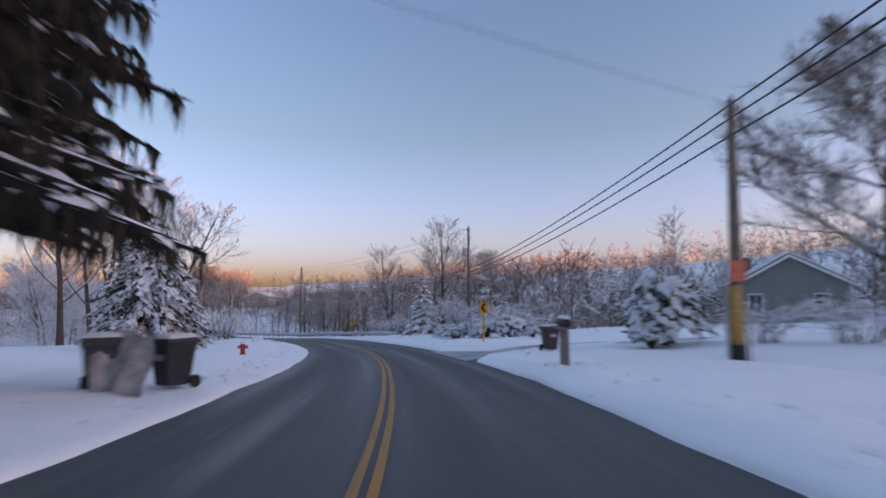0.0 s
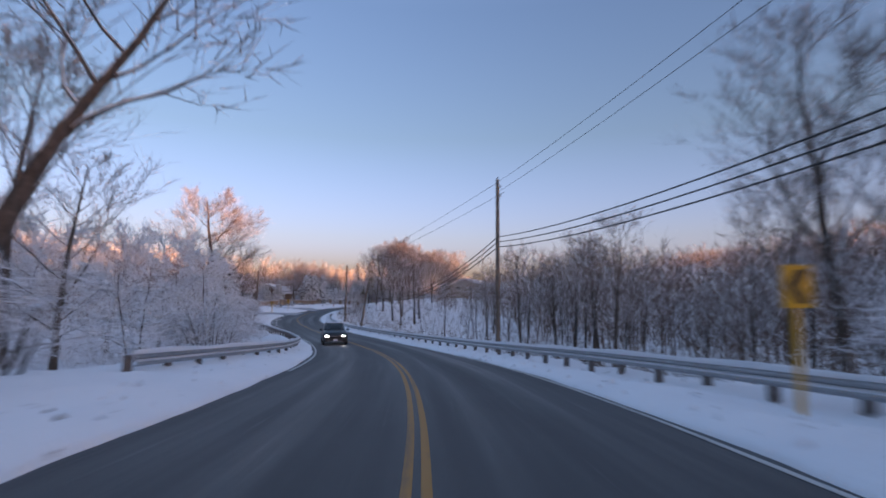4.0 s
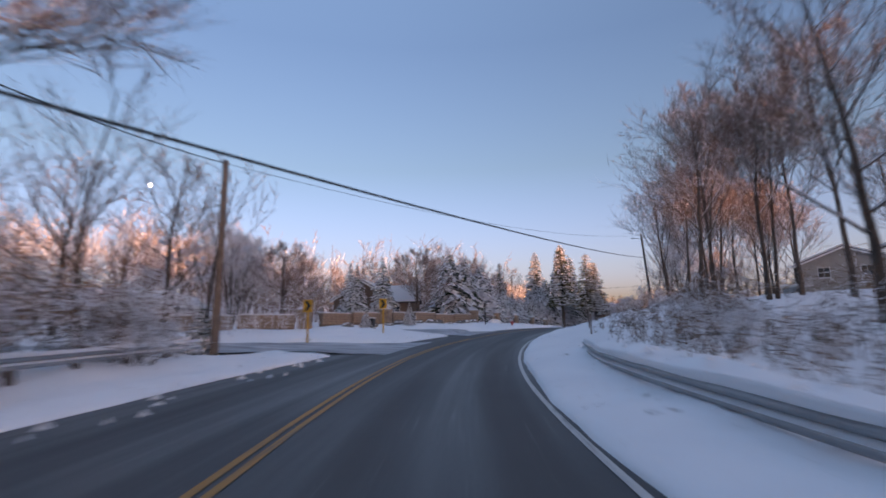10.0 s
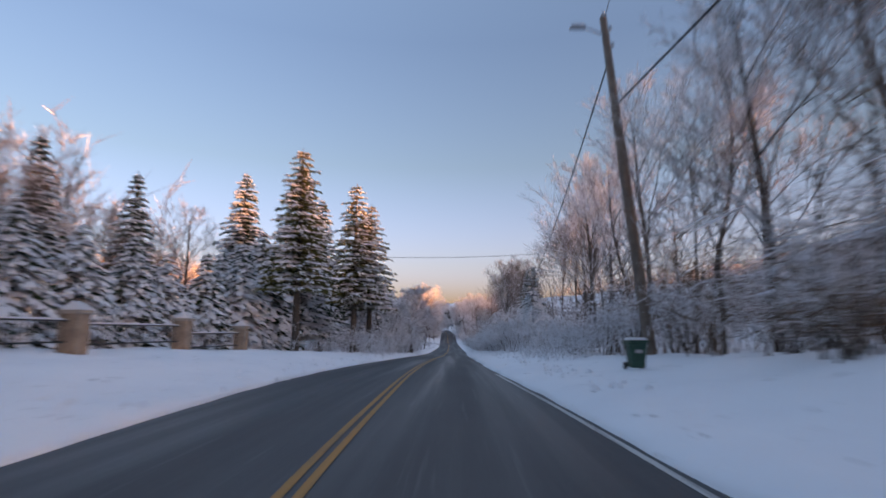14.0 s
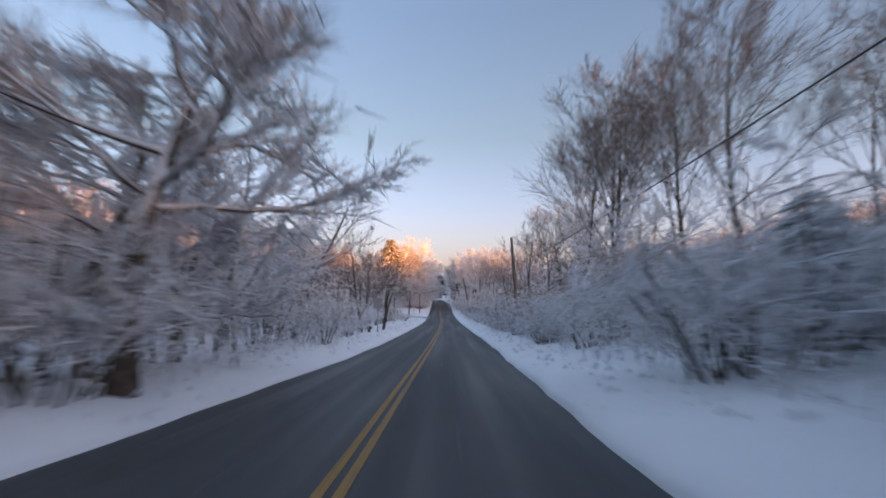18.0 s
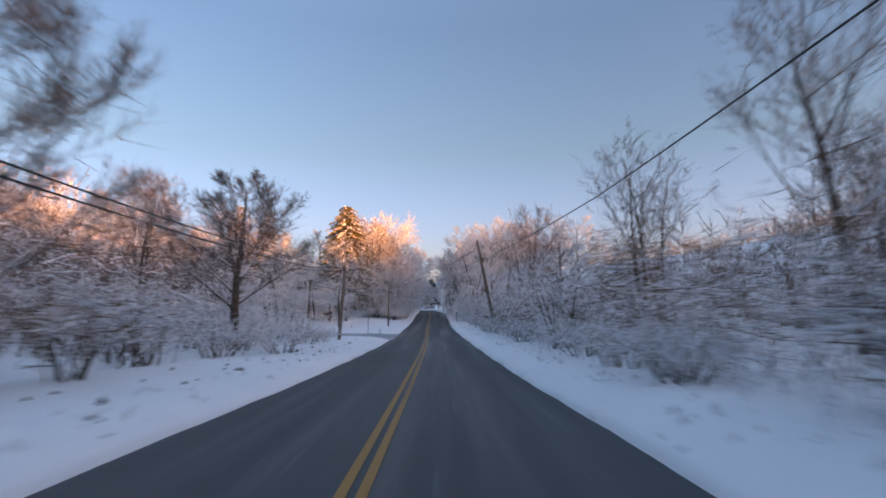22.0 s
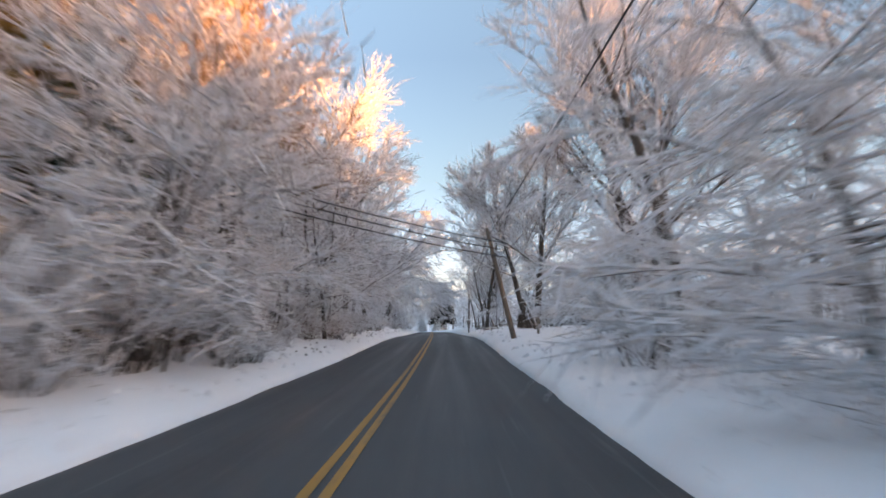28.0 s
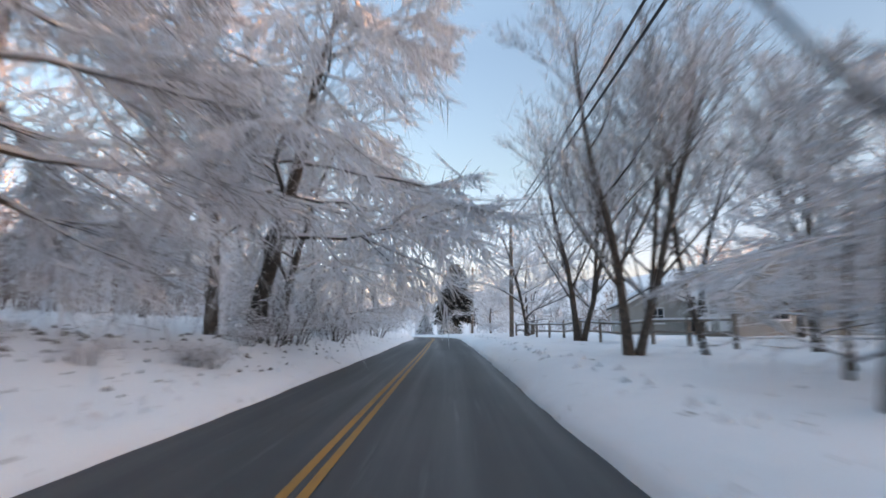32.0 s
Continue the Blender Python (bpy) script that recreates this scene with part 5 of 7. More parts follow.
put(BUSHES[2], 379.5, -8.6, 1.0), put(BUSHES[0], 381.5, -11.5, 0.9), put(BUSHES[2], 383.5, -9.6, 1.0), put(BUSHES[0], 378.5, -12, 0.9), put(BUSHES[2], 376, -8, 0.9)
put(ROUND, 381, -9.4, 1.0, 100), put(BUSHES[2], 378, -6.2, 0.8), put(BUSHES[2], 384, -6.8, 0.7), put(BUSHES[0], 372, -8.5, 1.0), put(BUSHES[2], 388, -7, 0.6)
woods(BUSHES + BROWN, 330, 436, 4.4, 8.0, 36, (0.7, 1.0))
woods(BUSHES[2:3], 300, 440, 3.9, 5.2, 30, (0.6, 0.9))
woods(SLIM, 332, 440, 8, 18, 10, (0.6, 0.8))
woods(TREES, 345, 440, 12, 24, 7, (0.5, 0.68))
put(CROOKED, 392, 7.8, 0.9), put(SLIM[2], 379, 8.5, 0.7), put(TREES[3], 415, 9.2, 0.66), put(TREES[0], 404, 8.5, 0.7)
woods(BUSHES + WHITE_BUSHES, 362, 394, -20, -9, 18)
woods(TREES + SLIM, 350, 396, -36, -18, 6, (0.6, 0.8))
# lawn with the white house
put(CROOKED, 418.5, -11.2, 0.75, 0, label="small bare garden tree with snow"), put(CROOKED, 412, -17.5, 0.8), put(BUSHES[1], 428, -16, 1.0), put(BUSHES[0], 424, -19, 1.0), put(BUSHES[2], 433.5, -12.4, 1.0), put(BUSHES[3], 445, -13.2, 1.0), put(BUSHES[1], 441.5, -12.6, 0.8)
put(WHITE_TREES[1], 425, -15.5, 0.8), put(WHITE_TREES[1], 430, -14.6, 0.85), put(RUST_TREES[0], 430.6, -12.4, 0.75), put(WHITE_TREES[1], 421, -19, 0.8), put(WHITE_SLIM[1], 427, -18.5, 0.9), put(WHITE_SLIM[1], 408, -22, 0.9), put(WHITE_SLIM[0], 414, -21, 1.0), put(TREES[1], 404, -26, 0.75), put(TREES[3], 411, -30, 0.85)
put(WHITE_TREES[1], 441.5, -8.2, 0.75), put(WHITE_TREES[1], 443, -9.8, 0.6), put(WHITE_TREES[1], 446, -7.2, 0.7), put(WHITE_SLIM[1], 439.8, -9.6, 0.8), put(BUSHES[3], 441, -7.0, 0.8), put(BUSHES[1], 443.5, -6.6, 0.9), put(BUSHES[0], 438.5, -8.8, 0.9)
put(PINES[0], 433, -28.5, 0.95, 10), put(PINES[0], 437.5, -26, 0.98, 80)
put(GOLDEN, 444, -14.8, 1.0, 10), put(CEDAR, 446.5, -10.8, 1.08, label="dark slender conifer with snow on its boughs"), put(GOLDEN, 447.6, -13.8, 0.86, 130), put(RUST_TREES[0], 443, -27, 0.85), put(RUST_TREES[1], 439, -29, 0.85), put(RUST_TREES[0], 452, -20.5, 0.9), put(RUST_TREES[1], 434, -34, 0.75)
for s_, l_, k_, sc_ in ((422, -24, 0, 0.85), (427, -27, 2, 0.9), (417, -23, 1, 0.75)):
    put(TREES[k_], s_, l_, sc_)
put(WHITE_TREES[1], 430, -22, 1.0)
# the white tunnel
for s_, l_, k_, sc_ in ((449, -7.4, 1, 0.8), (457, -7.0, 1, 0.9), (464, -7.8, 0, 0.85), (468, -10.5, 2, 1.25), (472, -7.8, 2, 0.8), (477, -10.5, 0, 1.2), (482, -7.6, 2, 0.85), (486, -9.6, 0, 0.9), (500, -9, 2, 0.9), (505, -8, 0, 0.9), (512, -8, 1, 1.0), (520, -8, 2, 0.9), (530, -8, 1, 1.0), (545, -8, 0, 1.0)):
    put(WHITE_TREES[k_], s_, l_, sc_)
for k_, (s_, l_, sc_) in enumerate(((447.5, -11.4, 0.95), (450, -13.5, 1.1), (453, -10.6, 1.0), (456, -13.2, 1.1), (460, -10.8, 1.05), (464, -13, 1.1))):
    put(RUST_TREES[k_ % 2], s_, l_, sc_, group="rusty trees in low sun")
woods(WHITE_TREES, 462, 520, -22, -10, 8)
woods(WHITE_SLIM, 442, 462, -12, -5.6, 9)
woods(WHITE_SLIM, 462, 520, -14, -7, 10)
woods(WHITE_BUSHES, 436, 462, -9.5, -6.2, 16, (0.8, 1.2), group="snow-buried bushes")
put(BROWN[0], 453.5, -5.9, 0.4), put(BROWN[1], 456, -5.4, 0.3), put(BROWN[0], 459.5, -5.8, 0.45), put(BROWN[0], 463, -5.6, 0.4), put(BROWN[1], 466, -5.9, 0.4), put(BROWN[0], 470, -5.7, 0.35)
woods(BUSHES, 496, 530, -8, -5.2, 10)
woods(BUSHES[2:3], 438, 462, -6.4, -5.0, 8, (0.4, 0.6))
woods(BUSHES[2:3], 462, 500, -8, -5, 9, (0.3, 0.5))
woods(WHITE_BUSHES, 452, 476, -7.2, -5.3, 14, (0.3, 0.5), group="snow-buried bushes")
put(WHITE_TREES[1], 438, -8.8, 0.5), put(WHITE_SLIM[0], 440, -7.2, 0.7)
put(WEEPING, 500, -7.4, 1.25, 10), put(WEEPING, 489, -10.2, 1.05, 130)
put(WHITE_TREES[1], 440, 6.8, 0.95, 20), put(WHITE_TREES[2], 446.5, 6.8, 0.9, 70), put(WHITE_TREES[2], 452, 8.0, 1.0), put(WHITE_TREES[1], 436, 6.0, 0.8), put(WHITE_SLIM[0], 443, 5.2, 0.8), put(WHITE_SLIM[0], 449, 5.6, 0.7), put(WHITE_SLIM[0], 437.5, 5.0, 0.7)
woods(WHITE_BUSHES, 432, 455, 4.2, 7.5, 16, (0.6, 0.95), group="snow-buried bushes"), put(WHITE_TREES[1], 457, 10, 0.9)
put(FAN, 485.2, 4.2, 1.15, 0, label="tall bare tree with sunlit bark beside the lawn")
put(BIG_VASE, 457.7, 10.2, 0.82, 20), put(TREES[1], 447, 14.5, 0.9), put(WHITE_TREES[2], 443, 11.5, 1.0), put(TREES[0], 439, 17, 1.0), put(BUSHES[0], 470.5, 6.4, 0.7), put(BUSHES[1], 471, 8.2, 0.7), put(BUSHES[2], 468, 7.2, 0.8)
put(FORKED, 469.4, 6.1, 0.95, 70, lean=-9), put(VASE, 494.6, 4.9, 0.6, 50, label="bare tree with several close stems"), put(TALL[1], 482.9, 9.2, 0.75, 0, label="tall straight bare tree on the lawn"), put(SLIM[2], 494.4, 6.8, 0.75, lean=-5), put(FAN, 494.5, 9.8, 0.85, 90), put(WHITE_SLIM[0], 486.1, 6.2, 0.6), put(WHITE_SLIM[0], 487.5, 5.4, 0.62), put(WHITE_TREES[1], 489.5, 9.5, 0.6), put(WHITE_TREES[2], 507, 12.6, 0.7), put(WHITE_TREES[0], 506.5, 17.3, 0.7), put(VASE, 508, 6.8, 0.7, 50), put(WHITE_TREES[1], 500, 20, 0.9)
put(WHITE_TREES[1], 474, 15.5, 0.8), put(WHITE_TREES[1], 482, 17.5, 0.9), put(WHITE_SLIM[0], 485.8, 5.2, 0.62), put(WHITE_SLIM[0], 489, 6.6, 0.6), put(WHITE_TREES[1], 500, 13.5, 0.7), put(WHITE_SLIM[1], 484, 10.5, 0.7), put(WHITE_TREES[1], 468.5, 12.5, 0.75), put(WHITE_TREES[1], 494, 16, 0.9), put(WHITE_TREES[0], 520, 6, 0.75), put(WHITE_TREES[1], 528, 7, 0.8), put(WHITE_TREES[0], 536, 9, 0.8), put(WHITE_TREES[1], 549, 6.5, 0.9)
woods(WHITE_TREES, 478, 530, 20, 32, 5)
woods(WHITE_TREES, 452, 470, 14, 28, 3)
put(DARK_SPRUCE, 572, 7.0, 0.66, 40, label="dark fir at the bend of the road"), put(CEDAR, 578, 8.4, 0.95), put(SPRUCES[2], 566, 3.4, 0.55), put(SPRUCES[2], 569, 5.2, 0.6), put(WALL_SPRUCES[1], 584, 5.0, 0.6)
put(JUNIPERS[0], 487.5, 14.2, 1.9, 20, label="dark yew hedge heaped with thick snow"), put(JUNIPERS[0], 485, 13.8, 2.0, 200, label="dark yew hedge heaped with thick snow"), put(JUNIPERS[0], 482.2, 13.4, 1.8, 90, label="dark yew hedge heaped with thick snow")
put(SPRUCES[0], 496.5, 20.5, 0.42, label="dark yew hedge capped with snow"), put(SPRUCES[2], 500, 23.0, 0.6, label="dark yew hedge capped with snow")


# ---- shared shapes for things ----
def bm_box(bm, x0, x1, y0, y1, z0, z1, top=1.0, bevel=0.0):
    """A box; top scales its upper face about the middle."""
    cx, cy = (x0 + x1) / 2, (y0 + y1) / 2
    vs_ = [bm.verts.new((cx + (x - cx) * k, cy + (y - cy) * k, z)) for z, k in ((z0, 1), (z1, top)) for x, y in ((x0, y0), (x1, y0), (x1, y1), (x0, y1))]
    fs = [bm.faces.new([vs_[i] for i in q]) for q in ((3, 2, 1, 0), (4, 5, 6, 7), (0, 1, 5, 4), (1, 2, 6, 5), (2, 3, 7, 6), (3, 0, 4, 7))]
    if bevel:
        bmesh.ops.bevel(bm, geom=list({e for f in fs for e in f.edges}), offset=bevel, segments=2, affect="EDGES", profile=0.6)
    return bm


def box(*a, **k):
    return bm_box(bmesh.new(), *a, **k)


def lathe(profile, n=16):
    """A turned body from (radius, height) pairs."""
    bm = bmesh.new()
    rings = []
    for r, z in profile:
        rings.append([bm.verts.new((max(r, 1e-4) * math.cos(2 * math.pi * i / n), max(r, 1e-4) * math.sin(2 * math.pi * i / n), z)) for i in range(n)])
    for a, b in zip(rings, rings[1:]):
        for i in range(n):
            bm.faces.new((a[i], a[(i + 1) % n], b[(i + 1) % n], b[i]))
    bm.faces.new(rings[0][::-1])
    bm.faces.new(rings[-1])
    return bm


def prism(outline, depth, bevel=0.0):
    """An outline in x, z pulled out along y by depth, about y = 0."""
    bm = bmesh.new()
    a = [bm.verts.new((x, -depth / 2, z)) for x, z in outline]
    b = [bm.verts.new((x, depth / 2, z)) for x, z in outline]
    n = len(outline)
    bm.faces.new(a)
    bm.faces.new(b[::-1])
    for i in range(n):
        bm.faces.new((a[i], b[i], b[(i + 1) % n], a[(i + 1) % n]))
    bmesh.ops.recalc_face_normals(bm, faces=bm.faces)
    if bevel:
        bmesh.ops.bevel(bm, geom=bm.edges[:], offset=bevel, segments=2, affect="EDGES", profile=0.6)
    return bm


def rod(p, q, r, n=8):
    bm = bmesh.new()
    p, q = Vector(p), Vector(q)
    bmesh.ops.create_cone(bm, cap_ends=True, segments=n, radius1=r, radius2=r, depth=(q - p).length, matrix=Matrix.Translation((p + q) / 2) @ (q - p).to_track_quat("Z", "Y").to_matrix().to_4x4())
    return bm


def part(name, bm, mat, parent, label="", m=None, smooth=False):
    bmesh.ops.recalc_face_normals(bm, faces=bm.faces)
    me = bpy.data.meshes.new(name)
    bm.to_mesh(me)
    bm.free()
    me.materials.append(mat)
    if smooth:
        me.polygons.foreach_set("use_smooth", [True] * len(me.polygons))
    ob = new(name, me)
    ob.parent = parent
    if m is not None:
        ob.matrix_local = m
    if label:
        ob["label"] = label
    return ob


def heading(s):
    """Degrees of a frame whose y runs along the road at s."""
    i = int(np.clip(s, 0, len(S) - 1))
    return math.degrees(math.atan2(-TAN[i, 0], TAN[i, 1]))


def thing(name, s, lat, label, category, group="", turn=0.0, dz=0.0, flat=False):
    """An Empty at its base; its y runs along the road (plus turn), x to the right."""
    p = place(s, lat, dz)
    if flat:
        p.z = axis_at(s)[2] + dz
    ob = new(name)
    ob.matrix_world = Matrix.Translation(p) @ Matrix.Rotation(radians(heading(s) + turn), 4, "Z")
    return tagged(ob, label, category, group)


SIGN_Y = plain("sign_yellow", (0.62, 0.33, 0.02), 0.45, var=0.12, bmp=0)
SIGN_BACK = plain("sign_back_aluminium", (0.36, 0.37, 0.39), 0.5, metal=0.4, var=0.1)
BLACK = plain("black_paint", (0.015, 0.015, 0.016), 0.5, var=0.2, bmp=0)
BIN_BROWN = plain("brown_bin_plastic", (0.05, 0.035, 0.032), 0.5, var=0.15)
BIN_DARK = plain("dark_bin_plastic", (0.03, 0.033, 0.036), 0.5, var=0.15)
BIN_GREEN = plain("dark_green_plastic", (0.012, 0.06, 0.04), 0.5, var=0.2)
RUBBER = plain("rubber", (0.02, 0.02, 0.02), 0.8)
HYDRANT_RED = plain("hydrant_red", (0.42, 0.03, 0.025), 0.45, var=0.2)
WOOD_GREY = plain("weathered_wood", (0.2, 0.17, 0.145), 0.85, var=0.3, scale=4)
STONE = plain("tan_stone", (0.3, 0.225, 0.165), 0.9, var=0.35, scale=2.5, bmp=0.5)
CAPSTONE = plain("cap_stone", (0.36, 0.31, 0.26), 0.85, var=0.2, scale=3, bmp=0.3)
ROCK = plain("field_rock", (0.17, 0.155, 0.14), 0.9, var=0.35, scale=2, bmp=0.6)
SIDING_W = plain("white_siding", (0.75, 0.76, 0.74), 0.6, var=0.05, scale=1.2)
SIDING_G = plain("grey_green_siding", (0.19, 0.2, 0.185), 0.7, var=0.1, scale=1.2)
SIDING_T = plain("tan_siding", (0.33, 0.31, 0.28), 0.7, var=0.1, scale=1.2)
BROWN_WALL = plain("brown_stone_wall", (0.17, 0.12, 0.09), 0.85, var=0.3, scale=2, bmp=0.4)
TRIM_W = plain("white_trim", (0.8, 0.8, 0.79), 0.5, var=0.05, bmp=0)
SHUTTER = plain("black_shutter", (0.02, 0.024, 0.024), 0.5, bmp=0)
ROOF_D = plain("dark_shingle", (0.06, 0.058, 0.056), 0.9, var=0.3)
CAR_PAINT = plain("dark_grey_car_paint", (0.035, 0.045, 0.05), 0.3, metal=0.3, var=0.1, bmp=0, spec=0.6)
CHROME = plain("chrome", (0.5, 0.5, 0.52), 0.2, metal=1.0, bmp=0)


def glass_build(n, l, p):
    p.inputs["Base Color"].default_value = (0.02, 0.025, 0.03, 1)
    p.inputs["Roughness"].default_value = 0.06
    p.inputs["Specular IOR Level"].default_value = 0.8


GLASS = material("dark_window_glass", glass_build)


def emit(name, col, power):
    def build(n, l, p):
        p.inputs["Base Color"].default_value = (*col, 1)
        p.inputs["Emission Color"].default_value = (*col, 1)
        p.inputs["Emission Strength"].default_value = power
    return material(name, build)


HEADLIGHT = emit("headlight", (0.95, 0.97, 1.0), 7.0)
MOONLIGHT = emit("moon", (1.0, 0.97, 0.95), 2.2)

# ---- moon ----
bm = bmesh.new()
bmesh.ops.create_uvsphere(bm, u_segments=24, v_segments=12, radius=13)
moon = mesh_object("moon", [(0, 0, 0)], [], MOONLIGHT)
bm.to_mesh(moon.data)
bm.free()
moon.location = (-3144 * 1.0, 1987, 967)
tagged(moon, "pale full moon low in the sky", "moon")


# ---- guard rails ----
def rail_profile():
    """A W-shaped beam: offsets towards the road and heights."""
    return [(0.0, 0.44), (0.03, 0.47), (0.08, 0.5), (0.08, 0.54), (0.03, 0.58), (0.0, 0.6), (0.03, 0.62), (0.08, 0.66), (0.08, 0.7), (0.03, 0.73), (0.0, 0.76)]


def guard_rail(tab, sd, label, top, step=1.905):
    s0, s1 = tab[0][0], tab[-1][0]
    ts, tl = zip(*tab)
    lat_at = lambda s: np.interp(s, ts, tl)
    root = thing("guard_rail", s0, float(lat_at(s0)), label, "guard rail", "guard rails")
    inv = root.matrix_world.inverted()
    prof = rail_profile()
    height = lambda s: top - 0.76
    s, k = s0, 0
    while s < s1 - 0.5:
        e = min(s + 2 * step, s1)
        seg = np.linspace(s - 0.03, e + 0.03, 5)
        for pname, mat, pts, sm in (("rail_beam", STEEL, prof, True), ("groove_snow", SNOW_PAD, [(0.078, 0.552), (0.066, 0.578), (0.04, 0.602), (0.012, 0.614)], True), ("rail_snow", SNOW_PAD, [(-0.05, 0.75), (-0.04, 0.82), (0.02, 0.86), (0.08, 0.82), (0.1, 0.74)], True)):
            v = []
            for q in seg:
                x, y, z, a, b = axis_at(q)
                l_ = float(lat_at(q))
                zz = z + height(q)
                for o, h_ in pts:
                    o2 = o if pname != "rail_snow" else o * (0.8 + 0.3 * math.sin(q * 2.1))
                    v.append(inv @ Vector((x + a * (l_ - sd * o2), y + b * (l_ - sd * o2), zz + h_ + (0.025 * math.sin(q * 1.3) if pname == "rail_snow" and h_ > 0.8 else 0))))
            ob = mesh_object(pname, [tuple(p) for p in v], grid_faces(5, len(pts)), mat, parent=root, smooth=sm)
        s = e
    for q in np.arange(s0, s1, step):
        l_ = float(lat_at(q))
        x, y, z, a, b = axis_at(q)
        bmp_ = box(-0.075, 0.075, -0.1, 0.1, -0.5, 0.72, bevel=0.01)
        p = Vector((x + a * (l_ + sd * 0.14), y + b * (l_ + sd * 0.14), z + height(q)))
        part("post", bmp_, RUST, root, m=inv @ Matrix.Translation(p) @ Matrix.Rotation(radians(heading(q)), 4, "Z"))
    return root


guard_rail(RAIL_R, 1, "galvanised steel guard rail topped with snow along the curve", 0.62)
guard_rail(RAIL_L, -1, "galvanised steel guard rail topped with snow along the curve", 0.74)



# ---- poles and cables ----
POLE_TOPS = {}


def utility_pole(key, s, lat, h, lean_x=0.0, lean_y=0.0, r=0.15, label="", kit=(), sink=0.0):
    root = thing("utility_pole", s, lat, label or "weathered wooden utility pole in the snow", "pole", "utility poles")
    tip = Vector((lean_x, lean_y, h))
    wood = Sheaf()
    wood.tube([Vector((-lean_x * 0.1, 0, -0.5)), tip * 0.5, tip], [r * 1.15, r, r * 0.75], 12)
    ob = mesh_object("pole_shaft", [tuple(p) for p in wood.v], wood.f + [tuple(range(24, 36))], POLE, parent=root, smooth=True)
    up = tip.normalized()
    at = lambda f: tip * f
    if "arm" in kit:
        part("crossarm", box(-1.1, 1.1, -0.05, 0.05, -0.06, 0.06, bevel=0.01), POLE, root, m=Matrix.Translation(at(0.95) + Vector((0, -0.15, 0))))
        for x in (-0.95, -0.45, 0.45, 0.95):
            part("insulator", lathe([(0.02, 0), (0.05, 0.04), (0.03, 0.07), (0.05, 0.11), (0.02, 0.16)], 8), SIGN_BACK, root, m=Matrix.Translation(at(0.95) + Vector((x, -0.15, 0.06))))
    if "pins" in kit:
        for f, x in ((1.0, 0.0), (0.955, 0.2), (0.9, 0.2)):
            part("insulator", lathe([(0.025, 0), (0.06, 0.05), (0.035, 0.08), (0.06, 0.13), (0.02, 0.2)], 8), SIGN_BACK, root, m=Matrix.Translation(at(f) + Vector((x, 0, 0))))
    if "can" in kit:
        part("transformer", lathe([(0.02, 0), (0.24, 0.03), (0.25, 0.1), (0.25, 0.72), (0.22, 0.8), (0.05, 0.84), (0.04, 0.95)], 14), SIGN_BACK, root, "grey transformer can", m=Matrix.Translation(at(0.72) + Vector((-0.42, 0, 0))), smooth=True)
        part("bracket", box(-0.3, 0, -0.04, 0.04, 0.2, 0.3), STEEL, root, m=Matrix.Translation(at(0.72)))
        part("bracket_arm", rod((0, 0, 0), (-0.9, 0, 0.12), 0.03), STEEL, root, m=Matrix.Translation(at(0.97)))
    if "guard" in kit:
        part("pole_guard", lathe([(r * 1.3, 0.05), (r * 1.25, 2.0), (r * 1.05, 2.05)], 12), plain("faded_yellow_plastic", (0.4, 0.24, 0.07), 0.6, var=0.3), root, "faded yellow plastic cable guard", smooth=True)
        part("marker_plate", box(-0.25, 0.25, -0.24, -0.2, 2.15, 2.75, bevel=0.01), plain("orange_plate", (0.5, 0.12, 0.06), 0.5, bmp=0), root, "orange-red marker plate")
        part("conduit", rod((-0.28, 0, 0), (-0.26, 0, 2.9), 0.05), SIGN_BACK, root)
        part("base_sleeve", lathe([(r * 1.4, -0.1), (r * 1.4, 0.35)], 12), BLACK, root)
    if "lamp" in kit:
        part("lamp_arm", rod((0, 0, 0), (-0.9, -0.3, 0.15), 0.03), STEEL, root, m=Matrix.Translation(at(0.94)))
        part("lamp_head", box(-0.3, 0.3, -0.12, 0.12, -0.06, 0.08, top=0.6, bevel=0.02), SIGN_BACK, root, m=Matrix.Translation(at(0.94) + Vector((-1.1, -0.35, 0.14))))
    if "drum" in kit:
        part("splice_case", rod((0.15, -0.4, 0), (0.15, 0.4, 0), 0.09, 10), BLACK, root, m=Matrix.Translation(at(0.8)))
    POLE_TOPS[key] = (root.matrix_world @ at(0.985), root.matrix_world @ at(0.93), root.matrix_world @ at(0.86), root.matrix_world @ at(0.6))
    return root


utility_pole("a", 44.2, 9.5, 7.6, 0.3, 0, 0.16, kit=("guard", "pins"), label="wooden utility pole with a yellow guard and marker plate")
utility_pole("b", 79.7, 13.3, 10.6, 0.1, 0, kit=("pins", "can"), label="wooden utility pole carrying a grey transformer")
utility_pole("c", 122.0, 7.9, 12.6, 0, 0, kit=("pins",))
utility_pole("d", 167.4, 6.6, 6.6, 0.95, 0.2, 0.14, kit=("drum",), label="leaning wooden pole holding thick cables")
utility_pole("e", 176.4, 5.35, 9.3, 0.12, 0, 0.16, kit=("pins",), label="straight wooden utility pole behind the guard rail")
utility_pole("f", 183, -13.8, 9.6, -0.5, 0.1, 0.16)
utility_pole("g", 200.3, -12.1, 8.9, 0.1, 0, 0.17, label="reddish wooden pole at the side road")
utility_pole("h", 258.3, 6.5, 12.3, -0.9, 0.3, 0.17, kit=("pins", "lamp"), label="leaning wooden utility pole with a street lamp")
utility_pole("i", 334.6, 4.75, 6.3, -0.4, 0, 0.11, label="slim pale wooden pole among brush")
utility_pole("j", 330.5, -9.6, 5.6, 0.2, 0, 0.13, kit=("drum",))
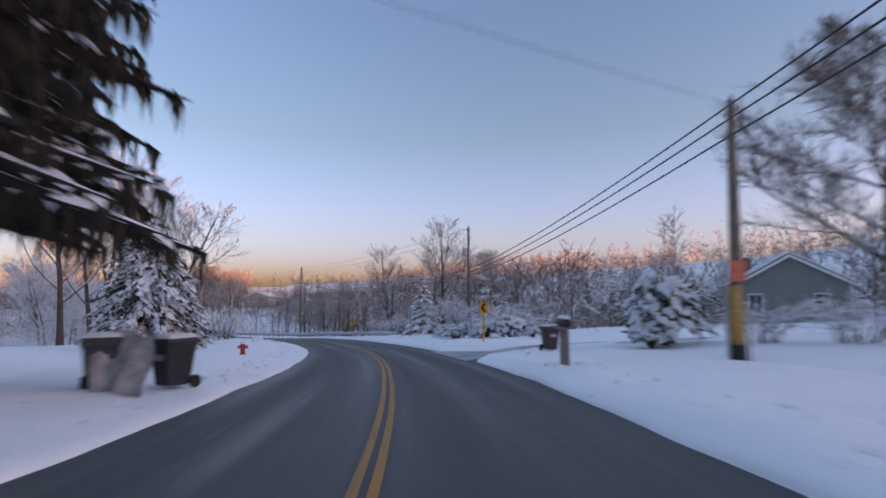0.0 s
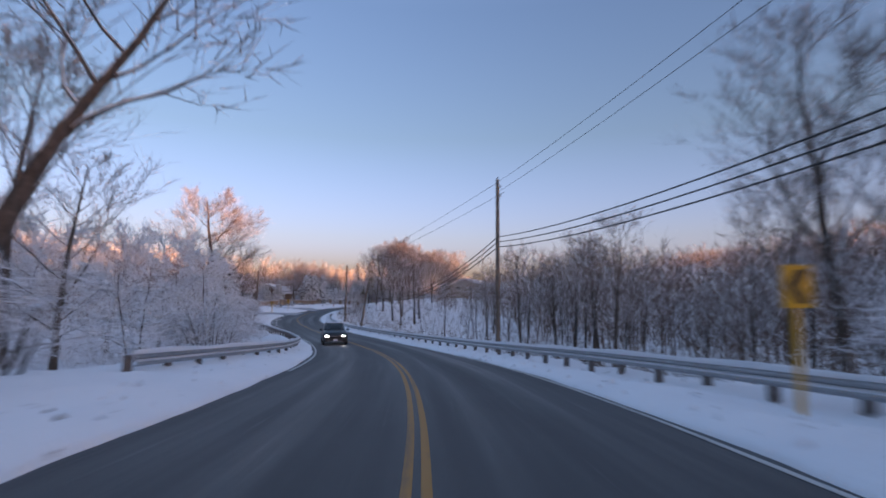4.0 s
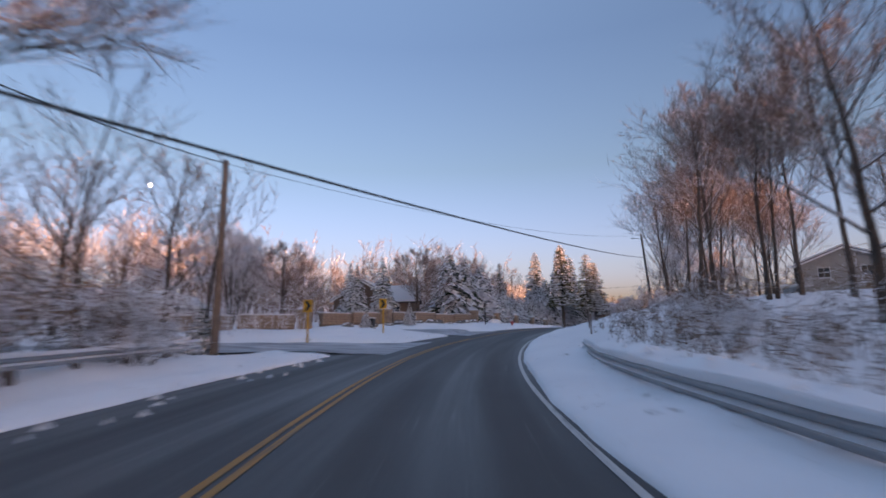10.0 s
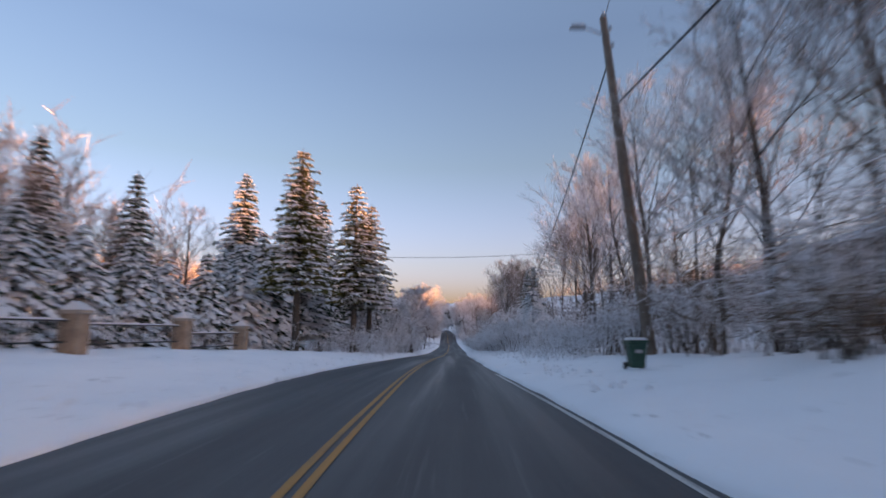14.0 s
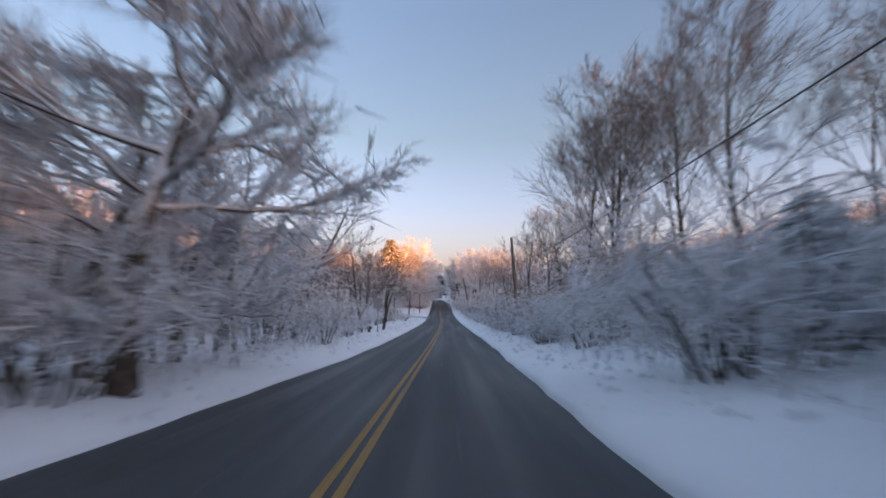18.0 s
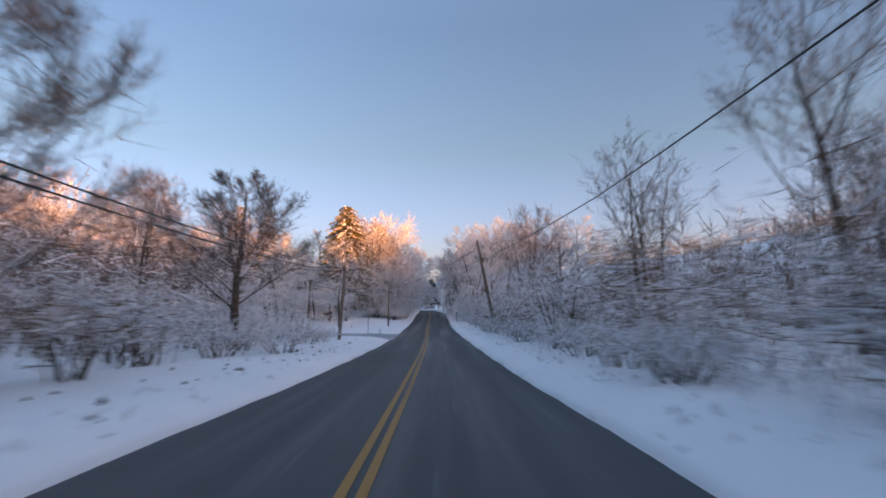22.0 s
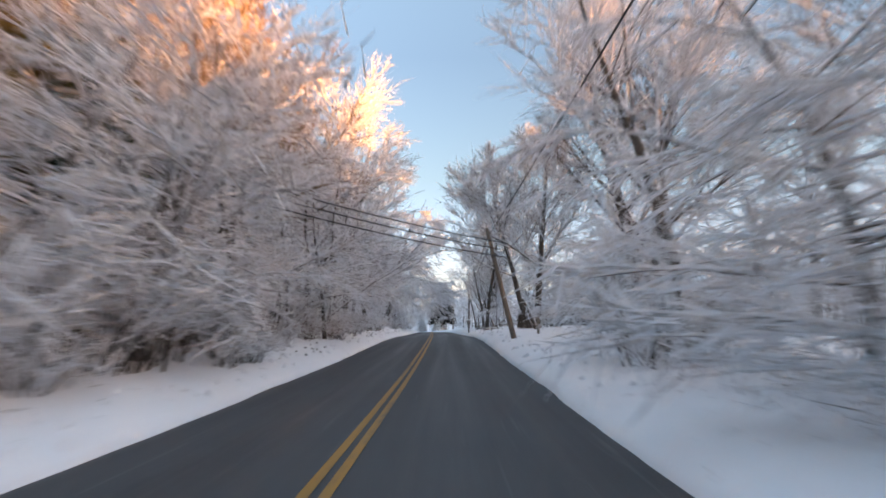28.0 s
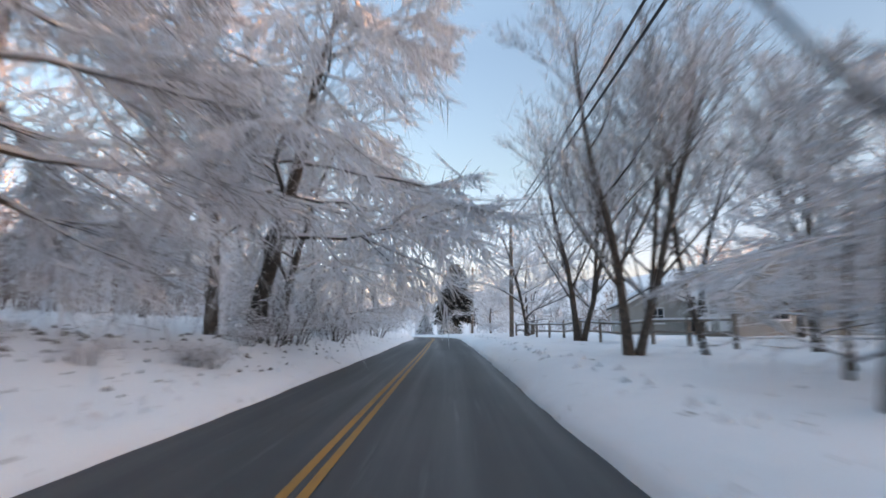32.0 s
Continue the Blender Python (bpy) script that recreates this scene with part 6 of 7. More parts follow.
utility_pole("k", 354.6, 6.7, 3.7, -0.6, 0.2, 0.11, label="short leaning broken-topped pole in brush")
utility_pole("l", 349.5, -8.2, 4.3, 0.15, 0, 0.1)
utility_pole("m", 391.6, -6.5, 4.75, 0.3, 0.3, 0.1, label="leaning wooden pole at the side road")
utility_pole("m2", 402, -11.0, 4.7, 0.15, 0, 0.09, label="straight wooden pole on the snowy lawn")
utility_pole("n", 400.3, 4.7, 7.2, -1.5, -1.6, 0.125, kit=("drum", "pins"), label="pale leaning utility pole among snowy brush")
utility_pole("o", 420.5, -5.7, 4.5, 0.05, 0, 0.09, label="slim dark pole on the lawn's edge")
utility_pole("p", 456.6, 3.1, 5.3, -1.2, 0.0, 0.115, label="leaning wooden utility pole beside the lawn")
utility_pole("q", 520, 4.8, 9.5, 0.1, 0, 0.15, kit=("arm",))
utility_pole("r", 555, 5.2, 9.5, 0.1, 0, 0.15, kit=("arm",))


def cable(p, q, sag, r, label="black overhead cable between wooden poles", coat=None):
    p, q = Vector(p), Vector(q)
    n = 22
    wood = Sheaf()
    pts = [p.lerp(q, i / n) - Vector((0, 0, 4 * sag * (i / n) * (1 - i / n))) for i in range(n + 1)]
    wood.tube(pts, [r] * (n + 1), 5)
    return tagged(mesh_object("overhead_cable", [tuple(v) for v in wood.v], wood.f, coat or WIRE), label, "cable", "overhead cables")


def way(s, lat, h):
    x, y, z, a, b = axis_at(s)
    return Vector((x + a * lat, y + b * lat, z + h))


T_ = POLE_TOPS
for k in range(3):
    dn = Vector((0, 0, 0.35 * k))
    cable(way(8, 9.0, 7.6 - 0.45 * k), T_["a"][k], 0.4, 0.03)
    cable(T_["a"][k], T_["b"][3] - dn, 0.5, 0.03)
    cable(T_["b"][3] - dn, T_["c"][3] + Vector((0, 0, 1.0)) - dn, 1.2, 0.03)
    cable(T_["c"][3] + Vector((0, 0, 1.0)) - dn, T_["d"][0] - dn * 0.8, 2.6, 0.035)
cable(way(20, -30, 8.5), T_["a"][0], 0.8, 0.008)
for k in range(2):
    cable(T_["b"][k], T_["c"][k], 0.5, 0.012)
    cable(T_["c"][k] + Vector((0.5 * k, 0, 0)), T_["e"][k], 0.5, 0.014)
cable(way(160, -34, 6.5), T_["f"][2], 0.4, 0.025)
cable(T_["g"][0], T_["f"][1], 0.5, 0.025)
cable(way(150, -28, 3.2), T_["h"][3] + Vector((0, 0, 1.5)), 1.2, 0.035)
cable(T_["g"][0], T_["h"][0], 1.3, 0.012)
run = [T_["h"][2], way(306, 9.2, 7.3), way(352, 8.1, 7.0), way(380, 7.2, 7.0), way(402, 5.2, 7.1), way(428, 3.4, 6.9), T_["p"][1]]
for k in range(6):
    cable(run[k], run[k + 1], (0.9, 0.25, 0.1, 0.1, 0.15, 0.15)[k], 0.022 if k > 3 else 0.03, "snow-dusted black overhead cable")
for a_, b_, r_ in (("p", "q", 0.03), ("q", "r", 0.03)):
    cable(T_[a_][2], T_[b_][1], 0.8, r_, "snow-dusted black overhead cable")
cable(T_["p"][1], T_["q"][0], 0.8, 0.03)
for k in range(2):
    cable(T_["j"][k], T_["l"][k] + Vector((0, 0, 0.2)), 0.3, 0.022)
    cable(T_["l"][k] + Vector((0, 0, 0.2)), T_["m"][k], 0.7, 0.022)
    cable(T_["m"][k], T_["m2"][k], 0.15, 0.022)
    cable(T_["m2"][k], T_["o"][k], 0.4, 0.022)
    cable(T_["m"][k], way(380, -30, 6.2 + 0.5 * k), 0.3, 0.02)
    cable(way(292, -13, 8 + 0.4 * k), T_["j"][k], 0.6, 0.022)
    cable(T_["o"][k], way(455, -12, 5 + 0.4 * k), 0.7, 0.04, "overhead cable thickly coated with snow", SNOW_PAD)
cable(T_["n"][1], T_["o"][0], 0.5, 0.022)
for k in range(3):
    cable(way(446.5 + 0.8 * k, -9.5, 6.0 + 0.45 * k), way(456.5, 2.9, 4.3 + 0.35 * k), 0.25, 0.028)
cable(way(286, -10, 8.8), way(286.8, 9, 9.2), 0.3, 0.02)
cable(way(505, -8, 8.2), way(506, 8, 8.0), 0.5, 0.02)
cable(way(503, -8, 7.0), way(504, 8, 6.8), 0.5, 0.02)


# ---- signs ----
def chevron_sign(s, lat, turn, flip, tilt=0.0, h=2.0):
    root = thing("chevron_sign", s, lat, "yellow chevron curve sign on a yellow post in snow", "sign", "chevron signs", turn=turn)
    part("sign_panel", box(-0.3, 0.3, -0.01, 0.01, h - 0.33, h + 0.33, bevel=0.005), SIGN_Y, root)
    k = -1 if flip else 1
    ol = [(-0.2 * k, 0.26), (0.02 * k, 0.26), (0.22 * k, 0.0), (0.02 * k, -0.26), (-0.2 * k, -0.26), (0.0, 0.0)]
    part("chevron_mark", prism(ol, 0.008), BLACK, root, "black chevron", m=Matrix.Translation((0, -0.017, h)))
    part("sign_post", box(-0.05, 0.05, 0.02, 0.07, -0.6, h + 0.3, bevel=0.008), SIGN_Y, root, "yellow sleeved post")
    return root


chevron_sign(60.2, 6.5, 10, True)
chevron_sign(95.0, 5.6, 15, True)
chevron_sign(205.2, -10.2, -10, False)
chevron_sign(213.0, -9.0, -10, False)


def plain_sign(s, lat, turn, w, h, z, shape, label):
    root = thing("road_sign", s, lat, label, "sign", turn=turn)
    if shape == "diamond":
        ol = [(0, h / 2 * 1.41), (w / 2 * 1.41, 0), (0, -h / 2 * 1.41), (-w / 2 * 1.41, 0)]
    else:
        ol = [(-w / 2, -h / 2), (w / 2, -h / 2), (w / 2, h / 2), (-w / 2, h / 2)]
    part("sign_panel", prism(ol, 0.012), SIGN_BACK, root, m=Matrix.Translation((0, 0, z)))
    part("sign_post", box(-0.03, 0.03, -0.05, -0.01, -0.5, z + h * 0.45, bevel=0.004), STEEL, root)
    return root


plain_sign(337.8, -4.9, 8, 0.6, 0.75, 2.1, "rect", "grey back of a road sign on a steel post")
plain_sign(161.5, -10.4, -20, 0.6, 0.6, 2.6, "diamond", "grey back of a diamond road sign above the rail")
plain_sign(78, 6.6, 0, 0.45, 0.6, 2.2, "rect", "pale back of a small road sign on a post")


def marker_post(s, lat, h, mat, label, r=0.03):
    root = thing("marker_post", s, lat, label, "post", "marker posts")
    part("post_shaft", box(-r, r, -r, r, -0.4, h, bevel=0.006), mat, root)
    part("post_cap", box(-r * 1.3, r * 1.3, -r * 1.3, r * 1.3, h, h + 0.05, top=0.6), SNOW_PAD, root, "cap of snow")
    return root


marker_post(62.6, 7.3, 1.7, RUST, "thin steel marker post in the snow")
marker_post(43.6, 9.4, 1.5, STEEL, "thin grey marker post by the pole")
marker_post(206.5, 4.6, 1.0, RUST, "grey delineator post on the snow bank")
marker_post(202.3, 4.4, 0.9, RUST, "grey delineator post on the snow bank")
marker_post(404.6, -6.2, 1.45, STEEL, "thin grey post at the lawn's edge")
street_sign = marker_post(233.0, -7.7, 2.35, BLACK, "black street sign post with two name blades", 0.04)
for k_, a_ in enumerate((90, 10)):
    m_ = Matrix.Translation((0, 0, 2.12 + 0.2 * k_)) @ Matrix.Rotation(radians(a_), 4, "Z")
    bl_ = part("name_blade", box(-0.02, 0.62, -0.01, 0.01, 0.0, 0.16, bevel=0.004), BLACK, street_sign, "dark street name blade", m=m_)
    part("lettering_bar", box(0.08, 0.54, -0.016, 0.016, 0.05, 0.11), SIGN_BACK, bl_, "pale bar of unreadable lettering")
marker_post(405.2, -5.2, 0.5, STEEL, "short grey stake in the lawn")


# ---- bins, mailboxes, hydrants ----
def trash_cart(s, lat, turn, mat, label, sc=1.0, snow=True, flat=False):
    root = thing("trash_cart", s, lat, label, "bin", "trash carts", turn=turn, flat=flat)
    root.scale = (sc, sc, sc)
    bm = bmesh.new()
    vs_ = []
    for z, w, d in ((0.08, 0.22, 0.24), (0.12, 0.24, 0.27), (0.86, 0.31, 0.35), (0.9, 0.34, 0.38), (0.97, 0.34, 0.38)):
        vs_.append([bm.verts.new((x * w, y * d, z)) for x, y in ((-1, -0.8), (-0.8, -1), (0.8, -1), (1, -0.8), (1, 0.8), (0.8, 1), (-0.8, 1), (-1, 0.8))])
    for a, b in zip(vs_, vs_[1:]):
        for i in range(8):
            bm.faces.new((a[i], a[(i + 1) % 8], b[(i + 1) % 8], b[i]))
    bm.faces.new(vs_[0][::-1])
    bm.faces.new(vs_[-1])
    part("cart_body", bm, mat, root)
    part("lid", box(-0.36, 0.36, -0.42, 0.4, 0.97, 1.05, top=0.9, bevel=0.02), mat, root)
    part("handle", rod((-0.25, 0.46, 0.95), (0.25, 0.46, 0.95), 0.02), mat, root)
    for x in (-0.3, 0.3):
        part("wheel", lathe([(0.02, -0.04), (0.13, -0.04), (0.14, 0), (0.13, 0.04), (0.02, 0.04)], 14), RUBBER, root, m=Matrix.Translation((x, 0.3, 0.13)) @ Matrix.Rotation(radians(90), 4, "Y"))
    part("label_plate", box(-0.12, 0.12, -0.37, -0.355, 0.6, 0.72), SIGN_BACK, root, "pale plate with unreadable print", m=Matrix.Translation((0, 0.02, 0)))
    if snow:
        part("snow_cap", box(-0.34, 0.34, -0.38, 0.38, 1.05, 1.14, top=0.75, bevel=0.03), SNOW_PAD, root, "cap of fresh snow", smooth=True)
    return root


trash_cart(41.2, -6.1, 25, BIN_DARK, "dark grey trash cart with snow on its lid")
trash_cart(41.9, -5.0, -30, BIN_DARK, "dark grey trash cart draped with a torn bag")
# the torn bag draped between them
bm = bmesh.new()
n_ = 12
rows_ = []
for i in range(n_):
    u_ = i / (n_ - 1)
    row_ = []
    for j in range(9):
        v_ = j / 8
        z_ = 1.1 * (1 - v_) ** 0.8 + 0.05 + 0.08 * math.sin(7 * u_ + 5 * v_)
        row_.append(bm.verts.new((-0.5 + u_ + 0.06 * math.sin(9 * v_ + 3 * u_), -0.15 - 0.38 * v_ ** 0.7 - 0.09 * math.sin(11 * u_ + 2 * v_) + 0.25 * (1 - v_) ** 2, z_)))
    rows_.append(row_)
for a, b in zip(rows_, rows_[1:]):
    for j in range(8):
        bm.faces.new((a[j], a[j + 1], b[j + 1], b[j]))
bmesh.ops.solidify(bm, geom=bm.faces[:], thickness=0.03)
bag = thing("plastic_bag", 41.2, -5.55, "crumpled pale plastic sheet with snow between two bins", "bag")
part("sheet", bm, plain("pale_plastic", (0.42, 0.42, 0.44), 0.45, var=0.4, scale=4), bag, smooth=True)

trash_cart(50.0, 6.1, 5, BIN_BROWN, "brown trash cart with snow on its lid", 0.9)
trash_cart(233.7, 4.1, 8, BIN_BROWN, "dark brown trash cart beside the driveway", 1.15, False, True)
trash_cart(233.6, 5.1, -6, BIN_BROWN, "dark brown trash cart beside the driveway", 1.15, False, True)
trash_cart(254.0, 4.6, 0, BIN_GREEN, "small dark green trash cart capped with snow", 0.7)
trash_cart(219.5, -13.2, 10, BIN_DARK, "dark trash cart by the garden wall")


def mail_box(s, lat, turn, label, double=False, post=WOOD_GREY, body=BLACK, h=1.05, pw=0.06, big=1.0):
    root = thing("mailbox", s, lat, label, "mailbox", "mailboxes", turn=turn)
    xs = (-0.32, 0.32) if double else (0.0,)
    for x in xs:
        part("post", box(x - pw, x + pw, -0.06, 0.06, -0.5, h, bevel=0.01), post, root)
    if double:
        part("shelf", box(-0.62, 0.62, -0.2, 0.25, h, h + 0.05, bevel=0.008), post, root)
    for x in xs:
        ol = [(a * big, b * big) for a, b in ((-0.1, 0), (0.1, 0), (0.1, 0.13), (0.07, 0.2), (0, 0.235), (-0.07, 0.2), (-0.1, 0.13))]
        bx = part("mailbox_body", prism(ol, 0.5, 0.008), body, root, m=Matrix.Translation((x, 0, h + 0.05)) @ Matrix.Rotation(radians(90), 4, "Z"))
        part("mailbox_door", prism([(a * 0.95, b * 0.95 + 0.005) for a, b in ol], 0.015), body, bx, m=Matrix.Translation((0, -0.256, 0)))
        part("flag", box(-0.01, 0.0, -0.05, 0.12, 0.0, 0.05), HYDRANT_RED, bx, "red flag", m=Matrix.Translation((0.115, 0.0, 0.12)))
        part("snow_cap", box(-0.11 * big, 0.11 * big, -0.25, 0.25, 0.2 * big + 0.02, 0.2 * big + 0.11, top=0.7, bevel=0.03), SNOW_PAD, bx, "ridge of fresh snow", smooth=True)
    return root


mail_box(44.6, 4.5, 80, "pair of dark mailboxes on wooden posts capped with snow", True, pw=0.11)
mail_box(237.0, 4.15, 90, "black mailbox on a grey post capped with snow")
mail_box(432.2, 2.95, 90, "dark mailbox on a post beside brush")
mail_box(459.2, 4.7, 90, "white mailbox on a post at the lawn", body=TRIM_W)
mail_box(479.1, 2.05, 90, "grey mailbox on a thick wooden post in snow", body=WOOD_GREY, h=0.72, pw=0.13, big=1.5)


def hydrant(s, lat, turn=0.0, paint=HYDRANT_RED, label="red fire hydrant standing in the snow"):
    root = thing("fire_hydrant", s, lat, label, "hydrant", "fire hydrants", turn=turn)
    part("barrel", lathe([(0.15, -0.2), (0.17, 0.02), (0.11, 0.08), (0.11, 0.42), (0.14, 0.45), (0.14, 0.5)], 14), paint, root, smooth=True)
    part("bonnet", lathe([(0.14, 0.5), (0.13, 0.56), (0.08, 0.62), (0.03, 0.65), (0.03, 0.7)], 14), TRIM_W, root, "white bonnet with snow", smooth=True)
    for a in (0, 90, 180):
        part("outlet", lathe([(0.055, 0.0), (0.055, 0.08), (0.075, 0.085), (0.075, 0.13), (0.03, 0.14)], 10), paint, root, m=Matrix.Rotation(radians(a), 4, "Z") @ Matrix.Translation((0.09, 0, 0.36)) @ Matrix.Rotation(radians(90), 4, "Y"))
    return root


hydrant(57.2, -6.5)
hydrant(237.0, -6.1)
hydrant(338.4, -5.6, 0, plain("faded_red", (0.09, 0.045, 0.05), 0.6), "dark faded fire hydrant capped with snow")


def mound(name, s, lat, w, d, h, mat, label, category, seed, snow=0.5, group=""):
    """A rounded lump: rock with a snow cap, or a heap of snow."""
    root = thing(name, s, lat, label, category, group, turn=seed * 47)
    rg = random.Random(seed)

    def lump(k, zlo):
        bm = bmesh.new()
        bmesh.ops.create_icosphere(bm, subdivisions=2, radius=1.0)
        for v in bm.verts:
            f = 1 + 0.22 * noise.noise(v.co * 1.7 + Vector((seed, k, 0)))
            v.co = Vector((v.co.x * w / 2 * f, v.co.y * d / 2 * f, max(v.co.z, zlo) * h * f))
        return bm
    part("stone" if mat is ROCK else "snow_lump", lump(0, -0.4), mat, root, smooth=mat is not ROCK)
    if snow and mat is ROCK:
        part("snow_cap", lump(3, 0.0), SNOW_PAD, root, "cap of snow", m=Matrix.Translation((0, 0, h * (1 - snow) * 0.55)) @ Matrix.Diagonal((0.95, 0.95, snow + 0.1, 1)), smooth=True)
    return root


rg_ = random.Random(3)
for k in range(13):
    mound("boulder", 222 + k * 1.6, -16.8 + 0.36 * k + rg_.uniform(-0.3, 0.3), rg_.uniform(0.8, 1.4), rg_.uniform(0.6, 0.9), rg_.uniform(0.25, 0.45), ROCK, "garden boulder capped with snow by the wall", "rock", 20 + k, 0.6, "boulders along the wall")
for k in range(9):
    mound("boulder", 469.6 + k * 0.55, 2.9 + 0.22 * (k % 4) + 0.06 * k, rg_.uniform(0.3, 0.6), rg_.uniform(0.3, 0.45), rg_.uniform(0.15, 0.25), ROCK, "dark ditch stone half buried in snow", "rock", 50 + k, 0.35, "stones along the ditch")
for k in range(4):
    mound("boulder", 477.2 + k * 0.6, 2.9 + 0.4 * (k % 2), 0.5, 0.4, 0.25, ROCK, "dark ditch stone half buried in snow", "rock", 70 + k, 0.3, "stones along the ditch")
for k, (s_, l_, w_) in enumerate(((243, -10.5, 2.2), (245.2, -11.2, 1.6), (85, -6.4, 1.2))):
    mound("snow_heap", s_, l_, w_, w_ * 0.7, 0.5, SNOW_PAD, "rounded heap of ploughed snow", "snow", 90 + k)

# ---- stone wall with pillars and fence ----
wall = thing("stone_wall", 228, -16.0, "tan stone garden wall with capped pillars and snow", "wall")
winv = wall.matrix_world.inverted()
stone_me = bpy.data.meshes.new("stone")
bm = box(-0.5, 0.5, -0.5, 0.5, -0.5, 0.5, bevel=0.06)
bm.to_mesh(stone_me)
bm.free()
stone_me.materials.append(STONE)
rg_ = random.Random(9)


def wall_frame(s, lat):
    return winv @ Matrix.Translation(place(s, lat)) @ Matrix.Rotation(radians(heading(s)), 4, "Z")


def wall_run(s0, s1, lat, h, lat1=None):
    n = max(2, int((s1 - s0) / 3))
    for i in range(n):
        a, b = s0 + (s1 - s0) * i / n, s0 + (s1 - s0) * (i + 1) / n
        end = lat if lat1 is None else lat1
        m = wall_frame((a + b) / 2, lat + (end - lat) * (i + 0.5) / n) @ Matrix.Rotation(-math.atan2(end - lat, s1 - s0), 4, "Z")
        ln = math.hypot(b - a, (end - lat) / n)
        part("wall_core", box(-0.18, 0.18, -ln / 2 - 0.02, ln / 2 + 0.02, -0.6, h), BROWN_WALL, wall, m=m)
        part("coping", box(-0.28, 0.28, -ln / 2 - 0.01, ln / 2 + 0.01, h, h + 0.09, bevel=0.01), CAPSTONE, wall, m=m)
        part("coping_snow", box(-0.26, 0.26, -ln / 2, ln / 2, h + 0.09, h + 0.17, top=0.92, bevel=0.02), SNOW_PAD, wall, m=m, smooth=True)
        rows_n = 4
        for r in range(rows_n):
            y = -ln / 2 - (0.25 if r % 2 else 0)
            while y < ln / 2 - 0.12:
                w = rg_.uniform(0.38, 0.72)
                y0, y1 = max(y, -ln / 2), min(y + w - 0.02, ln / 2)
                if y1 - y0 > 0.1:
                    st = new("stone", stone_me)
                    st.parent = wall
                    hh = h / rows_n
                    st.matrix_local = m @ Matrix.Translation((0.13 + rg_.uniform(0, 0.03), (y0 + y1) / 2, hh * (r + 0.5))) @ Matrix.Diagonal((0.22, y1 - y0, hh - 0.02, 1))
                y += w


def pillar(s, lat, h, w=0.75):
    m = wall_frame(s, lat)
    p = part("pillar", box(-w / 2, w / 2, -w / 2, w / 2, -0.6, h, bevel=0.02), STONE, wall, m=m)
    part("pillar_cap", box(-w * 0.62, w * 0.62, -w * 0.62, w * 0.62, h, h + 0.14, bevel=0.02), CAPSTONE, p)
    part("snow_cap", box(-w * 0.58, w * 0.58, -w * 0.58, w * 0.58, h + 0.14, h + 0.48, top=0.25, bevel=0.05), SNOW_PAD, p, smooth=True)


wall_run(210.5, 217.2, -24.6, 1.0, -18.8)
pillar(217.8, -18.4, 1.4, 0.9)
wall_run(220.5, 227.9, -18.9, 0.95, -17.3)
pillar(228.6, -17.0, 1.35, 1.0)
wall_run(229.2, 243.0, -16.8, 0.95, -13.8)
pillar(243.6, -13.6, 1.35, 0.9)
for s_ in (251.7, 259.6, 267.4, 275.0):
    pillar(s_, -13.8, 1.35, 0.7)
for a_, b_ in ((244.1, 251.3), (252.1, 259.2), (260, 267), (267.8, 274.6)):
    m_ = wall_frame((a_ + b_) / 2, -13.8)
    ln_ = b_ - a_
    for z_ in (0.25, 1.0):
        part("fence_rail", box(-0.03, 0.03, -ln_ / 2, ln_ / 2, z_ - 0.03, z_ + 0.03, bevel=0.005), BLACK, wall, "dark metal rail", m=m_)
    part("rail_snow", box(-0.04, 0.04, -ln_ / 2, ln_ / 2, 1.03, 1.09, top=0.9), SNOW_PAD, wall, m=m_)
    for k in range(int(ln_ / 0.28)):
        part("fence_bar", box(-0.012, 0.012, -0.012, 0.012, 0.2, 1.0), BLACK, wall, m=m_ @ Matrix.Translation((0, -ln_ / 2 + 0.2 + k * 0.28, 0)))


# ---- houses ----
def roof_slab(bm, x0, x1, y, z0, z1, th):
    """One sloping slab from eave x0, z0 to ridge x1, z1 along y (-y..y)."""
    vs_ = [bm.verts.new(c) for c in ((x0, -y, z0), (x0, y, z0), (x1, y, z1), (x1, -y, z1), (x0, -y, z0 + th), (x0, y, z0 + th), (x1, y, z1 + th), (x1, -y, z1 + th))]
    for q in ((3, 2, 1, 0), (4, 5, 6, 7), (0, 1, 5, 4), (1, 2, 6, 5), (2, 3, 7, 6), (3, 0, 4, 7)):
        bm.faces.new([vs_[i] for i in q])


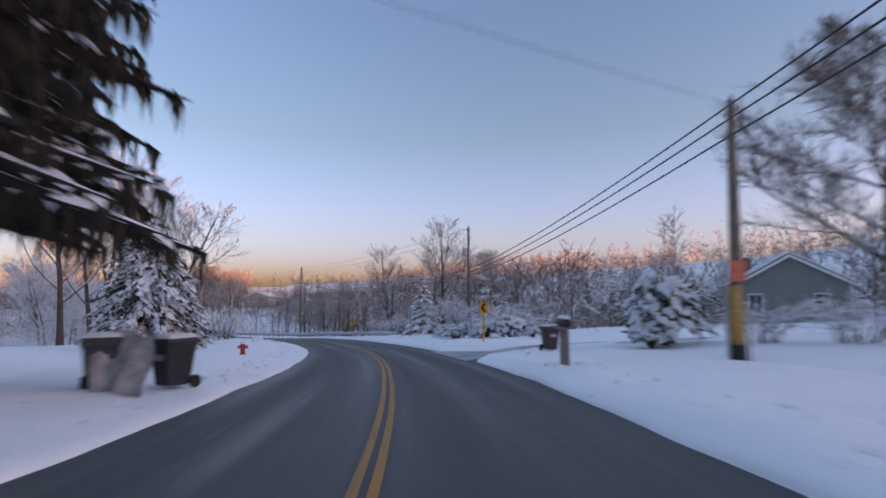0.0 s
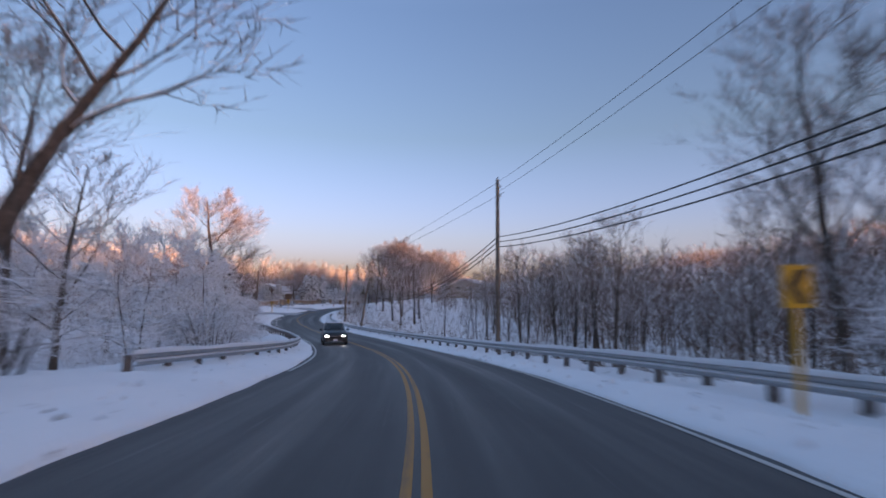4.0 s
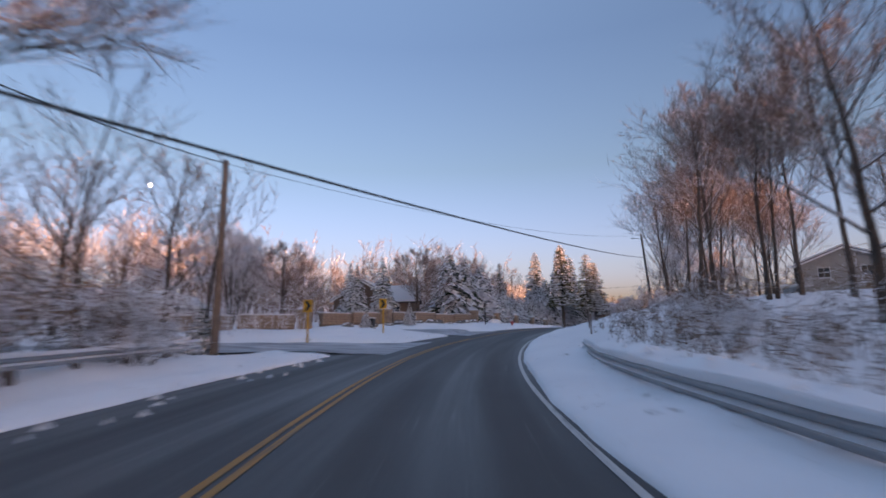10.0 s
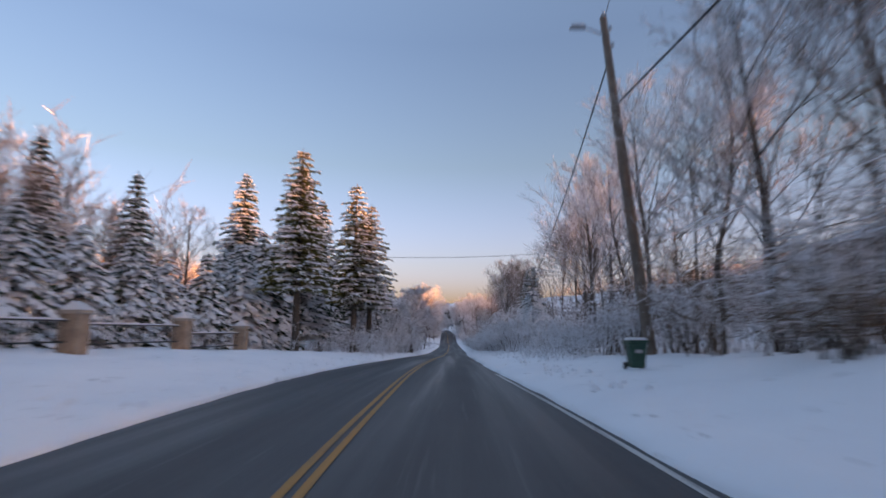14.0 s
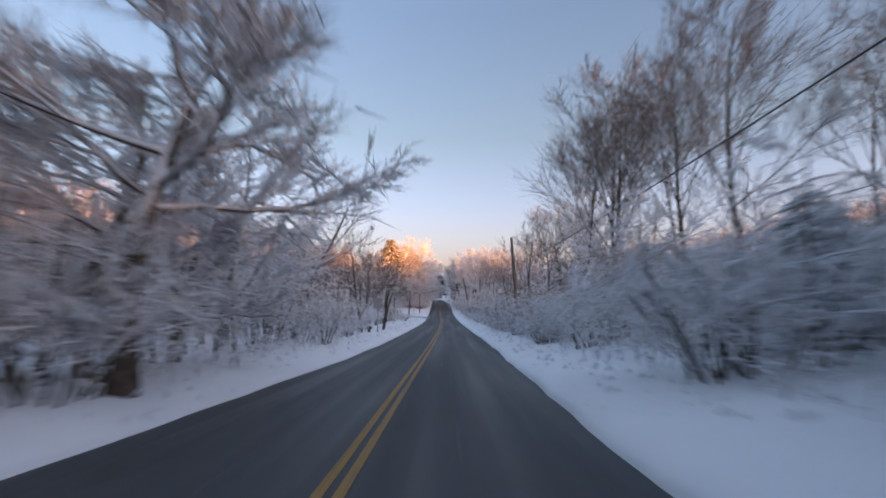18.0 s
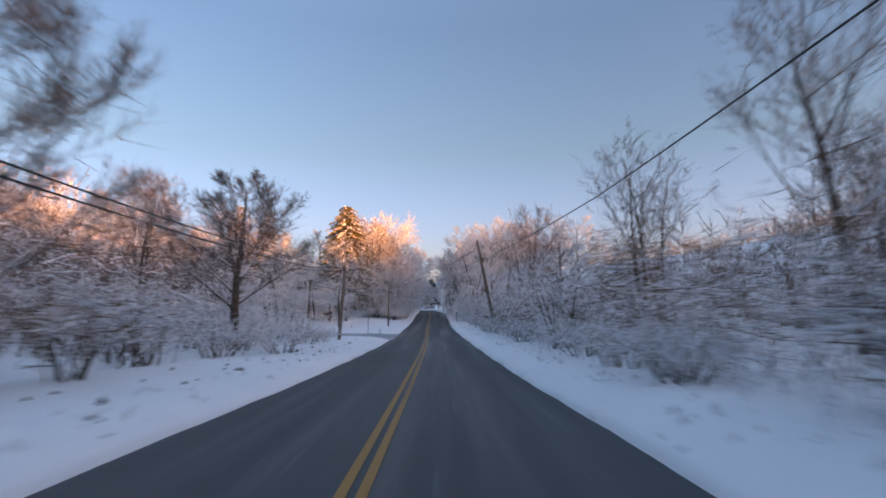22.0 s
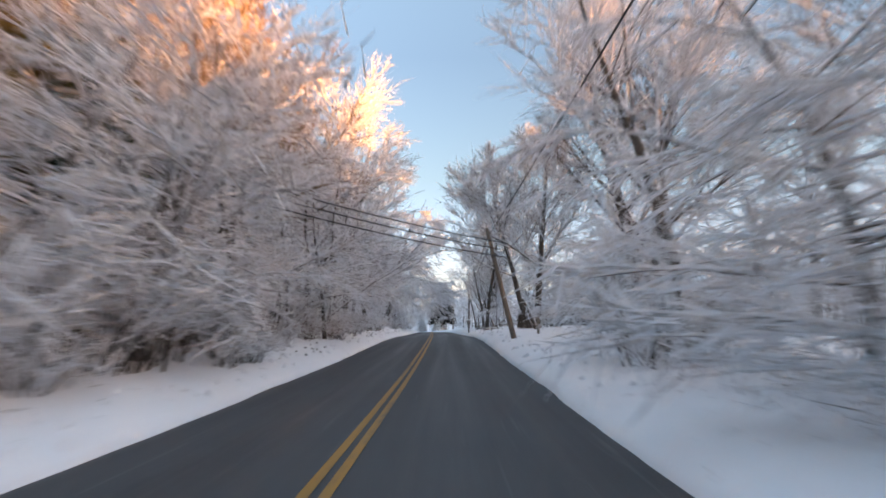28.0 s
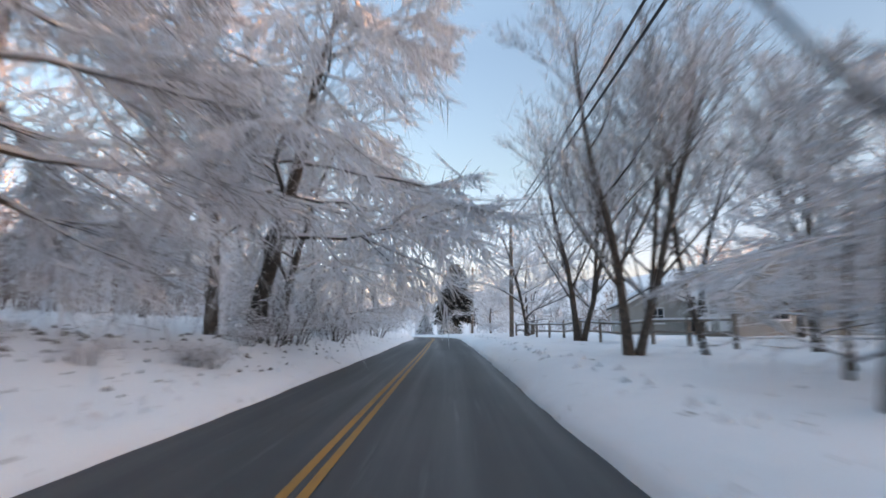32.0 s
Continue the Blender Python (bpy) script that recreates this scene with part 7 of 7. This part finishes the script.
def house(s, lat, turn, w, d, eave, ridge, wall_mat, label, windows, roof_mat=None, dz=0.0, doors=(), chimney=None, porch=None, shutters=False):
    """A gabled house: w across the gable (x), d along the ridge (y). windows: (side, along, sill, width, height)."""
    root = thing("house", s, lat, label, "house", "houses", turn=turn, dz=dz)
    ol = [(-w / 2, -1.0), (w / 2, -1.0), (w / 2, eave), (0, ridge), (-w / 2, eave)]
    part("wall", prism(ol, d), wall_mat, root)
    bm, bs = bmesh.new(), bmesh.new()
    k = (ridge - eave) / (w / 2)
    for sg in (-1, 1):
        roof_slab(bm, sg * (w / 2 + 0.4), 0, d / 2 + 0.35, eave - 0.4 * k + 0.02, ridge + 0.02, 0.14)
        roof_slab(bs, sg * (w / 2 + 0.36), 0, d / 2 + 0.32, eave - 0.36 * k + 0.17, ridge + 0.17, 0.14)
    rf = part("roof", bm, roof_mat or ROOF_D, root)
    part("roof_snow", bs, SNOW_PAD, rf, "thick snow on the roof")
    for sg in (-1, 1):
        for ys in (-1, 1):
            part("bargeboard", prism([(sg * (w / 2 + 0.42), eave - 0.42 * k - 0.18), (sg * (w / 2 + 0.42), eave - 0.42 * k + 0.03), (0, ridge + 0.03), (0, ridge - 0.18)], 0.05), TRIM_W, root, m=Matrix.Translation((0, ys * (d / 2 + 0.36), 0)))
    rot = {"S": 0, "E": 90, "N": 180, "W": 270}

    def face(side, along):
        off = d / 2 if side in "SN" else w / 2
        return Matrix.Rotation(radians(rot[side]), 4, "Z") @ Matrix.Translation((along, -off, 0))

    for side, along, sill, ww, wh in windows:
        m = face(side, along)
        win = part("window", box(-ww / 2 - 0.07, ww / 2 + 0.07, -0.05, 0.03, sill - 0.08, sill + wh + 0.08, bevel=0.008), TRIM_W, root, "white window frame", m=m)
        part("pane", box(-ww / 2, ww / 2, -0.066, -0.054, sill, sill + wh), GLASS, win)
        part("muntin", box(-0.02, 0.02, -0.078, -0.07, sill, sill + wh), TRIM_W, win)
        part("muntin", box(-ww / 2, ww / 2, -0.085, -0.08, sill + wh / 2 - 0.02, sill + wh / 2 + 0.02), TRIM_W, win)
        part("sill", box(-ww / 2 - 0.1, ww / 2 + 0.1, -0.13, -0.05, sill - 0.14, sill - 0.08), TRIM_W, win)
        if shutters:
            for sg in (-1, 1):
                part("shutter", box(-0.19, 0.19, -0.04, 0.0, sill - 0.05, sill + wh + 0.05, bevel=0.006), SHUTTER, root, "black louvred shutter", m=m @ Matrix.Translation((sg * (ww / 2 + 0.3), -0.02, 0)))
    for side, along, dw, dh, mat in doors:
        m = face(side, along)
        fr = part("door", box(-dw / 2 - 0.1, dw / 2 + 0.1, -0.05, 0.03, 0, dh + 0.1), TRIM_W, root, "door in a white frame", m=m)
        part("door_leaf", box(-dw / 2, dw / 2, -0.07, -0.054, 0.02, dh), mat, fr)
        part("door_knob", box(dw / 2 - 0.12, dw / 2 - 0.07, -0.11, -0.07, dh * 0.47, dh * 0.5), CHROME, fr)
    if chimney:
        cx, cy, top = chimney
        c = part("chimney", box(cx - 0.35, cx + 0.35, cy - 0.35, cy + 0.35, eave, top, bevel=0.02), BROWN_WALL, root)
        part("snow_cap", box(cx - 0.36, cx + 0.36, cy - 0.36, cy + 0.36, top, top + 0.14, top=0.8, bevel=0.02), SNOW_PAD, c)
    if porch:
        side, a0, a1, dep, ph = porch
        m = face(side, 0)
        pr = part("porch_roof", box(a0, a1, -dep, 0, ph, ph + 0.22, bevel=0.01), TRIM_W, root, m=m)
        part("porch_snow", box(a0, a1, -dep, 0, ph + 0.22, ph + 0.36, top=0.97, bevel=0.03), SNOW_PAD, pr)
        n = max(2, int((a1 - a0) / 2.4) + 1)
        for i in range(n):
            x = a0 + 0.15 + (a1 - a0 - 0.3) * i / (n - 1)
            part("porch_post", box(x - 0.07, x + 0.07, -dep + 0.05, -dep + 0.19, -0.4, ph, bevel=0.008), TRIM_W, root, m=m)
        part("porch_floor", box(a0, a1, -dep, 0, -0.6, 0.12), WOOD_GREY, root, m=m)
    return root


# the green-grey house beyond the first drive
house(69.5, 40.5, -40, 8.4, 12, 3.6, 6.0, SIDING_G, "grey-green bungalow with a snowy roof behind evergreens",
      [("S", -2.7, 1.0, 0.95, 1.6), ("S", 2.2, 1.0, 0.95, 1.6), ("W", -3, 1.0, 0.9, 1.4), ("W", 1.5, 1.0, 0.9, 1.4)], chimney=(-2.2, 2, 6.4))
house(75.6, 38.3, -40, 3.0, 4.5, 2.7, 3.5, SIDING_T, "small tan wing with a snowy shed roof", [("S", 0.1, 0.95, 0.8, 1.5), ("W", 0, 0.95, 0.8, 1.25)])
# houses behind the stone wall
house(243.5, -29, 20, 8, 12, 2.8, 5.2, BROWN_WALL, "brown stone house with a snowy roof behind the wall",
      [("E", -3.5, 0.9, 1.2, 1.5), ("E", 3.8, 0.9, 1.2, 1.5), ("S", -2, 0.9, 1.0, 1.4), ("S", 2, 0.9, 1.0, 1.4)], doors=[("E", 0.5, 1.1, 2.1, SHUTTER)])
house(241.5, -23.5, 110, 4.4, 5, 2.7, 4.6, BROWN_WALL, "brown stone gabled garage wing with snow", [("S", 0, 0.5, 1.6, 1.5), ("W", 0, 0.9, 1.0, 1.3)])
house(229, -52, 10, 8, 11, 2.9, 5.0, SIDING_T, "pale house with a snowy roof beyond the garden", [("E", -3, 0.9, 1.0, 1.3), ("E", 3, 0.9, 1.0, 1.3), ("S", 0, 0.9, 1.1, 1.3)], dz=-1.8)
house(218, -60, 0, 8, 12, 2.8, 4.8, SIDING_W, "white house with a snowy roof among trees", [("E", -3, 0.9, 1.0, 1.3), ("E", 0, 0.9, 1.0, 1.3), ("E", 3, 0.9, 1.0, 1.3)], dz=-1.8)
# the long building on the rise
house(268, 29, -6, 9, 26, 5.0, 6.8, SIDING_T, "long two-storey tan building with snowy roofs on the rise",
      [("W", y_, z_, 1.2, 1.0) for y_ in (-10, -6, -2, 2, 6, 10) for z_ in (0.9, 3.5)] + [("S", -2, 3.4, 1.1, 1.1), ("S", 2, 3.4, 1.1, 1.1)], porch=("W", -12.5, 12.5, 2.0, 2.5), dz=0.5)
# the white house on the lawn
house(437, -19.0, 8, 7.2, 8, 3.0, 6.0, SIDING_W, "white clapboard house with black shutters and a snowy porch",
      [("S", -1.1, 3.3, 0.8, 1.2), ("S", 1.1, 3.3, 0.8, 1.2), ("E", -2, 0.8, 0.8, 1.4), ("E", 1.6, 0.8, 0.8, 1.4), ("S", -2.4, 0.8, 0.8, 1.4)], shutters=True, porch=("S", -3.6, 3.6, 1.8, 2.5), doors=[("S", 0.6, 0.95, 2.05, SHUTTER)], dz=0.3)
house(444.5, -19.5, 8, 5.6, 7, 2.5, 4.1, SIDING_W, "low white house wing with black shutters and snow", [("E", -1.8, 0.8, 0.7, 1.3), ("E", 1.4, 0.8, 0.7, 1.3)], shutters=True, dz=0.3)
# the pale house at the far lawn
house(520, 24, -8, 9, 13, 3.0, 6.2, SIDING_T, "pale grey house with snow on its roofs beyond the lawn",
      [("W", -3.5, 0.9, 1.5, 1.3), ("W", 1.0, 0.9, 1.1, 1.3), ("S", -2, 0.9, 1.1, 1.3), ("S", 2, 0.9, 1.1, 1.3), ("S", 0, 3.6, 0.9, 1.1)], doors=[("W", 4.0, 1.0, 2.05, TRIM_W)], porch=("W", 3.0, 5.2, 1.4, 2.4))
house(525, 17, -8, 5, 6, 2.4, 3.8, SIDING_T, "small grey-green outbuilding with a snowy roof", [("S", 0, 0.9, 0.9, 1.1), ("W", 0, 0.9, 0.9, 1.1)])
house(452, -36, 12, 6, 10, 2.3, 3.7, SIDING_G, "low dark house with snow among lawn trees", [("E", -2, 0.9, 0.9, 0.8), ("E", 2, 0.9, 0.9, 0.8)])

# ---- split-rail fence by the last lawn ----
fence = thing("rail_fence", 512, 5.6, "weathered split-rail fence topped with snow", "fence")
finv = fence.matrix_world.inverted()
prev = None
for k in range(11):
    s_, l_ = 498 + k * 2.6, 9.5 - 0.38 * k
    p_ = place(s_, l_)
    part("post", box(-0.07, 0.07, -0.07, 0.07, -0.4, 1.1, bevel=0.012), WOOD_GREY, fence, m=finv @ Matrix.Translation(p_))
    if prev is not None:
        for z_ in (0.45, 0.9):
            part("rail", rod(finv @ (prev + Vector((0, 0, z_))), finv @ (p_ + Vector((0, 0, z_))), 0.05, 6), WOOD_GREY, fence)
        part("rail_snow", rod(finv @ (prev + Vector((0, 0, 0.97))), finv @ (p_ + Vector((0, 0, 0.97))), 0.045, 6), SNOW_PAD, fence)
    prev = p_


# ---- the oncoming car ----
def lofted(sections):
    """A body skinned over cross-sections (y, list of (x, z)) of equal length."""
    bm = bmesh.new()
    rings = [[bm.verts.new((x, y, z)) for x, z in sec] for y, sec in sections]
    for a, b in zip(rings, rings[1:]):
        for i in range(len(a) - 1):
            bm.faces.new((a[i], a[i + 1], b[i + 1], b[i]))
    for r in (rings[0], rings[-1]):
        bm.faces.new(r)
    bmesh.ops.recalc_face_normals(bm, faces=bm.faces)
    return bm


def half(ws):
    """Mirror a right-hand outline of (x, z), from the sill up to the middle."""
    return [(x, z) for x, z in ws] + [(-x, z) for x, z in ws[::-1]]


car = thing("car", 131.5, -2.45, "dark grey sport utility vehicle with lit headlights", "car", turn=-2, flat=True)
body = [(-2.3, half([(0.7, 0.32), (0.82, 0.42), (0.86, 0.6), (0.84, 0.78), (0.7, 0.86), (0.3, 0.9)])),
        (-2.15, half([(0.8, 0.28), (0.9, 0.42), (0.93, 0.65), (0.9, 0.88), (0.74, 0.98), (0.3, 1.02)])),
        (-1.4, half([(0.86, 0.28), (0.94, 0.42), (0.95, 0.7), (0.93, 0.94), (0.78, 1.06), (0.3, 1.1)])),
        (-0.85, half([(0.86, 0.28), (0.94, 0.42), (0.95, 0.75), (0.93, 1.0), (0.8, 1.12), (0.3, 1.14)])),
        (1.6, half([(0.86, 0.28), (0.94, 0.42), (0.95, 0.75), (0.93, 1.02), (0.86, 1.14), (0.3, 1.16)])),
        (2.2, half([(0.8, 0.32), (0.88, 0.45), (0.9, 0.75), (0.88, 1.0), (0.8, 1.12), (0.3, 1.14)]))]
part("car_body", lofted(body), CAR_PAINT, car, smooth=True)
cabin = [(-0.85, half([(0.8, 1.1), (0.78, 1.12), (0.7, 1.14), (0.3, 1.15)])), (-0.15, half([(0.84, 1.1), (0.76, 1.4), (0.66, 1.6), (0.3, 1.64)])),
         (0.6, half([(0.85, 1.1), (0.77, 1.42), (0.68, 1.66), (0.3, 1.7)])), (1.6, half([(0.84, 1.1), (0.75, 1.4), (0.66, 1.62), (0.3, 1.66)])), (2.1, half([(0.78, 1.1), (0.7, 1.25), (0.6, 1.36), (0.3, 1.4)]))]
part("roof", lofted(cabin), CAR_PAINT, car, smooth=True)
part("windscreen", prism([(-0.72, 0), (0.72, 0), (0.6, 0.78), (-0.6, 0.78)], 0.02), GLASS, car, m=Matrix.Translation((0, -0.84, 1.14)) @ Matrix.Rotation(radians(-55), 4, "X"))
for sg in (-1, 1):
    part("side_window", box(-0.012, 0.012, -0.05, 1.7, 1.16, 1.5, top=0.8), GLASS, car, m=Matrix.Translation((sg * 0.82, 0, 0)) @ Matrix.Rotation(radians(-sg * 14), 4, "Y") @ Matrix.Translation((sg * 0.27, 0, 0.06)))
    part("headlight", box(-0.14, 0.14, -0.05, 0.09, -0.045, 0.045, bevel=0.03), HEADLIGHT, car, "lit white headlight", m=Matrix.Translation((sg * 0.62, -2.29, 0.76)) @ Matrix.Rotation(radians(sg * 14), 4, "Z"))
    part("fog_light", box(-0.09, 0.09, -0.03, 0.03, -0.05, 0.05, bevel=0.02), CHROME, car, m=Matrix.Translation((sg * 0.66, -2.27, 0.5)))
    part("mirror", box(-0.12, 0.12, -0.07, 0.07, -0.08, 0.08, bevel=0.03), CAR_PAINT, car, m=Matrix.Translation((sg * 1.04, -0.55, 1.16)))
    for y in (-1.42, 1.42):
        wh = part("wheel", lathe([(0.2, -0.11), (0.33, -0.11), (0.36, -0.05), (0.36, 0.05), (0.33, 0.11), (0.2, 0.11)], 20), RUBBER, car, m=Matrix.Translation((sg * 0.87, y, 0.36)) @ Matrix.Rotation(radians(90), 4, "Y"))
        part("rim", lathe([(0.02, -0.115), (0.21, -0.115), (0.22, 0.0), (0.21, 0.115), (0.02, 0.115)], 16), CHROME, wh)
part("grille", box(-0.5, 0.5, -0.03, 0.03, -0.11, 0.11, bevel=0.015), BLACK, car, m=Matrix.Translation((0, -2.31, 0.68)))
part("grille_bar", box(-0.5, 0.5, -0.015, 0.015, -0.02, 0.02), CHROME, car, m=Matrix.Translation((0, -2.345, 0.72)))
part("bumper", box(-0.78, 0.78, -0.08, 0.08, -0.12, 0.12, bevel=0.04), BLACK, car, m=Matrix.Translation((0, -2.28, 0.42)))
part("number_plate", box(-0.16, 0.16, -0.01, 0.01, -0.08, 0.08), TRIM_W, car, "pale number plate", m=Matrix.Translation((0, -2.37, 0.45)))
part("bumper_trim", box(-0.56, 0.56, -0.02, 0.02, -0.025, 0.025, bevel=0.01), CHROME, car, "bright bumper trim", m=Matrix.Translation((0, -2.37, 0.36)))
part("grille_badge", prism([(-0.05, 0), (0, 0.035), (0.05, 0), (0, -0.035)], 0.012), CHROME, car, m=Matrix.Translation((0, -2.365, 0.72)))
for sg in (-1, 1):
    part("roof_rail", rod((sg * 0.6, 0.0, 1.68), (sg * 0.56, 1.5, 1.7), 0.02), BLACK, car)
    part("wheel_arch", lathe([(0.37, -0.06), (0.43, -0.06), (0.43, 0.06), (0.37, 0.06)], 20), BLACK, car, m=Matrix.Translation((sg * 0.9, -1.42, 0.36)) @ Matrix.Rotation(radians(90), 4, "Y"))
    part("wiper", rod((sg * 0.35 - 0.3, -0.86, 1.17), (sg * 0.35 + 0.2, -0.72, 1.25), 0.012, 6), BLACK, car)
    part("turn_signal", box(-0.06, 0.06, -0.03, 0.03, -0.02, 0.02, bevel=0.008), plain("amber_lens", (0.5, 0.18, 0.03), 0.3, bmp=0), car, "amber lens", m=Matrix.Translation((sg * 0.8, -2.2, 0.68)))
part("roof_snow", box(-0.58, 0.58, -0.1, 1.6, 0, 0.05, top=0.9, bevel=0.02), SNOW_PAD, car, "thin snow on the roof", m=Matrix.Translation((0, 0, 1.66)))


# ---- broken trunks and stumps ----
def snag(s, lat, stems, label, name="broken_trunk"):
    """Broken stems out of one base; each: height, radius, lean across and along the road."""
    root = thing(name, s, lat, label, "tree trunk")
    for k, (h, r, lx, ly) in enumerate(stems):
        wood = Sheaf()
        pts = [Vector((lx * f ** 1.3 + 0.05 * math.sin(5 * f + k), ly * f + 0.04 * math.cos(4 * f + k), h * f - 0.4 * (1 - f))) for f in (0, 0.12, 0.35, 0.6, 0.82, 1.0)]
        wood.tube(pts, [r * q for q in (1.5, 1.1, 0.95, 0.85, 0.75, 0.62)], 10)
        for j in range(5):
            b = pts[5] + Vector((math.cos(j * 1.3) * r * 0.35, math.sin(j * 1.3) * r * 0.35, -0.05))
            wood.spike(b, b + Vector((0.04 * math.cos(j), 0.04 * math.sin(j), r * (0.7 + 0.5 * (j % 3)))), r * 0.3)
        mesh_object("trunk", [tuple(p_) for p_ in wood.v], wood.f, SNOWY_BARK, parent=root, smooth=True)
        part("snow_cap", lathe([(r * 0.7, 0.0), (r * 0.74, r * 0.25), (r * 0.5, r * 0.6), (r * 0.12, r * 0.75)], 10), SNOW_PAD, root, "cap of snow", m=Matrix.Translation(pts[5]), smooth=True)
    return root


snag(345.6, -5.5, [(3.5, 0.1, 0.55, 0.2), (3.6, 0.085, 1.0, -0.1)], "forked broken tree trunk standing in brush")
snag(469.3, 5.3, [(1.15, 0.42, 0.1, 0.0)], "broad broken stump capped with snow beside a tree", "tree_stump")
snag(464.2, 5.5, [(1.9, 0.13, -0.75, 0.2)], "short leaning broken trunk in the snowy lawn")
snag(484.2, 4.9, [(1.1, 0.1, -0.3, 0.1), (0.8, 0.07, -0.5, -0.1)], "small broken stem leaning in the snow")


# ---- clods and dead leaves on the snow ----
def litter(regions, label, mat, r=(0.04, 0.16)):
    v, f = [], []
    for s0, s1, l0, l1, n in regions:
        for q in spots(s0, s1, l0, l1, n):
            a, b, h = nrg.uniform(*r), nrg.uniform(*r), nrg.uniform(0.4, 1.0) * r[1] * 0.6
            w = nrg.uniform(0, 6.283)
            k = len(v)
            ring = [(math.cos(w + j * 1.257) * a * nrg.uniform(0.7, 1.2), math.sin(w + j * 1.257) * b * nrg.uniform(0.7, 1.2)) for j in range(5)]
            v += [(q[0] + x, q[1] + y, q[2] + 0.06) for x, y in ring] + [(q[0], q[1], q[2] + 0.1 + h)]
            f += [(k + j, k + (j + 1) % 5, k + 5) for j in range(5)]
    return tagged(mesh_object("ground_litter", v, f, mat, smooth=False), label, "litter", kind="stuff")


litter([(446, 520, -9, -4.4, 420), (455, 500, -14, -8, 260), (466, 482, 2.6, 4.0, 30), (345, 392, -7, -4.2, 90), (80, 96, -7, -4.6, 30)], "brown leaf clods lying on the snow bank", ROCK)
litter([(30, 110, 3.9, 5.2, 160), (250, 440, 2.7, 3.9, 700), (30, 100, -5.4, -4.3, 120), (210, 300, -6.6, -5.2, 160), (300, 440, -5.2, -3.9, 500), (440, 540, -5, -4.1, 260), (440, 540, 2.4, 3.4, 240), (100, 200, 3.2, 5, 200), (100, 200, -7, -5, 160)], "lumps of ploughed snow along the road edge", SNOW_PAD, (0.05, 0.2))
